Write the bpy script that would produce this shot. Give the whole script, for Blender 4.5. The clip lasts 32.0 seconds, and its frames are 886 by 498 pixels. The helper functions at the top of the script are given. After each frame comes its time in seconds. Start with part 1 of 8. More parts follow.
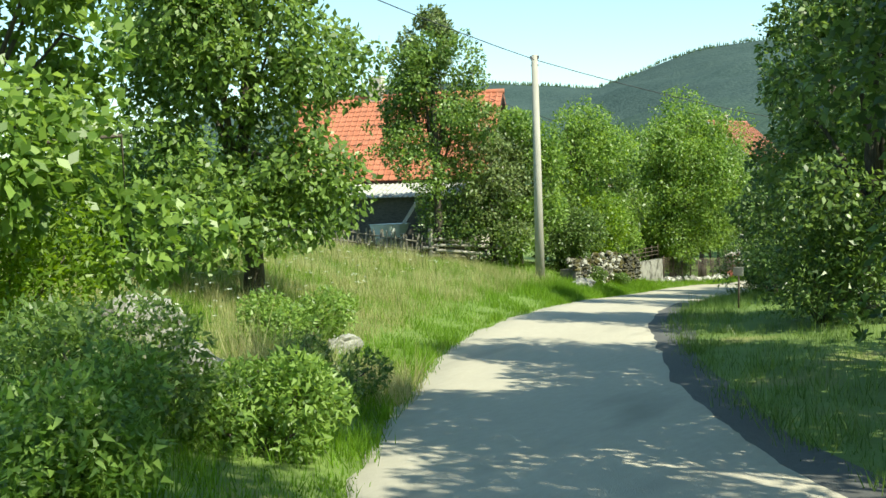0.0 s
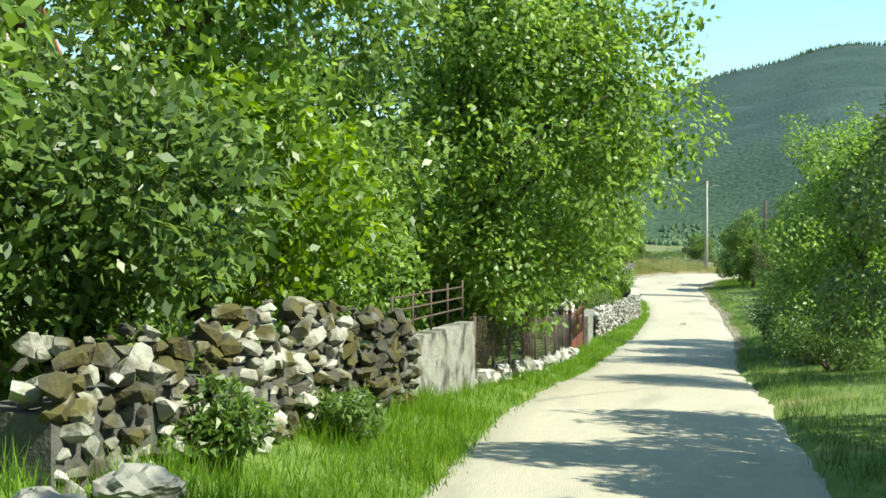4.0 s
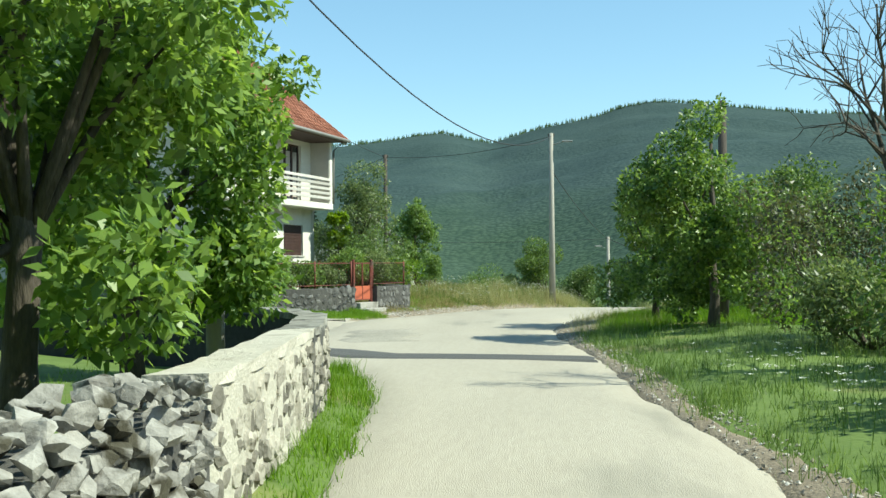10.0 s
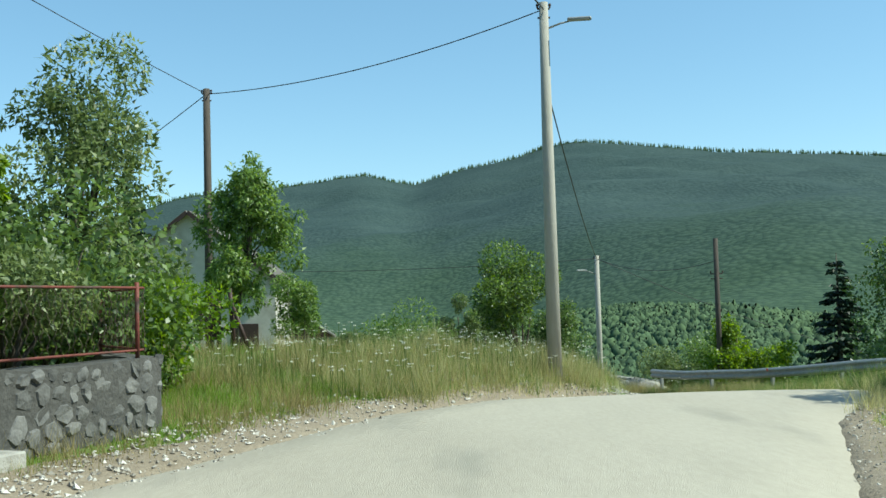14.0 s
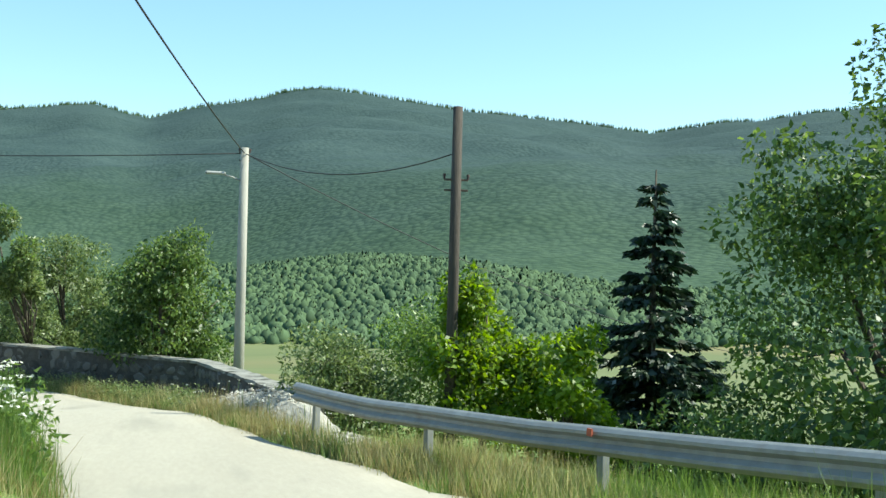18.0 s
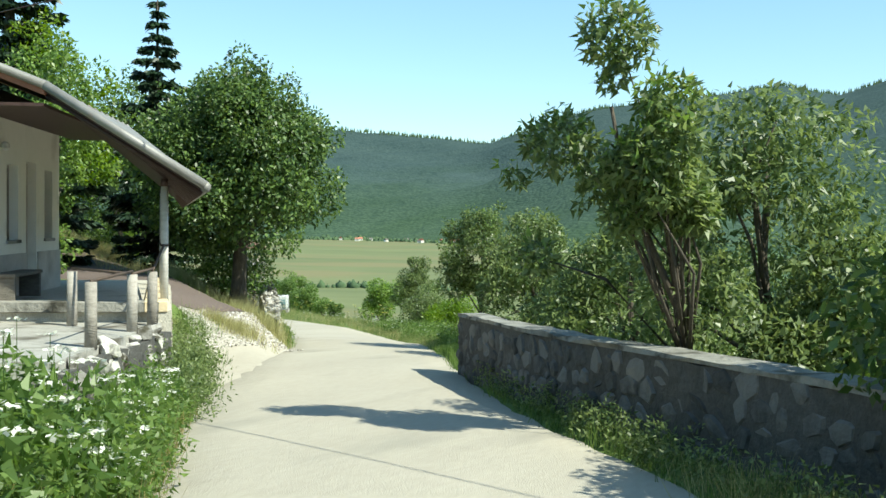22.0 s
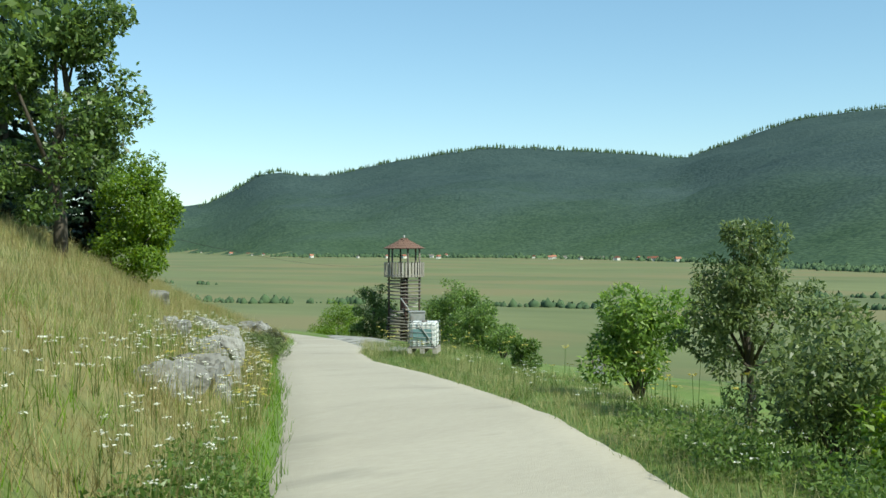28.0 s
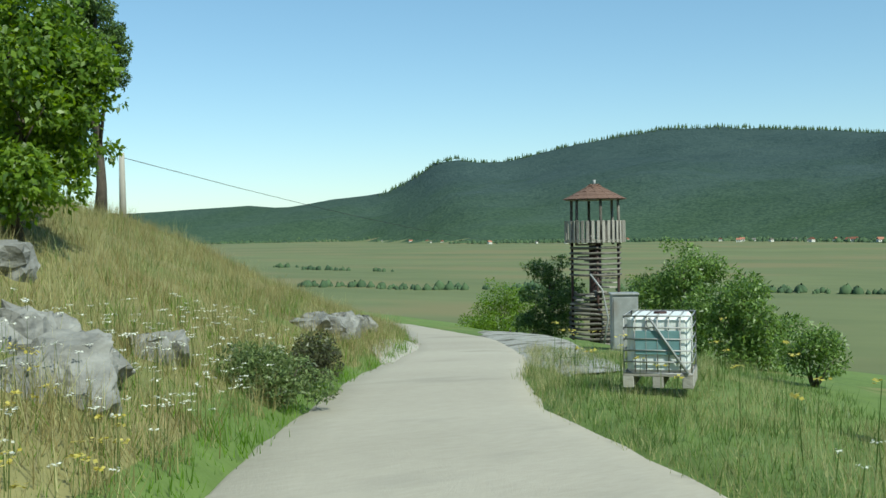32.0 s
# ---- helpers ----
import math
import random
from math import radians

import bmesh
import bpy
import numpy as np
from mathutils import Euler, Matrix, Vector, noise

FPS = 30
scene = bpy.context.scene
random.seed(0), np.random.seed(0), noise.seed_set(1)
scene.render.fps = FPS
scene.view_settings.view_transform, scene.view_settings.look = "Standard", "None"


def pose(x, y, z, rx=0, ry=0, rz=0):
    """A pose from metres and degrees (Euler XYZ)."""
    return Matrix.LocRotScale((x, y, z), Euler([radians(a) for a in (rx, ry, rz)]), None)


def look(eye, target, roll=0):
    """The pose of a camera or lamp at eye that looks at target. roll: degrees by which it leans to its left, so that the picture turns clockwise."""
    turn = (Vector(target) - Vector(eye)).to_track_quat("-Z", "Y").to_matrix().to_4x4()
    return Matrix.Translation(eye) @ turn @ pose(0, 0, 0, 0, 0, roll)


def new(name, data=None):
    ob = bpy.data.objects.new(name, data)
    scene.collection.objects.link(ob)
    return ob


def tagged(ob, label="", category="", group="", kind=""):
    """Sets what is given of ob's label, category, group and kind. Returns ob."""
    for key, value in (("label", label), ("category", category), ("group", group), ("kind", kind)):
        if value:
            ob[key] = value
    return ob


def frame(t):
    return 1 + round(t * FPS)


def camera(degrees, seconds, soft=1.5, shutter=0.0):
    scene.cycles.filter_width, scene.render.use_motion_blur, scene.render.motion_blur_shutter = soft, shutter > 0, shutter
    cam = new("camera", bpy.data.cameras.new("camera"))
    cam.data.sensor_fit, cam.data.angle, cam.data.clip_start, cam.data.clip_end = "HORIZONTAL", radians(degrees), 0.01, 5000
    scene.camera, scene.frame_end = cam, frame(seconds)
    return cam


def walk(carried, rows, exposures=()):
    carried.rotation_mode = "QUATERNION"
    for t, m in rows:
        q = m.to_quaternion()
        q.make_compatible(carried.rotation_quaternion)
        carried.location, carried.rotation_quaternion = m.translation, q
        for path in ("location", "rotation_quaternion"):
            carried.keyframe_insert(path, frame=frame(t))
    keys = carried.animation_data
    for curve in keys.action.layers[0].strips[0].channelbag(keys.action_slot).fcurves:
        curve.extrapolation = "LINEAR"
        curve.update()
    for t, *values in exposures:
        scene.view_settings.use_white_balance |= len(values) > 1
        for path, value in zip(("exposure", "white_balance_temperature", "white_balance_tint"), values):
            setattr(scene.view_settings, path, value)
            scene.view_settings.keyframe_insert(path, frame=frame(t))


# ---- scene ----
cam = camera(44.8, 32.0)
PATH = [
    (0, (12.393, -53.733, 6.061), (11.498, -51.951, 5.909), -1.9),
    (0.5, (11.214, -50.474, 5.741), (10.369, -48.668, 5.578), -2.3),
    (1, (9.815, -46.771, 5.317), (9.016, -44.944, 5.158), -2.3),
    (1.5, (8.307, -42.704, 4.842), (7.539, -40.864, 4.684), -2.0),
    (2, (6.66, -38.369, 4.421), (5.922, -36.516, 4.276), -1.7),
    (2.5, (5.131, -33.693, 4.134), (4.436, -31.821, 4.017), -1.7),
    (3, (4.114, -29.596, 3.927), (3.47, -27.706, 3.814), -0.8),
    (3.5, (3.219, -25.352, 3.624), (2.647, -23.438, 3.528), -0.1),
    (4, (2.3, -20.441, 3.203), (1.836, -18.497, 3.128), -0.0),
    (4.5, (1.699, -15.771, 2.718), (1.358, -13.802, 2.648), 0.2),
    (6.5, (1.294, 1.635, 1.203), (1.25, 3.633, 1.128), 1.1),
    (7, (1.686, 4.397, 0.889), (1.652, 6.395, 0.81), -1.3),
    (7.5, (1.786, 8.388, 0.511), (1.744, 10.386, 0.43), -1.7),
    (8, (1.732, 12.705, 0.205), (1.666, 14.703, 0.131), -1.1),
    (8.5, (1.62, 17.564, -0.117), (1.528, 19.562, -0.165), -0.4),
    (9, (1.536, 21.935, -0.316), (1.424, 23.932, -0.335), -1.1),
    (9.5, (1.373, 26.29, -0.485), (1.248, 28.286, -0.479), -0.9),
    (10, (1.222, 30.359, -0.635), (1.084, 32.354, -0.609), -0.4),
    (10.5, (1.086, 34.455, -0.773), (0.933, 36.449, -0.725), -0.8),
    (11, (0.873, 38.38, -0.873), (0.694, 40.371, -0.811), -0.8),
    (11.5, (0.627, 42.21, -0.87), (0.41, 44.197, -0.795), -0.4),
    (12, (0.318, 45.975, -0.887), (0.073, 47.958, -0.794), -0.3),
    (12.5, (0.104, 49.639, -0.894), (-0.151, 51.62, -0.792), -0.1),
    (13, (0.095, 53.163, -0.895), (-0.116, 55.149, -0.791), -0.4),
    (13.5, (0.185, 56.746, -0.904), (0.081, 58.74, -0.796), -1.0),
    (14, (0.494, 60.167, -0.944), (0.498, 62.164, -0.84), -1.5),
    (14.5, (0.978, 63.818, -0.907), (1.104, 65.811, -0.809), -0.8),
    (15, (1.668, 67.021, -0.946), (1.917, 69.003, -0.851), -0.4),
    (15.5, (2.528, 70.302, -1.004), (2.914, 72.262, -0.909), 0.3),
    (17.5, (5.982, 80.856, -1.133), (6.539, 82.776, -1.066), 0.9),
    (18, (6.353, 83.463, -1.413), (6.838, 85.404, -1.405), 1.6),
    (18.5, (6.856, 86.615, -1.618), (7.223, 88.58, -1.674), 2.5),
    (19, (7.16, 89.717, -1.886), (7.36, 91.704, -1.993), 2.4),
    (19.5, (7.091, 92.221, -2.155), (7.101, 94.216, -2.292), 2.0),
    (20, (6.842, 94.98, -2.416), (6.667, 96.968, -2.556), 1.3),
    (20.5, (6.391, 97.652, -2.591), (6.04, 99.618, -2.711), 1.0),
    (21, (5.73, 100.184, -2.791), (5.237, 102.12, -2.877), 1.1),
    (21.5, (4.941, 102.824, -2.898), (4.328, 104.727, -2.963), 0.9),
    (22, (4.22, 105.018, -3.019), (3.485, 106.877, -3.067), 0.6),
    (22.5, (3.378, 107.205, -3.28), (2.503, 109.003, -3.319), -0.7),
    (23, (2.393, 109.45, -3.496), (1.392, 111.181, -3.529), -1.0),
    (23.5, (1.192, 111.802, -3.68), (0.128, 113.495, -3.707), -0.9),
    (24, (0.084, 113.906, -3.796), (-0.995, 115.59, -3.827), 0.1),
    (24.5, (-1.248, 116.32, -3.942), (-2.335, 117.999, -3.973), 1.4),
    (25, (-2.239, 118.515, -4.073), (-3.319, 120.199, -4.088), 1.0),
    (25.5, (-3.374, 120.835, -4.188), (-4.431, 122.533, -4.186), 0.5),
    (26, (-4.458, 123.137, -4.314), (-5.491, 124.849, -4.31), 0.0),
    (26.5, (-5.91, 125.856, -4.438), (-6.922, 127.581, -4.43), -0.2),
    (28.5, (-12.148, 136.737, -5.259), (-13.241, 138.411, -5.295), -0.1),
    (29, (-13.465, 138.847, -5.513), (-14.606, 140.489, -5.579), -0.4),
    (29.5, (-14.944, 141.071, -5.732), (-16.126, 142.681, -5.819), -0.6),
    (30, (-16.498, 143.262, -5.936), (-17.718, 144.845, -6.023), 0.0),
    (30.5, (-18.114, 145.437, -6.097), (-19.358, 147.001, -6.168), 0.5),
    (31, (-19.636, 147.516, -6.255), (-20.906, 149.061, -6.309), -0.2),
    (31.5, (-21.218, 149.574, -6.375), (-22.515, 151.096, -6.421), -0.5),
    (32, (-22.887, 151.636, -6.498), (-24.208, 153.136, -6.534), -1.0),
]
walk(cam, [(t, look(eye, target, roll)) for t, eye, target, roll in PATH], [(0.0, 1.0, 7350, -6.0), (2.2, 0.75, 6950, -7.0), (3.0, 0.98, 7050, -7.0), (4.0, 1.08, 7150, -7.0), (7.0, 1.0, 7300, -8.0), (9.0, 0.8, 6950, -8.0), (12.0, 0.46, 6600, -8.0), (14.0, 0.46, 6450, -8.0), (18.0, 0.92, 6650, -5.0), (22.0, 0.80, 6750, -4.0), (23.2, 0.85, 6750, -4.0), (25.0, 0.57, 6750, -5.0), (26.0, 0.55, 6750, -5.0), (30.0, 0.14, 6550, -5.0), (32.0, 0.12, 6400, -6.0)])

# ---- world, sun ----
SUN_EL, SUN_AZ = 47.0, -9.0     # degrees above the horizon; degrees from +x towards +y
world = bpy.data.worlds.new("world")
scene.world = world
world.use_nodes = True
wn = world.node_tree.nodes
sky = wn.new("ShaderNodeTexSky")
sky.sky_type, sky.sun_disc = "NISHITA", False
sky.sun_elevation, sky.sun_rotation = radians(SUN_EL), radians(90 - SUN_AZ)
sky.altitude, sky.air_density, sky.dust_density, sky.ozone_density = 900, 1.0, 0.6, 2.2
wn["Background"].inputs["Strength"].default_value = 0.13
# thin summer haze evens the sky towards a pale blue
haze = wn.new("ShaderNodeMix")
haze.data_type = "RGBA"
haze.inputs[0].default_value, haze.inputs[7].default_value = 0.2, (1.45, 3.75, 6.0, 1)
world.node_tree.links.new(sky.outputs[0], haze.inputs[6])
world.node_tree.links.new(haze.outputs[2], wn["Background"].inputs["Color"])
sun = new("sun", bpy.data.lights.new("sun", "SUN"))
sun.data.energy, sun.data.angle, sun.data.color = 5.0, radians(0.55), (1.0, 0.965, 0.895)
sun_to = Vector((math.cos(radians(SUN_EL)) * math.cos(radians(SUN_AZ)), math.cos(radians(SUN_EL)) * math.sin(radians(SUN_AZ)), math.sin(radians(SUN_EL))))
sun.matrix_world = look(sun_to * 100, (0, 0, 0))


# ---- materials ----
def material(name, low, high, scale=4.0, rough=0.85, bump=0.0, bump_scale=None, big=0.35, big_scale=0.3, metal=0.0, island=0.0, obj=0.0, spec=0.4, stretch=(1, 1, 1), coords="Object", stain=None):
    """A surface whose colour runs from low to high with fine grain, larger patches, and a random shift per object or island."""
    m = bpy.data.materials.new(name)
    m.use_nodes = True
    n, l = m.node_tree.nodes, m.node_tree.links
    bsdf = n["Principled BSDF"]
    bsdf.inputs["Roughness"].default_value, bsdf.inputs["Metallic"].default_value = rough, metal
    bsdf.inputs["Specular IOR Level"].default_value = spec
    tc, mp = n.new("ShaderNodeTexCoord"), n.new("ShaderNodeMapping")
    mp.inputs["Scale"].default_value = stretch
    if coords == "World":
        geo0 = n.new("ShaderNodeNewGeometry")
        l.new(geo0.outputs["Position"], mp.inputs[0])
    else:
        l.new(tc.outputs[coords], mp.inputs[0])
    fine, large = n.new("ShaderNodeTexNoise"), n.new("ShaderNodeTexNoise")
    for tex, s, d in ((fine, scale, 6.0), (large, big_scale, 3.0)):
        tex.inputs["Scale"].default_value, tex.inputs["Detail"].default_value, tex.inputs["Roughness"].default_value = s, d, 0.65
        l.new(mp.outputs[0], tex.inputs["Vector"])
    mix = n.new("ShaderNodeMix")
    mix.inputs[0].default_value = big
    l.new(fine.outputs[0], mix.inputs[2]), l.new(large.outputs[0], mix.inputs[3])
    value = mix.outputs[0]
    extra = []
    if island:
        geo = n.new("ShaderNodeNewGeometry")
        extra.append((geo.outputs["Random Per Island"], island))
    if obj:
        info = n.new("ShaderNodeObjectInfo")
        extra.append((info.outputs["Random"], obj))
    for out, amount in extra:
        ma = n.new("ShaderNodeMath")
        ma.operation = "MULTIPLY_ADD"
        ma.inputs[1].default_value = amount
        l.new(out, ma.inputs[0]), l.new(value, ma.inputs[2])
        sub = n.new("ShaderNodeMath")
        sub.operation = "SUBTRACT"
        sub.inputs[1].default_value = amount / 2
        l.new(ma.outputs[0], sub.inputs[0])
        value = sub.outputs[0]
    ramp = n.new("ShaderNodeValToRGB")
    ramp.color_ramp.elements[0].position, ramp.color_ramp.elements[1].position = 0.3, 0.7
    ramp.color_ramp.elements[0].color, ramp.color_ramp.elements[1].color = (*low, 1), (*high, 1)
    l.new(value, ramp.inputs[0])
    colour = ramp.outputs[0]
    if stain:
        # stain: colour, scale, threshold, softness
        sc, ss, th, so = stain
        st = n.new("ShaderNodeTexNoise")
        st.inputs["Scale"].default_value, st.inputs["Detail"].default_value = ss, 5.0
        l.new(mp.outputs[0], st.inputs["Vector"])
        rs = n.new("ShaderNodeMapRange")
        rs.inputs[1].default_value, rs.inputs[2].default_value = th, th + so
        l.new(st.outputs[0], rs.inputs[0])
        mc = n.new("ShaderNodeMix")
        mc.data_type = "RGBA"
        mc.inputs[7].default_value = (*sc, 1)
        l.new(rs.outputs[0], mc.inputs[0]), l.new(colour, mc.inputs[6])
        colour = mc.outputs[2]
    l.new(colour, bsdf.inputs["Base Color"])
    if bump:
        b = n.new("ShaderNodeBump")
        b.inputs["Strength"].default_value, b.inputs["Distance"].default_value = min(bump, 1.0), 0.03
        bt = n.new("ShaderNodeTexNoise")
        bt.inputs["Scale"].default_value, bt.inputs["Detail"].default_value = bump_scale or scale, 8.0
        l.new(mp.outputs[0], bt.inputs["Vector"])
        l.new(bt.outputs[0], b.inputs["Height"]), l.new(b.outputs[0], bsdf.inputs["Normal"])
    return m


def leaf_material(name, low, high, through_it=0.45, gloss=0.5):
    """Leaves: varied greens, half see-through to the sun, a slight waxy gloss."""
    m = material(name, low, high, scale=0.9, rough=0.42, big=0.5, big_scale=0.25, island=0.85, obj=0.1, spec=gloss, coords="World")
    n, l = m.node_tree.nodes, m.node_tree.links
    bsdf, out = n["Principled BSDF"], n["Material Output"]
    tr, mix = n.new("ShaderNodeBsdfTranslucent"), n.new("ShaderNodeMixShader")
    hsv = n.new("ShaderNodeHueSaturation")
    hsv.inputs["Hue"].default_value, hsv.inputs["Saturation"].default_value, hsv.inputs["Value"].default_value = 0.485, 1.1, 1.5
    l.new(bsdf.inputs["Base Color"].links[0].from_socket, hsv.inputs["Color"])
    l.new(hsv.outputs[0], tr.inputs["Color"])
    mix.inputs[0].default_value = through_it
    l.new(bsdf.outputs[0], mix.inputs[1]), l.new(tr.outputs[0], mix.inputs[2]), l.new(mix.outputs[0], out.inputs["Surface"])
    return m


M_ROAD = material("worn_pale_asphalt", (0.315, 0.283, 0.228), (0.418, 0.380, 0.312), 9.0, 0.9, 0.35, 60.0, big=0.55, big_scale=0.22, coords="World", stretch=(1.6, 0.35, 1), stain=((0.27, 0.25, 0.205), 0.6, 0.58, 0.16))
M_PATCH = material("dark_asphalt", (0.055, 0.055, 0.055), (0.11, 0.108, 0.105), 20.0, 0.92, 0.4, 70.0, coords="World")
M_GRAVEL = material("limestone_gravel", (0.22, 0.195, 0.155), (0.50, 0.47, 0.41), 30.0, 0.95, 0.9, 26.0, big=0.3, big_scale=0.5, coords="World", stain=((0.34, 0.26, 0.16), 0.8, 0.58, 0.15))
M_DIRT = material("dusty_brown_shoulder", (0.15, 0.118, 0.08), (0.31, 0.26, 0.195), 14.0, 0.95, 0.9, 26.0, big=0.4, big_scale=0.6, coords="World")
M_BROWN = material("brown_surfaced_drive", (0.10, 0.075, 0.065), (0.15, 0.115, 0.10), 14.0, 0.95, 0.4, 50.0, coords="World")
M_GROUND = material("meadow_ground", (0.065, 0.105, 0.02), (0.15, 0.215, 0.05), 1.6, 0.95, 0.6, 9.0, big=0.5, big_scale=0.06, coords="World", stain=((0.22, 0.19, 0.075), 0.35, 0.58, 0.16))
M_DRYGROUND = material("dry_hillside_ground", (0.12, 0.118, 0.042), (0.26, 0.235, 0.095), 1.6, 0.95, 0.6, 9.0, big=0.5, big_scale=0.1, coords="World", stain=((0.11, 0.145, 0.035), 0.3, 0.52, 0.12))
M_STONE = material("limestone_rubble", (0.17, 0.163, 0.147), (0.54, 0.52, 0.48), 5.0, 0.95, 0.9, 14.0, big=0.4, big_scale=1.2, obj=0.6, coords="World", stain=((0.055, 0.05, 0.034), 3.2, 0.53, 0.10))
M_ROCK = material("grey_limestone_outcrop", (0.10, 0.098, 0.09), (0.34, 0.335, 0.31), 4.0, 0.95, 1.0, 7.0, big=0.4, big_scale=0.9, coords="World", stretch=(1, 1, 1.8), stain=((0.15, 0.145, 0.125), 2.4, 0.5, 0.3))
M_STONE_MOSS = material("mossy_limestone_rubble", (0.05, 0.048, 0.036), (0.36, 0.35, 0.31), 5.0, 0.95, 0.9, 14.0, big=0.4, big_scale=1.2, obj=0.8, coords="World", stain=((0.075, 0.065, 0.022), 2.2, 0.46, 0.14))
M_STONE_GREY = material("dark_field_stone", (0.055, 0.055, 0.053), (0.17, 0.167, 0.16), 5.0, 0.95, 0.9, 14.0, big=0.4, big_scale=1.0, obj=0.4, coords="World", stain=((0.22, 0.215, 0.195), 1.6, 0.66, 0.10))
M_STONE_WARM = material("warm_rubble_face", (0.13, 0.12, 0.10), (0.42, 0.39, 0.33), 6.0, 0.95, 0.9, 16.0, big=0.4, big_scale=1.2, obj=0.5, coords="World", stain=((0.13, 0.115, 0.09), 3.0, 0.58, 0.12))
M_MORTAR = material("lime_mortar", (0.36, 0.335, 0.28), (0.54, 0.51, 0.44), 12.0, 0.95, 0.7, 30.0, coords="World", stain=((0.25, 0.225, 0.18), 1.2, 0.56, 0.16))
M_MORTAR_DARK = material("old_dark_mortar", (0.04, 0.039, 0.036), (0.11, 0.107, 0.10), 10.0, 0.95, 0.7, 24.0, coords="World")
M_CONCRETE = material("weathered_concrete", (0.22, 0.21, 0.19), (0.42, 0.41, 0.37), 7.0, 0.92, 0.5, 30.0, big=0.5, big_scale=0.8, coords="World", stain=((0.11, 0.10, 0.08), 1.5, 0.50, 0.14))
M_CONCRETE_OLD = material("old_stained_concrete", (0.13, 0.125, 0.11), (0.34, 0.33, 0.295), 6.0, 0.95, 0.8, 20.0, big=0.5, big_scale=1.1, coords="World", stain=((0.06, 0.057, 0.045), 2.6, 0.5, 0.16))
M_BLACK_RENDER = material("near_black_render", (0.018, 0.018, 0.017), (0.05, 0.05, 0.047), 8.0, 0.95, 0.4, 30.0, coords="World")
M_POLE = material("spun_concrete_pole", (0.28, 0.265, 0.23), (0.41, 0.39, 0.345), 6.0, 0.9, 0.3, 40.0, big=0.5, big_scale=1.0, coords="World", stretch=(1, 1, 0.3))
M_WOODPOLE = material("creosoted_wood_pole", (0.035, 0.028, 0.024), (0.11, 0.09, 0.075), 8.0, 0.9, 0.4, 20.0, coords="World", stretch=(4, 4, 0.3))
M_WOOD_GREY = material("silvered_wood", (0.20, 0.18, 0.155), (0.40, 0.37, 0.33), 7.0, 0.9, 0.5, 20.0, obj=0.3, coords="World", stretch=(1, 1, 3))
M_WOOD_DARK = material("dark_stained_wood", (0.028, 0.014, 0.012), (0.075, 0.04, 0.034), 6.0, 0.6, 0.3, 20.0, coords="World")
M_BARK = material("bark", (0.035, 0.028, 0.022), (0.13, 0.11, 0.085), 9.0, 0.95, 0.9, 16.0, coords="World", stretch=(2, 2, 0.5))
M_TILE = material("salmon_clay_tile", (0.29, 0.092, 0.05), (0.46, 0.175, 0.105), 4.0, 0.85, 0.2, 20.0, obj=0.18, coords="World", stain=((0.24, 0.10, 0.065), 1.4, 0.56, 0.2))
M_TILE_BROWN = material("weathered_clay_tile", (0.20, 0.075, 0.045), (0.40, 0.17, 0.11), 4.0, 0.85, 0.25, 20.0, obj=0.5, coords="World", stain=((0.13, 0.085, 0.065), 1.2, 0.58, 0.12))
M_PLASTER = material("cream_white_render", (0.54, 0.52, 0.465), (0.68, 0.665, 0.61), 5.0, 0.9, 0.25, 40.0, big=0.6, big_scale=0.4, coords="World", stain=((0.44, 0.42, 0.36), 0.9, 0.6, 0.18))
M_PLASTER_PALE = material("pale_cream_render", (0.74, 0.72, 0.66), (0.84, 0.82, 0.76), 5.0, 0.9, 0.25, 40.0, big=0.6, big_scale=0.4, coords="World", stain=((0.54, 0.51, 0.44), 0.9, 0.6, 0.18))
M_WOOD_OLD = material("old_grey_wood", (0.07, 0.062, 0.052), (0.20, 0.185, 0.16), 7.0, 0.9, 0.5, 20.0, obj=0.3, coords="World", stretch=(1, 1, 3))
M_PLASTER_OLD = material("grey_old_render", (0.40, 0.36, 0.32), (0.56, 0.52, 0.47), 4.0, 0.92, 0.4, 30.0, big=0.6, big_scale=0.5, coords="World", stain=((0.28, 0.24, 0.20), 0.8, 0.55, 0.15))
M_WHITE = material("weathered_white_wood", (0.36, 0.345, 0.315), (0.60, 0.58, 0.545), 5.0, 0.75, 0.2, 20.0, coords="World", stretch=(1, 1, 5), obj=0.3)
M_RUST = material("dark_rust_red_steel", (0.045, 0.016, 0.012), (0.105, 0.034, 0.026), 10.0, 0.7, 0.3, 30.0, coords="World", stain=((0.04, 0.025, 0.02), 3.0, 0.52, 0.1))
M_REDPAINT = material("rusty_red_painted_steel", (0.085, 0.022, 0.016), (0.20, 0.052, 0.036), 10.0, 0.65, 0.3, 30.0, coords="World", stain=((0.07, 0.04, 0.03), 3.0, 0.52, 0.1))
M_ORANGE = material("orange_red_sheet_steel", (0.33, 0.08, 0.042), (0.46, 0.12, 0.062), 4.0, 0.6, 0.1, 20.0, coords="World", stain=((0.22, 0.07, 0.045), 2.0, 0.58, 0.12))
M_STEEL = material("galvanised_steel", (0.22, 0.225, 0.22), (0.36, 0.365, 0.36), 5.0, 0.62, 0.1, 20.0, metal=0.3, coords="World", stain=((0.24, 0.22, 0.20), 1.5, 0.62, 0.12))
M_DARKSTEEL = material("dark_rusted_steel", (0.04, 0.03, 0.026), (0.11, 0.075, 0.055), 14.0, 0.75, coords="World")
M_WIRE = material("black_cable", (0.015, 0.015, 0.016), (0.04, 0.04, 0.042), 5.0, 0.6)
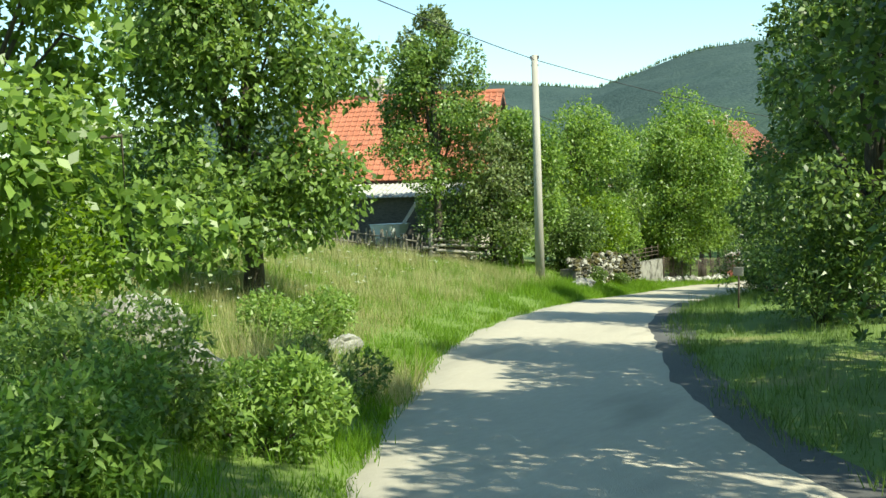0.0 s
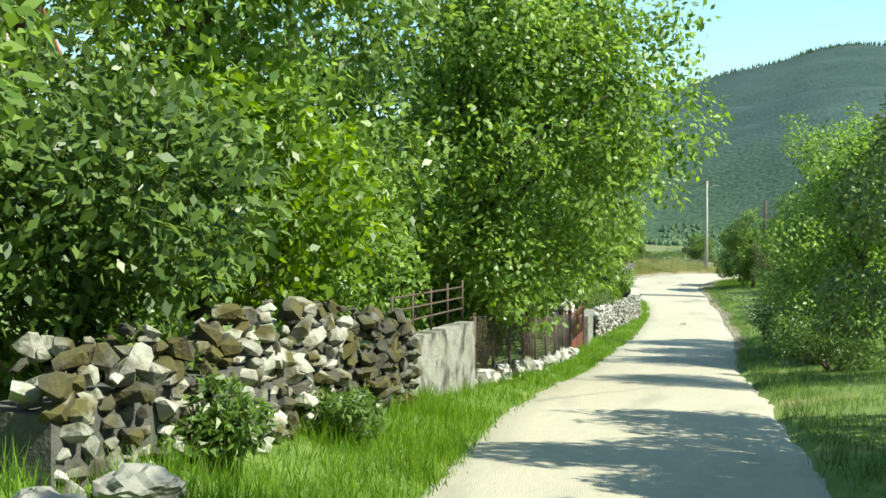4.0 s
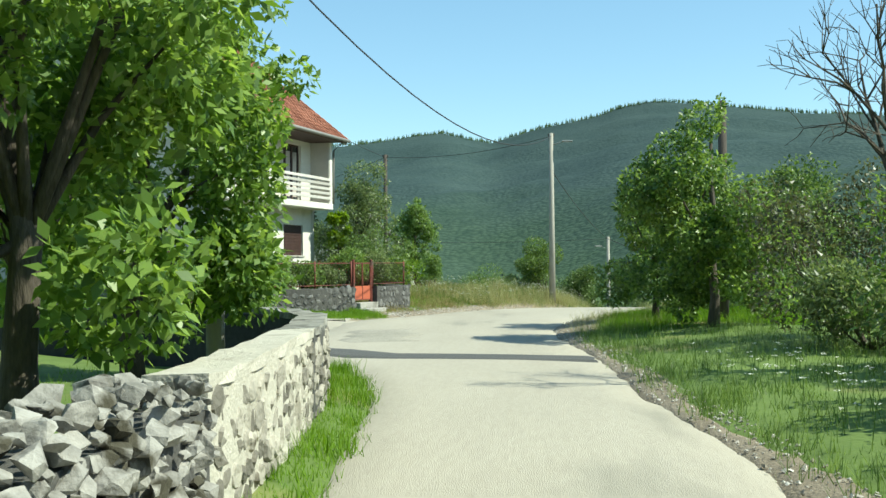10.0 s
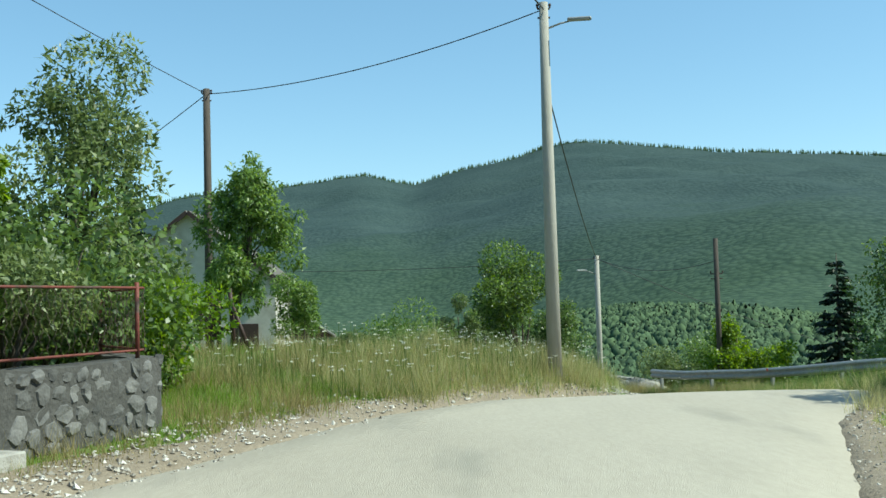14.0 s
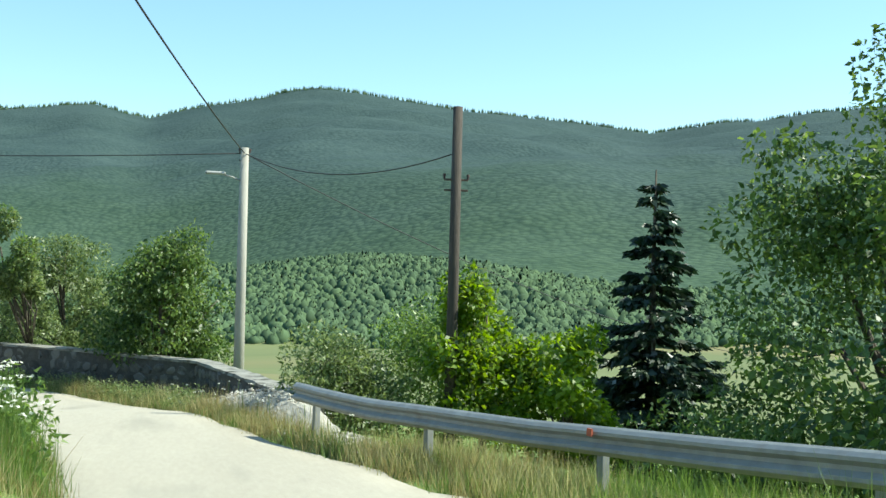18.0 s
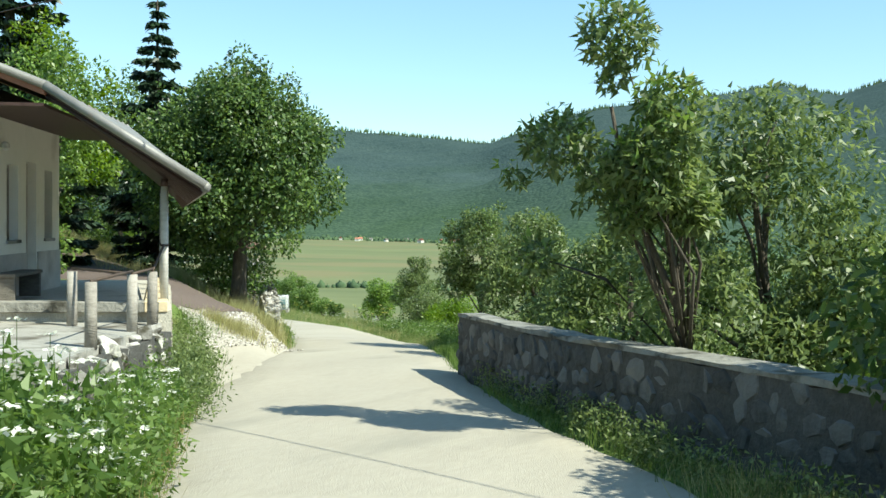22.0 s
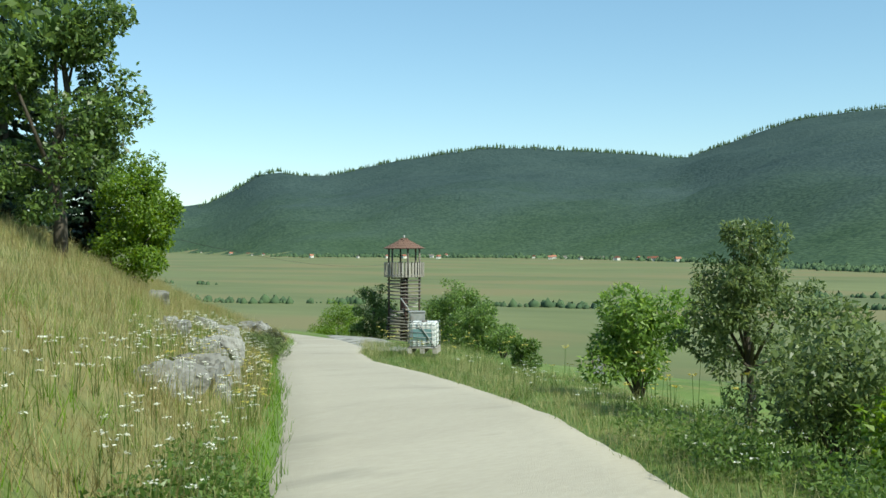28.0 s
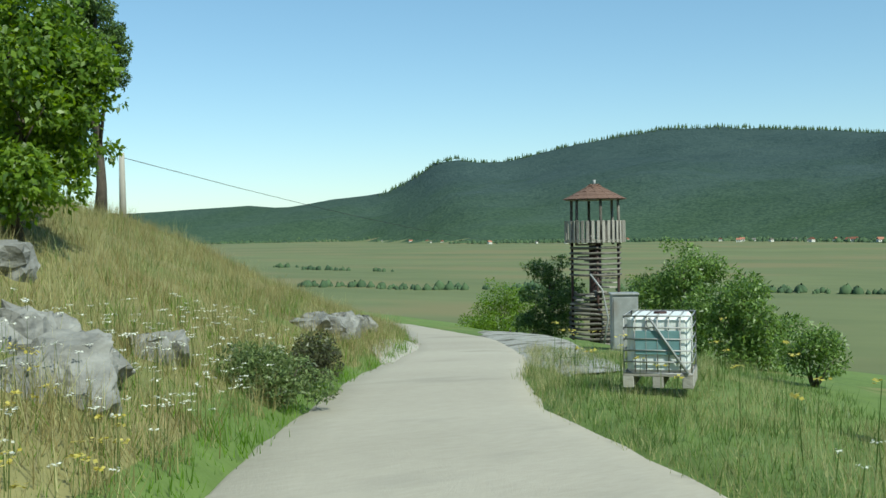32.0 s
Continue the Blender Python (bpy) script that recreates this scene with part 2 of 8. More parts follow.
M_GLASS = material("dark_window_glass", (0.02, 0.024, 0.03), (0.04, 0.046, 0.055), 1.0, 0.06, spec=0.6)
M_METALROOF = material("grey_roof_sheet", (0.17, 0.165, 0.155), (0.29, 0.28, 0.265), 4.0, 0.55, 0.2, 10.0, metal=0.2, coords="World", stain=((0.36, 0.20, 0.13), 1.2, 0.62, 0.12))
M_ETERNIT = material("fibre_cement_sheet", (0.30, 0.29, 0.27), (0.46, 0.45, 0.42), 6.0, 0.92, 0.2, 20.0, coords="World", stain=((0.18, 0.17, 0.15), 2.0, 0.58, 0.12))
M_BUFF = material("yellow_buff_concrete", (0.52, 0.42, 0.26), (0.66, 0.55, 0.37), 5.0, 0.9, 0.3, 25.0, coords="World", stain=((0.34, 0.28, 0.2), 1.3, 0.58, 0.14))
M_TANK = material("milky_white_plastic", (0.62, 0.64, 0.62), (0.78, 0.79, 0.77), 3.0, 0.45, coords="World")
M_TANKWATER = material("blue_green_tank_label", (0.10, 0.20, 0.21), (0.20, 0.32, 0.33), 4.0, 0.5, coords="World")
def woods_material(name, low, high, crown, contrast=0.5, patch=0.006):
    """Closed woodland seen from afar: crowns as cells with dark gaps (shade put into the colour), in stands of
    differing tone, with relief.
    """
    m = bpy.data.materials.new(name)
    m.use_nodes = True
    n, l = m.node_tree.nodes, m.node_tree.links
    bsdf = n["Principled BSDF"]
    bsdf.inputs["Roughness"].default_value, bsdf.inputs["Specular IOR Level"].default_value = 0.95, 0.1
    geo = n.new("ShaderNodeNewGeometry")
    cell, stands, fine = n.new("ShaderNodeTexVoronoi"), n.new("ShaderNodeTexNoise"), n.new("ShaderNodeTexNoise")
    cell.inputs["Scale"].default_value = 1.0 / crown
    stands.inputs["Scale"].default_value, stands.inputs["Detail"].default_value = patch, 6.0
    fine.inputs["Scale"].default_value, fine.inputs["Detail"].default_value = 0.35 / crown, 5.0
    for tex in (cell, stands, fine):
        l.new(geo.outputs["Position"], tex.inputs["Vector"])
    inv = n.new("ShaderNodeMapRange")
    inv.inputs[1].default_value, inv.inputs[2].default_value, inv.inputs[3].default_value, inv.inputs[4].default_value = 0.15, 0.85, 1.0, 0.0
    l.new(cell.outputs["Distance"], inv.inputs[0])
    a, c = n.new("ShaderNodeMix"), n.new("ShaderNodeMix")
    a.inputs[0].default_value, c.inputs[0].default_value = 0.5, contrast
    l.new(stands.outputs[0], a.inputs[2]), l.new(fine.outputs[0], a.inputs[3])
    l.new(a.outputs[0], c.inputs[2]), l.new(inv.outputs[0], c.inputs[3])
    ramp = n.new("ShaderNodeValToRGB")
    ramp.color_ramp.elements[0].position, ramp.color_ramp.elements[1].position = 0.3, 0.75
    ramp.color_ramp.elements[0].color, ramp.color_ramp.elements[1].color = (*low, 1), (*high, 1)
    l.new(c.outputs[0], ramp.inputs[0])
    # broad-leaved woods low down; conifers above, with distance haze put into their bluish colour
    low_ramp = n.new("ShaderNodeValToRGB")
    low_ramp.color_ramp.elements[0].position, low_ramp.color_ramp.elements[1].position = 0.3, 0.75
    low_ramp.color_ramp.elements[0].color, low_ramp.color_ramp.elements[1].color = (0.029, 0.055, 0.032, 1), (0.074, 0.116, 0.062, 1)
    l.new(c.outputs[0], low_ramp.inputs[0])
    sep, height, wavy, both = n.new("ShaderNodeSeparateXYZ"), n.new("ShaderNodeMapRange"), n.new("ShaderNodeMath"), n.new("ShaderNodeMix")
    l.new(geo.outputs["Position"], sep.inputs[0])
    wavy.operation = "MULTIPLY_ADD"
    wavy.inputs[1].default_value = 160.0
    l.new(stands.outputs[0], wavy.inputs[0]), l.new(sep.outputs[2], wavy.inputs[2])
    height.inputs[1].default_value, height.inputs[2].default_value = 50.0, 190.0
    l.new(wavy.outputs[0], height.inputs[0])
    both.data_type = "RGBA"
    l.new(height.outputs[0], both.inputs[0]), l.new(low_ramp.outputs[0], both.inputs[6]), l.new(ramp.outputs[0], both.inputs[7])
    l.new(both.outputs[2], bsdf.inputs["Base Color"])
    bump = n.new("ShaderNodeBump")
    bump.inputs["Strength"].default_value, bump.inputs["Distance"].default_value = 0.4, crown * 0.35
    l.new(inv.outputs[0], bump.inputs["Height"]), l.new(bump.outputs[0], bsdf.inputs["Normal"])
    return m


# bluish greens: conifer forest with the haze of distance mixed into the colour
M_MOUNT = woods_material("hazy_wooded_mountain", (0.025, 0.046, 0.046), (0.060, 0.090, 0.082), 6.0, 0.22)
M_WOODS = material("far_tree_crowns", (0.036, 0.068, 0.034), (0.080, 0.128, 0.056), 0.05, 0.95, big=0.4, big_scale=0.008, island=0.22, coords="World")
M_FIELD = material("valley_field", (0.085, 0.108, 0.040), (0.165, 0.180, 0.074), 0.03, 0.95, big=0.6, big_scale=0.004, coords="World", stain=((0.165, 0.150, 0.066), 0.006, 0.5, 0.1), stretch=(1, 2.5, 1))
L_MID = leaf_material("broad_leaf", (0.066, 0.122, 0.024), (0.190, 0.285, 0.068))
L_FRESH = leaf_material("fresh_walnut_leaf", (0.090, 0.165, 0.028), (0.235, 0.345, 0.082), 0.5)
L_DARK = leaf_material("dark_broad_leaf", (0.046, 0.086, 0.020), (0.145, 0.220, 0.056), 0.42)
L_BRIGHT = leaf_material("fresh_yellow_green_leaf", (0.085, 0.16, 0.015), (0.19, 0.29, 0.035), 0.55)
L_OLIVE = leaf_material("grey_green_leaf", (0.070, 0.108, 0.033), (0.190, 0.245, 0.090), 0.45)
L_PLUM = leaf_material("reddish_green_leaf", (0.05, 0.050, 0.022), (0.10, 0.12, 0.045), 0.4)
L_SPRUCE = leaf_material("spruce_needles", (0.010, 0.024, 0.012), (0.026, 0.052, 0.024), 0.15)
L_PALE = leaf_material("pale_seed_grass", (0.235, 0.232, 0.095), (0.45, 0.43, 0.215), 0.45, 0.2)
L_GRASS = leaf_material("green_grass", (0.085, 0.17, 0.018), (0.18, 0.31, 0.042), 0.5, 0.2)
L_DRY = leaf_material("dry_straw_grass", (0.185, 0.160, 0.062), (0.36, 0.31, 0.145), 0.4, 0.2)
L_WEED = leaf_material("tall_weeds", (0.070, 0.128, 0.026), (0.165, 0.245, 0.066), 0.5)
L_MAPLE = leaf_material("deep_green_maple_leaf", (0.040, 0.078, 0.020), (0.130, 0.202, 0.054), 0.38)
L_WHITE = leaf_material("white_umbel_flowers", (0.55, 0.55, 0.47), (0.80, 0.80, 0.72), 0.3, 0.2)
L_RED = leaf_material("red_rose_petals", (0.35, 0.012, 0.018), (0.55, 0.03, 0.035), 0.3, 0.3)
L_POPPY = leaf_material("yellow_flower_spikes", (0.42, 0.36, 0.07), (0.55, 0.48, 0.14), 0.3, 0.2)


# ---- small helpers ----
def link_mesh(name, verts, faces, mat, parent=None, label="", smooth=False):
    me = bpy.data.meshes.new(name)
    me.from_pydata([tuple(v) for v in verts] if not isinstance(verts, np.ndarray) else verts.tolist(), [], faces if not isinstance(faces, np.ndarray) else faces.tolist())
    me.update()
    if smooth:
        me.polygons.foreach_set("use_smooth", np.ones(len(me.polygons), bool))
    me.materials.append(mat)
    ob = new(name, me)
    if parent:
        ob.parent = parent
    if label:
        tagged(ob, label)
    return ob


def quads_mesh(name, corners, mat, parent=None, label=""):
    """corners: (n, k, 3): n separate k-gons in one mesh."""
    n, k, _ = corners.shape
    me = bpy.data.meshes.new(name)
    me.vertices.add(n * k), me.loops.add(n * k), me.polygons.add(n)
    me.vertices.foreach_set("co", corners.astype(np.float32).ravel())
    me.loops.foreach_set("vertex_index", np.arange(n * k, dtype=np.int32))
    me.polygons.foreach_set("loop_start", np.arange(0, n * k, k, dtype=np.int32))
    me.update(calc_edges=True)
    me.materials.append(mat)
    ob = new(name, me)
    if parent:
        ob.parent = parent
    if label:
        tagged(ob, label)
    return ob


def part(name, bm, mat, parent, label=""):
    me = bpy.data.meshes.new(name)
    bm.to_mesh(me)
    bm.free()
    me.materials.append(mat)
    ob = new(name, me)
    ob.parent = parent
    if label:
        tagged(ob, label)
    return ob


def thing(name, at, label, category, group="", turn=0.0):
    ob = new(name)
    ob.matrix_world = pose(*at, 0, 0, turn)
    return tagged(ob, label, category, group)


def box(bm, lo, hi, bevel=0.0, m=None):
    """A box from corner lo to corner hi, its edges rounded by bevel, laid by m."""
    c, s = [(a + b) / 2 for a, b in zip(lo, hi)], [abs(b - a) for a, b in zip(lo, hi)]
    made = bmesh.ops.create_cube(bm, size=1.0, matrix=(m or Matrix()) @ Matrix.Translation(c) @ Matrix.Diagonal((*s, 1)))
    if bevel:
        edges = list({e for v in made["verts"] for e in v.link_edges})
        bmesh.ops.bevel(bm, geom=edges, offset=bevel, segments=1, affect="EDGES", profile=0.5)
    return bm


def boxes(*rows, bevel=0.0, m=None):
    bm = bmesh.new()
    for lo, hi in rows:
        box(bm, lo, hi, bevel, m)
    return bm


def tube_arrays(points, radii, sides=7):
    """Rings round a line of points: vertices and faces of a tapered tube with closed ends."""
    pts = [Vector(p) for p in points]
    vs, fs = [], []
    for i, p in enumerate(pts):
        d = (pts[min(i + 1, len(pts) - 1)] - pts[max(i - 1, 0)]).normalized()
        a = d.orthogonal().normalized()
        b = d.cross(a)
        for k in range(sides):
            w = 2 * math.pi * k / sides
            vs.append(p + (a * math.cos(w) + b * math.sin(w)) * float(radii[i]))
    for i in range(len(pts) - 1):
        # keep neighbouring rings in step
        for k in range(sides):
            fs.append((i * sides + k, i * sides + (k + 1) % sides, (i + 1) * sides + (k + 1) % sides, (i + 1) * sides + k))
    fs.append(tuple(range(sides - 1, -1, -1)))
    fs.append(tuple((len(pts) - 1) * sides + k for k in range(sides)))
    return vs, fs


def tubes(name, lines, mat, parent=None, label="", sides=7):
    """Several tubes as one mesh. lines: (points, radii)."""
    vs, fs = [], []
    for points, radii in lines:
        v, f = tube_arrays(points, radii, sides)
        o = len(vs)
        vs += v
        fs += [tuple(i + o for i in q) for q in f]
    return link_mesh(name, vs, fs, mat, parent, label, True)


def rod(name, a, b, r, mat, parent=None, label="", sides=6):
    return tubes(name, [([a, b], [r, r])], mat, parent, label, sides)


def smooth01(a, b, v):
    t = np.clip((np.asarray(v, float) - a) / (b - a), 0, 1)
    return t * t * (3 - 2 * t)


# ---- the plan: the road and the lie of the land ----
EYE_HEIGHT = 1.65
PATH_Y = np.array([eye[1] for t, eye, target, roll in PATH])
PATH_Z = np.array([eye[2] for t, eye, target, roll in PATH]) - EYE_HEIGHT
LEFT_EDGE = [(-90, 31), (-70, 20.3), (-55, 12.2), (-47, 8.2), (-43.6, 6.6), (-40, 5.1), (-37, 3.85), (-33, 2.6), (-29, 1.9), (-24, 1.2), (-20, 0.7), (-16, 0.2), (-11, 0.0), (-6, -0.45),
             (0, -0.6), (12, -0.5), (18, -0.5), (23, -0.25), (30, -0.2), (36, -0.2), (41, -0.4), (46, -0.8), (49, -1.5), (51.5, -2.6), (53.5, -4.5), (67, -4.2), (70, -3.2), (75, -1.5), (78, -0.5),
             (81, 1.6), (84.5, 4.2), (88, 5.3), (93, 5.6), (98, 4.9), (101.4, 3.7), (104.5, 2.6), (109.5, 0.6), (113, -1.6), (116, -3.5), (119.3, -5.4), (130.4, -10.1), (140.4, -16.0), (148, -22.25), (151.9, -25.6), (156.3, -29.5)]
LEFT_EDGE_2 = [(160, -32.7), (165, -36.8), (173, -42.7), (182, -51.5), (190, -63), (196, -80), (200, -110)]
RIGHT_EDGE = [(-90, 34.5), (-70, 24.2), (-55, 16.2), (-44, 10.9), (-38.5, 8.6), (-34, 7.1), (-30, 5.8), (-25, 4.8), (-21, 4.2), (-17, 3.8), (-12, 3.45), (0, 3.4), (12, 3.3), (18, 3.5), (25, 3.7), (31, 3.5), (36, 3.5),
              (41, 3.35), (46, 2.95), (52, 2.75), (58, 2.2), (62, 2.25), (66, 3.0), (70, 4.2), (75, 5.9), (79, 7.9), (84, 9.8), (89, 10.4), (94, 9.5), (98, 8.55), (103, 7.25), (107, 6.2), (110, 5.1), (113, 3.9), (116, 2.2),
              (119, 0.1), (123, -2.2), (127.2, -4.4), (130, -5.6), (133.5, -7.4), (137, -9.2), (142, -12.3), (147.5, -15.9), (152, -19.4), (156, -23.2), (160, -27.2)]
RIGHT_EDGE_2 = [(164, -32.0), (168, -35.4), (173, -38.9), (180, -45.5), (187, -56), (193, -76), (197, -106)]
LE, RE = np.array(LEFT_EDGE + LEFT_EDGE_2, float), np.array(RIGHT_EDGE + RIGHT_EDGE_2, float)


def road_z(y):
    y = np.asarray(y, float)
    z = np.interp(y, PATH_Y, PATH_Z)
    z = np.where(y > PATH_Y[-1], PATH_Z[-1] - 0.074 * (np.minimum(y, 215) - PATH_Y[-1]), z)
    return np.where(y < PATH_Y[0], PATH_Z[0] - 0.085 * (np.maximum(y, -90) - PATH_Y[0]), z)


def left_x(y):
    return np.interp(y, LE[:, 0], LE[:, 1])


def right_x(y):
    return np.interp(y, RE[:, 0], RE[:, 1])


# heights over the road at 1, 4, 10, 25 and 60 m beside its edge
BANK_LEFT = [(-90, .1, .6, 1.4, 3, 5), (-40, .15, .8, 1.6, 3, 5), (-30, .15, .75, 1.7, 2.8, 5), (-20, .4, 1.0, 1.9, 2.6, 4), (-13, .2, 1.2, 1.7, 2.2, 4), (-6, .3, .9, 1.0, 1.4, 3), (-2, .2, .35, .5, 1, 3), (16, .1, .2, .4, 1, 3),
             (44, .1, .25, .5, 1, 3), (52, 0, 0, .3, 1, 3), (62, 0, .05, .5, 1, 3), (66, .12, .5, .9, 1.2, 3), (70, .15, .55, 1.0, 1.3, 3), (78, .15, .5, 1.2, 1.6, 2), (84, .55, 1.0, 1.3, 1.6, 1), (92, .5, 1.0, 1.4, 2, 2), (106, .45, .9, 1.4, 2, 4)]
BANK_LEFT_2 = [(113, .2, .5, 1.3, 2, 5), (121, .05, .3, 1.2, 2, 6), (124.5, .1, 1.45, 1.6, 2.2, 6), (126.5, .35, 1.6, 1.65, 2.3, 6), (128.7, .85, 1.65, 1.75, 2.6, 7), (131, .5, 1.75, 2.2, 4, 8), (136, .3, 1.5, 3.2, 6, 10), (150, .35, 1.6, 3.9, 7.4, 11), (162, .25, 1.3, 3.6, 6.6, 9.5), (172, .2, 1.05, 2.9, 5.4, 8), (178, .15, .75, 2.0, 3.6, 6), (186, .05, .25, .7, 1.6, 3), (215, 0, 0, 0, 0, 0)]
BANK_RIGHT = [(-90, .05, .2, .3, 0, -3), (-30, .05, .25, .3, -.5, -4), (0, .1, .5, .5, -.5, -5), (30, .1, .4, .2, -1, -6), (45, .15, .35, .2, -1, -7), (58, .15, .4, .2, -2, -8), (70, .05, .1, -.5, -4, -11),
              (85, .05, -.2, -2, -7, -15), (100, .05, -.3, -3, -8.5, -17), (113, .05, -1.3, -3.5, -8, -16), (130, .05, -1.0, -2.5, -6, -14), (136, .1, -.1, -1.2, -5, -13), (160, .15, .1, -.8, -4, -11), (172, .15, .2, -.3, -3, -9), (190, 0, 0, -.3, -2, -6), (215, 0, 0, 0, -1, -3)]
BL, BR, REACH = np.array(BANK_LEFT + BANK_LEFT_2, float), np.array(BANK_RIGHT, float), [0, 1, 4, 10, 25, 60]
PLAIN = -27.0
CREST = [(-180, 6), (-120, 7), (-70, 8.5), (-45, 8.2), (-38.6, 7.97), (-32.4, 7.6), (-30.5, 7.3), (-28.5, 7.3), (-25, 6.75), (-21, 7.25), (-18.4, 7.5), (-15, 7.8), (-12, 8.2), (-9, 8.6), (-7.5, 8.7), (-5.6, 8.45), (-4.4, 8.0), (-1.8, 7.4), (-0.5, 7.1), (1.3, 6.55),
         (2.5, 6.75), (3.9, 7.1), (5.2, 7.0), (6.6, 6.75), (10.7, 6.35), (13.2, 6.1), (15.2, 5.6), (16.7, 5.0), (19.1, 4.2), (21.7, 4.5), (26, 4.85), (29.2, 4.95), (31.6, 4.6), (33.3, 4.3), (35.7, 3.8), (37.8, 3.35), (39.3, 3.45), (39.9, 3.65), (41.1, 3.4), (42.6, 2.45)]
CREST_2 = [(44.1, 1.75), (45.2, 1.85), (47.7, 1.4), (49.5, 1.2), (51.3, 1.45), (52.7, 1.2), (57.6, 1.05), (70, 1.5), (95, 3), (130, 5), (180, 6)]
CR = np.array(CREST + CREST_2, float)
CR[:, 1] -= 0.14 * np.interp(CR[:, 0], [-34, -26, -5, -2], [0, 1, 1, 0])


def foot_of(az):
    """How far off the wooded slopes begin, by bearing."""
    return 900 + 650 * smooth01(8, 30, az) - 540 * smooth01(8, -22, az) + 700 * smooth01(38, 46, az)


def wobble(x, y, size, seed=0.0):
    """A cheap smooth noise of two variables, about -1 to 1."""
    a, b = x / size + seed, y / size - seed * 0.7
    return (np.sin(a * 1.0 + 1.3 * np.sin(b * 0.8 + seed)) + np.sin(b * 1.1 + 1.7 * np.sin(a * 0.7 - seed)) + 0.6 * np.sin((a + b) * 1.9 + seed * 2) + 0.4 * np.sin((a - b) * 3.1 + 1)) / 3


def ground_z(x, y):
    x, y = np.asarray(x, float), np.asarray(y, float)
    zr, lx, rx = road_z(y), left_x(y), right_x(y)
    dl, dr = np.maximum(lx - x, 0), np.maximum(x - rx, 0)
    near = np.zeros(np.broadcast(x, y).shape)
    for table, d in ((BL, dl), (BR, dr)):
        cols = [np.zeros_like(y)] + [np.interp(y, table[:, 0], table[:, k]) for k in range(1, 6)]
        h = np.zeros(near.shape)
        for k in range(5):
            f = np.clip((d - REACH[k]) / (REACH[k + 1] - REACH[k]), 0, 1)
            h = h + f * (cols[k + 1] - cols[k])
        near = near + h
    d = dl + dr
    near = zr + near + 0.10 * np.clip(d / 4, 0, 1) * wobble(x, y, 1.7, 2.0) - 0.03 * (d <= 0.02)
    far_left = (dl > 0) * (1 - smooth01(170, 215, y))
    w = far_left * smooth01(150, 600, dl) + (1 - far_left) * smooth01(55, 210, np.where(dl > dr, dl * 1.5, dr))
    w = np.maximum(w, smooth01(205, 300, y) )
    z = near * (1 - w) + (PLAIN + 1.2 * wobble(x, y, 140.0, 1.0)) * w
    # mountains all round, crest some 2.8 km away
    ox, oy = x, y - 80.0
    r, az = np.hypot(ox, oy), np.degrees(np.arctan2(-ox, oy))
    crest = np.interp(az, CR[:, 0], CR[:, 1])
    far = 2750.0
    foot = foot_of(az)
    top = np.tan(np.radians(crest)) * far - 3.0 - PLAIN
    f = np.clip((r - foot) / (far - foot), 0, 1.25)
    shape = np.where(f < 1, 0.22 * smooth01(0, 0.35, f) + 0.78 * np.power(np.clip(f, 0, 1), 1.6), 1 - (f - 1) * 2.2)
    rough = (22 * wobble(x, y, 120.0, 3.0) + 9 * wobble(x, y, 45.0, 5.0)) * np.clip(f * 3, 0, 1) * np.clip((1.0 - f) * 5, 0, 1)
    z = z + np.maximum(top * shape, 0) * (f > 0) + rough
    # a wooded knoll at the edge of the plain
    z = z + 22 * np.exp(-(((x - 85) / 85) ** 2 + ((y - 490) / 100) ** 2))
    return z


def gz(x, y):
    return float(ground_z(x, y))


# ---- ground: one sheet to the horizon ----
def steps(*spans):
    out = []
    for a, b, s in spans:
        out += list(np.arange(a, b, s))
    return np.array(out + [spans[-1][1]])


def widening(start, first, ratio, end):
    out, s = [start], first
    while out[-1] < end:
        out.append(out[-1] + s)
        s = min(s * ratio, 55.0)
    return out


right_u = widening(0.0, 0.35, 1.075, 4300)
U = np.array([-v for v in right_u[::-1]] + [0.0] + right_u)
fore = widening(200.0, 0.9, 1.05, 4300)
back = widening(90.0, 1.0, 1.06, 3200)
Y = np.array([-v for v in back[::-1]] + list(steps((-89, 199, 1.0))) + fore)
GX = np.zeros((len(Y), len(U)))
lx, rx = left_x(Y)[:, None], right_x(Y)[:, None]
fade = (1 - smooth01(230, 700, np.abs(Y - 60)))[:, None]
k_mid = len(right_u)
GX = np.where(np.arange(len(U))[None] < k_mid, lx * fade + U[None], rx * fade + U[None])
GX[:, k_mid] = ((lx + rx) / 2 * fade)[:, 0]
GX = GX * fade + (1 - fade) * np.linspace(-4300, 4300, len(U))[None]
GY = np.repeat(Y[:, None], len(U), 1)
GZ = ground_z(GX, GY)
inside = (GX > left_x(GY) - 0.01) & (GX < right_x(GY) + 0.01) & (GY > -90) & (GY < 200)
GZ = GZ - 0.06 * inside
nv, nu = GX.shape
idx = np.arange(nv * nu).reshape(nv, nu)
F = np.stack([idx[:-1, :-1], idx[:-1, 1:], idx[1:, 1:], idx[1:, :-1]], -1).reshape(-1, 4)
ground = link_mesh("ground", np.stack([GX, GY, GZ], -1).reshape(-1, 3), F, M_GROUND, smooth=True)
tagged(ground, "grassy hillside, green valley fields and wooded mountains", "ground", kind="structure")
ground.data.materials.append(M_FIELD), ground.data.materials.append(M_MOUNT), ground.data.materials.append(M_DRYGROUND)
cx, cy = GX.reshape(-1)[F].mean(1), GY.reshape(-1)[F].mean(1)
rr, aa = np.hypot(cx, cy - 80), np.degrees(np.arctan2(-cx, cy - 80))
foot_r = foot_of(aa) + 25 * wobble(cx, cy, 60.0, 4.0)
d_edge = np.maximum(left_x(cy) - cx, 0) + np.maximum(cx - right_x(cy), 0)
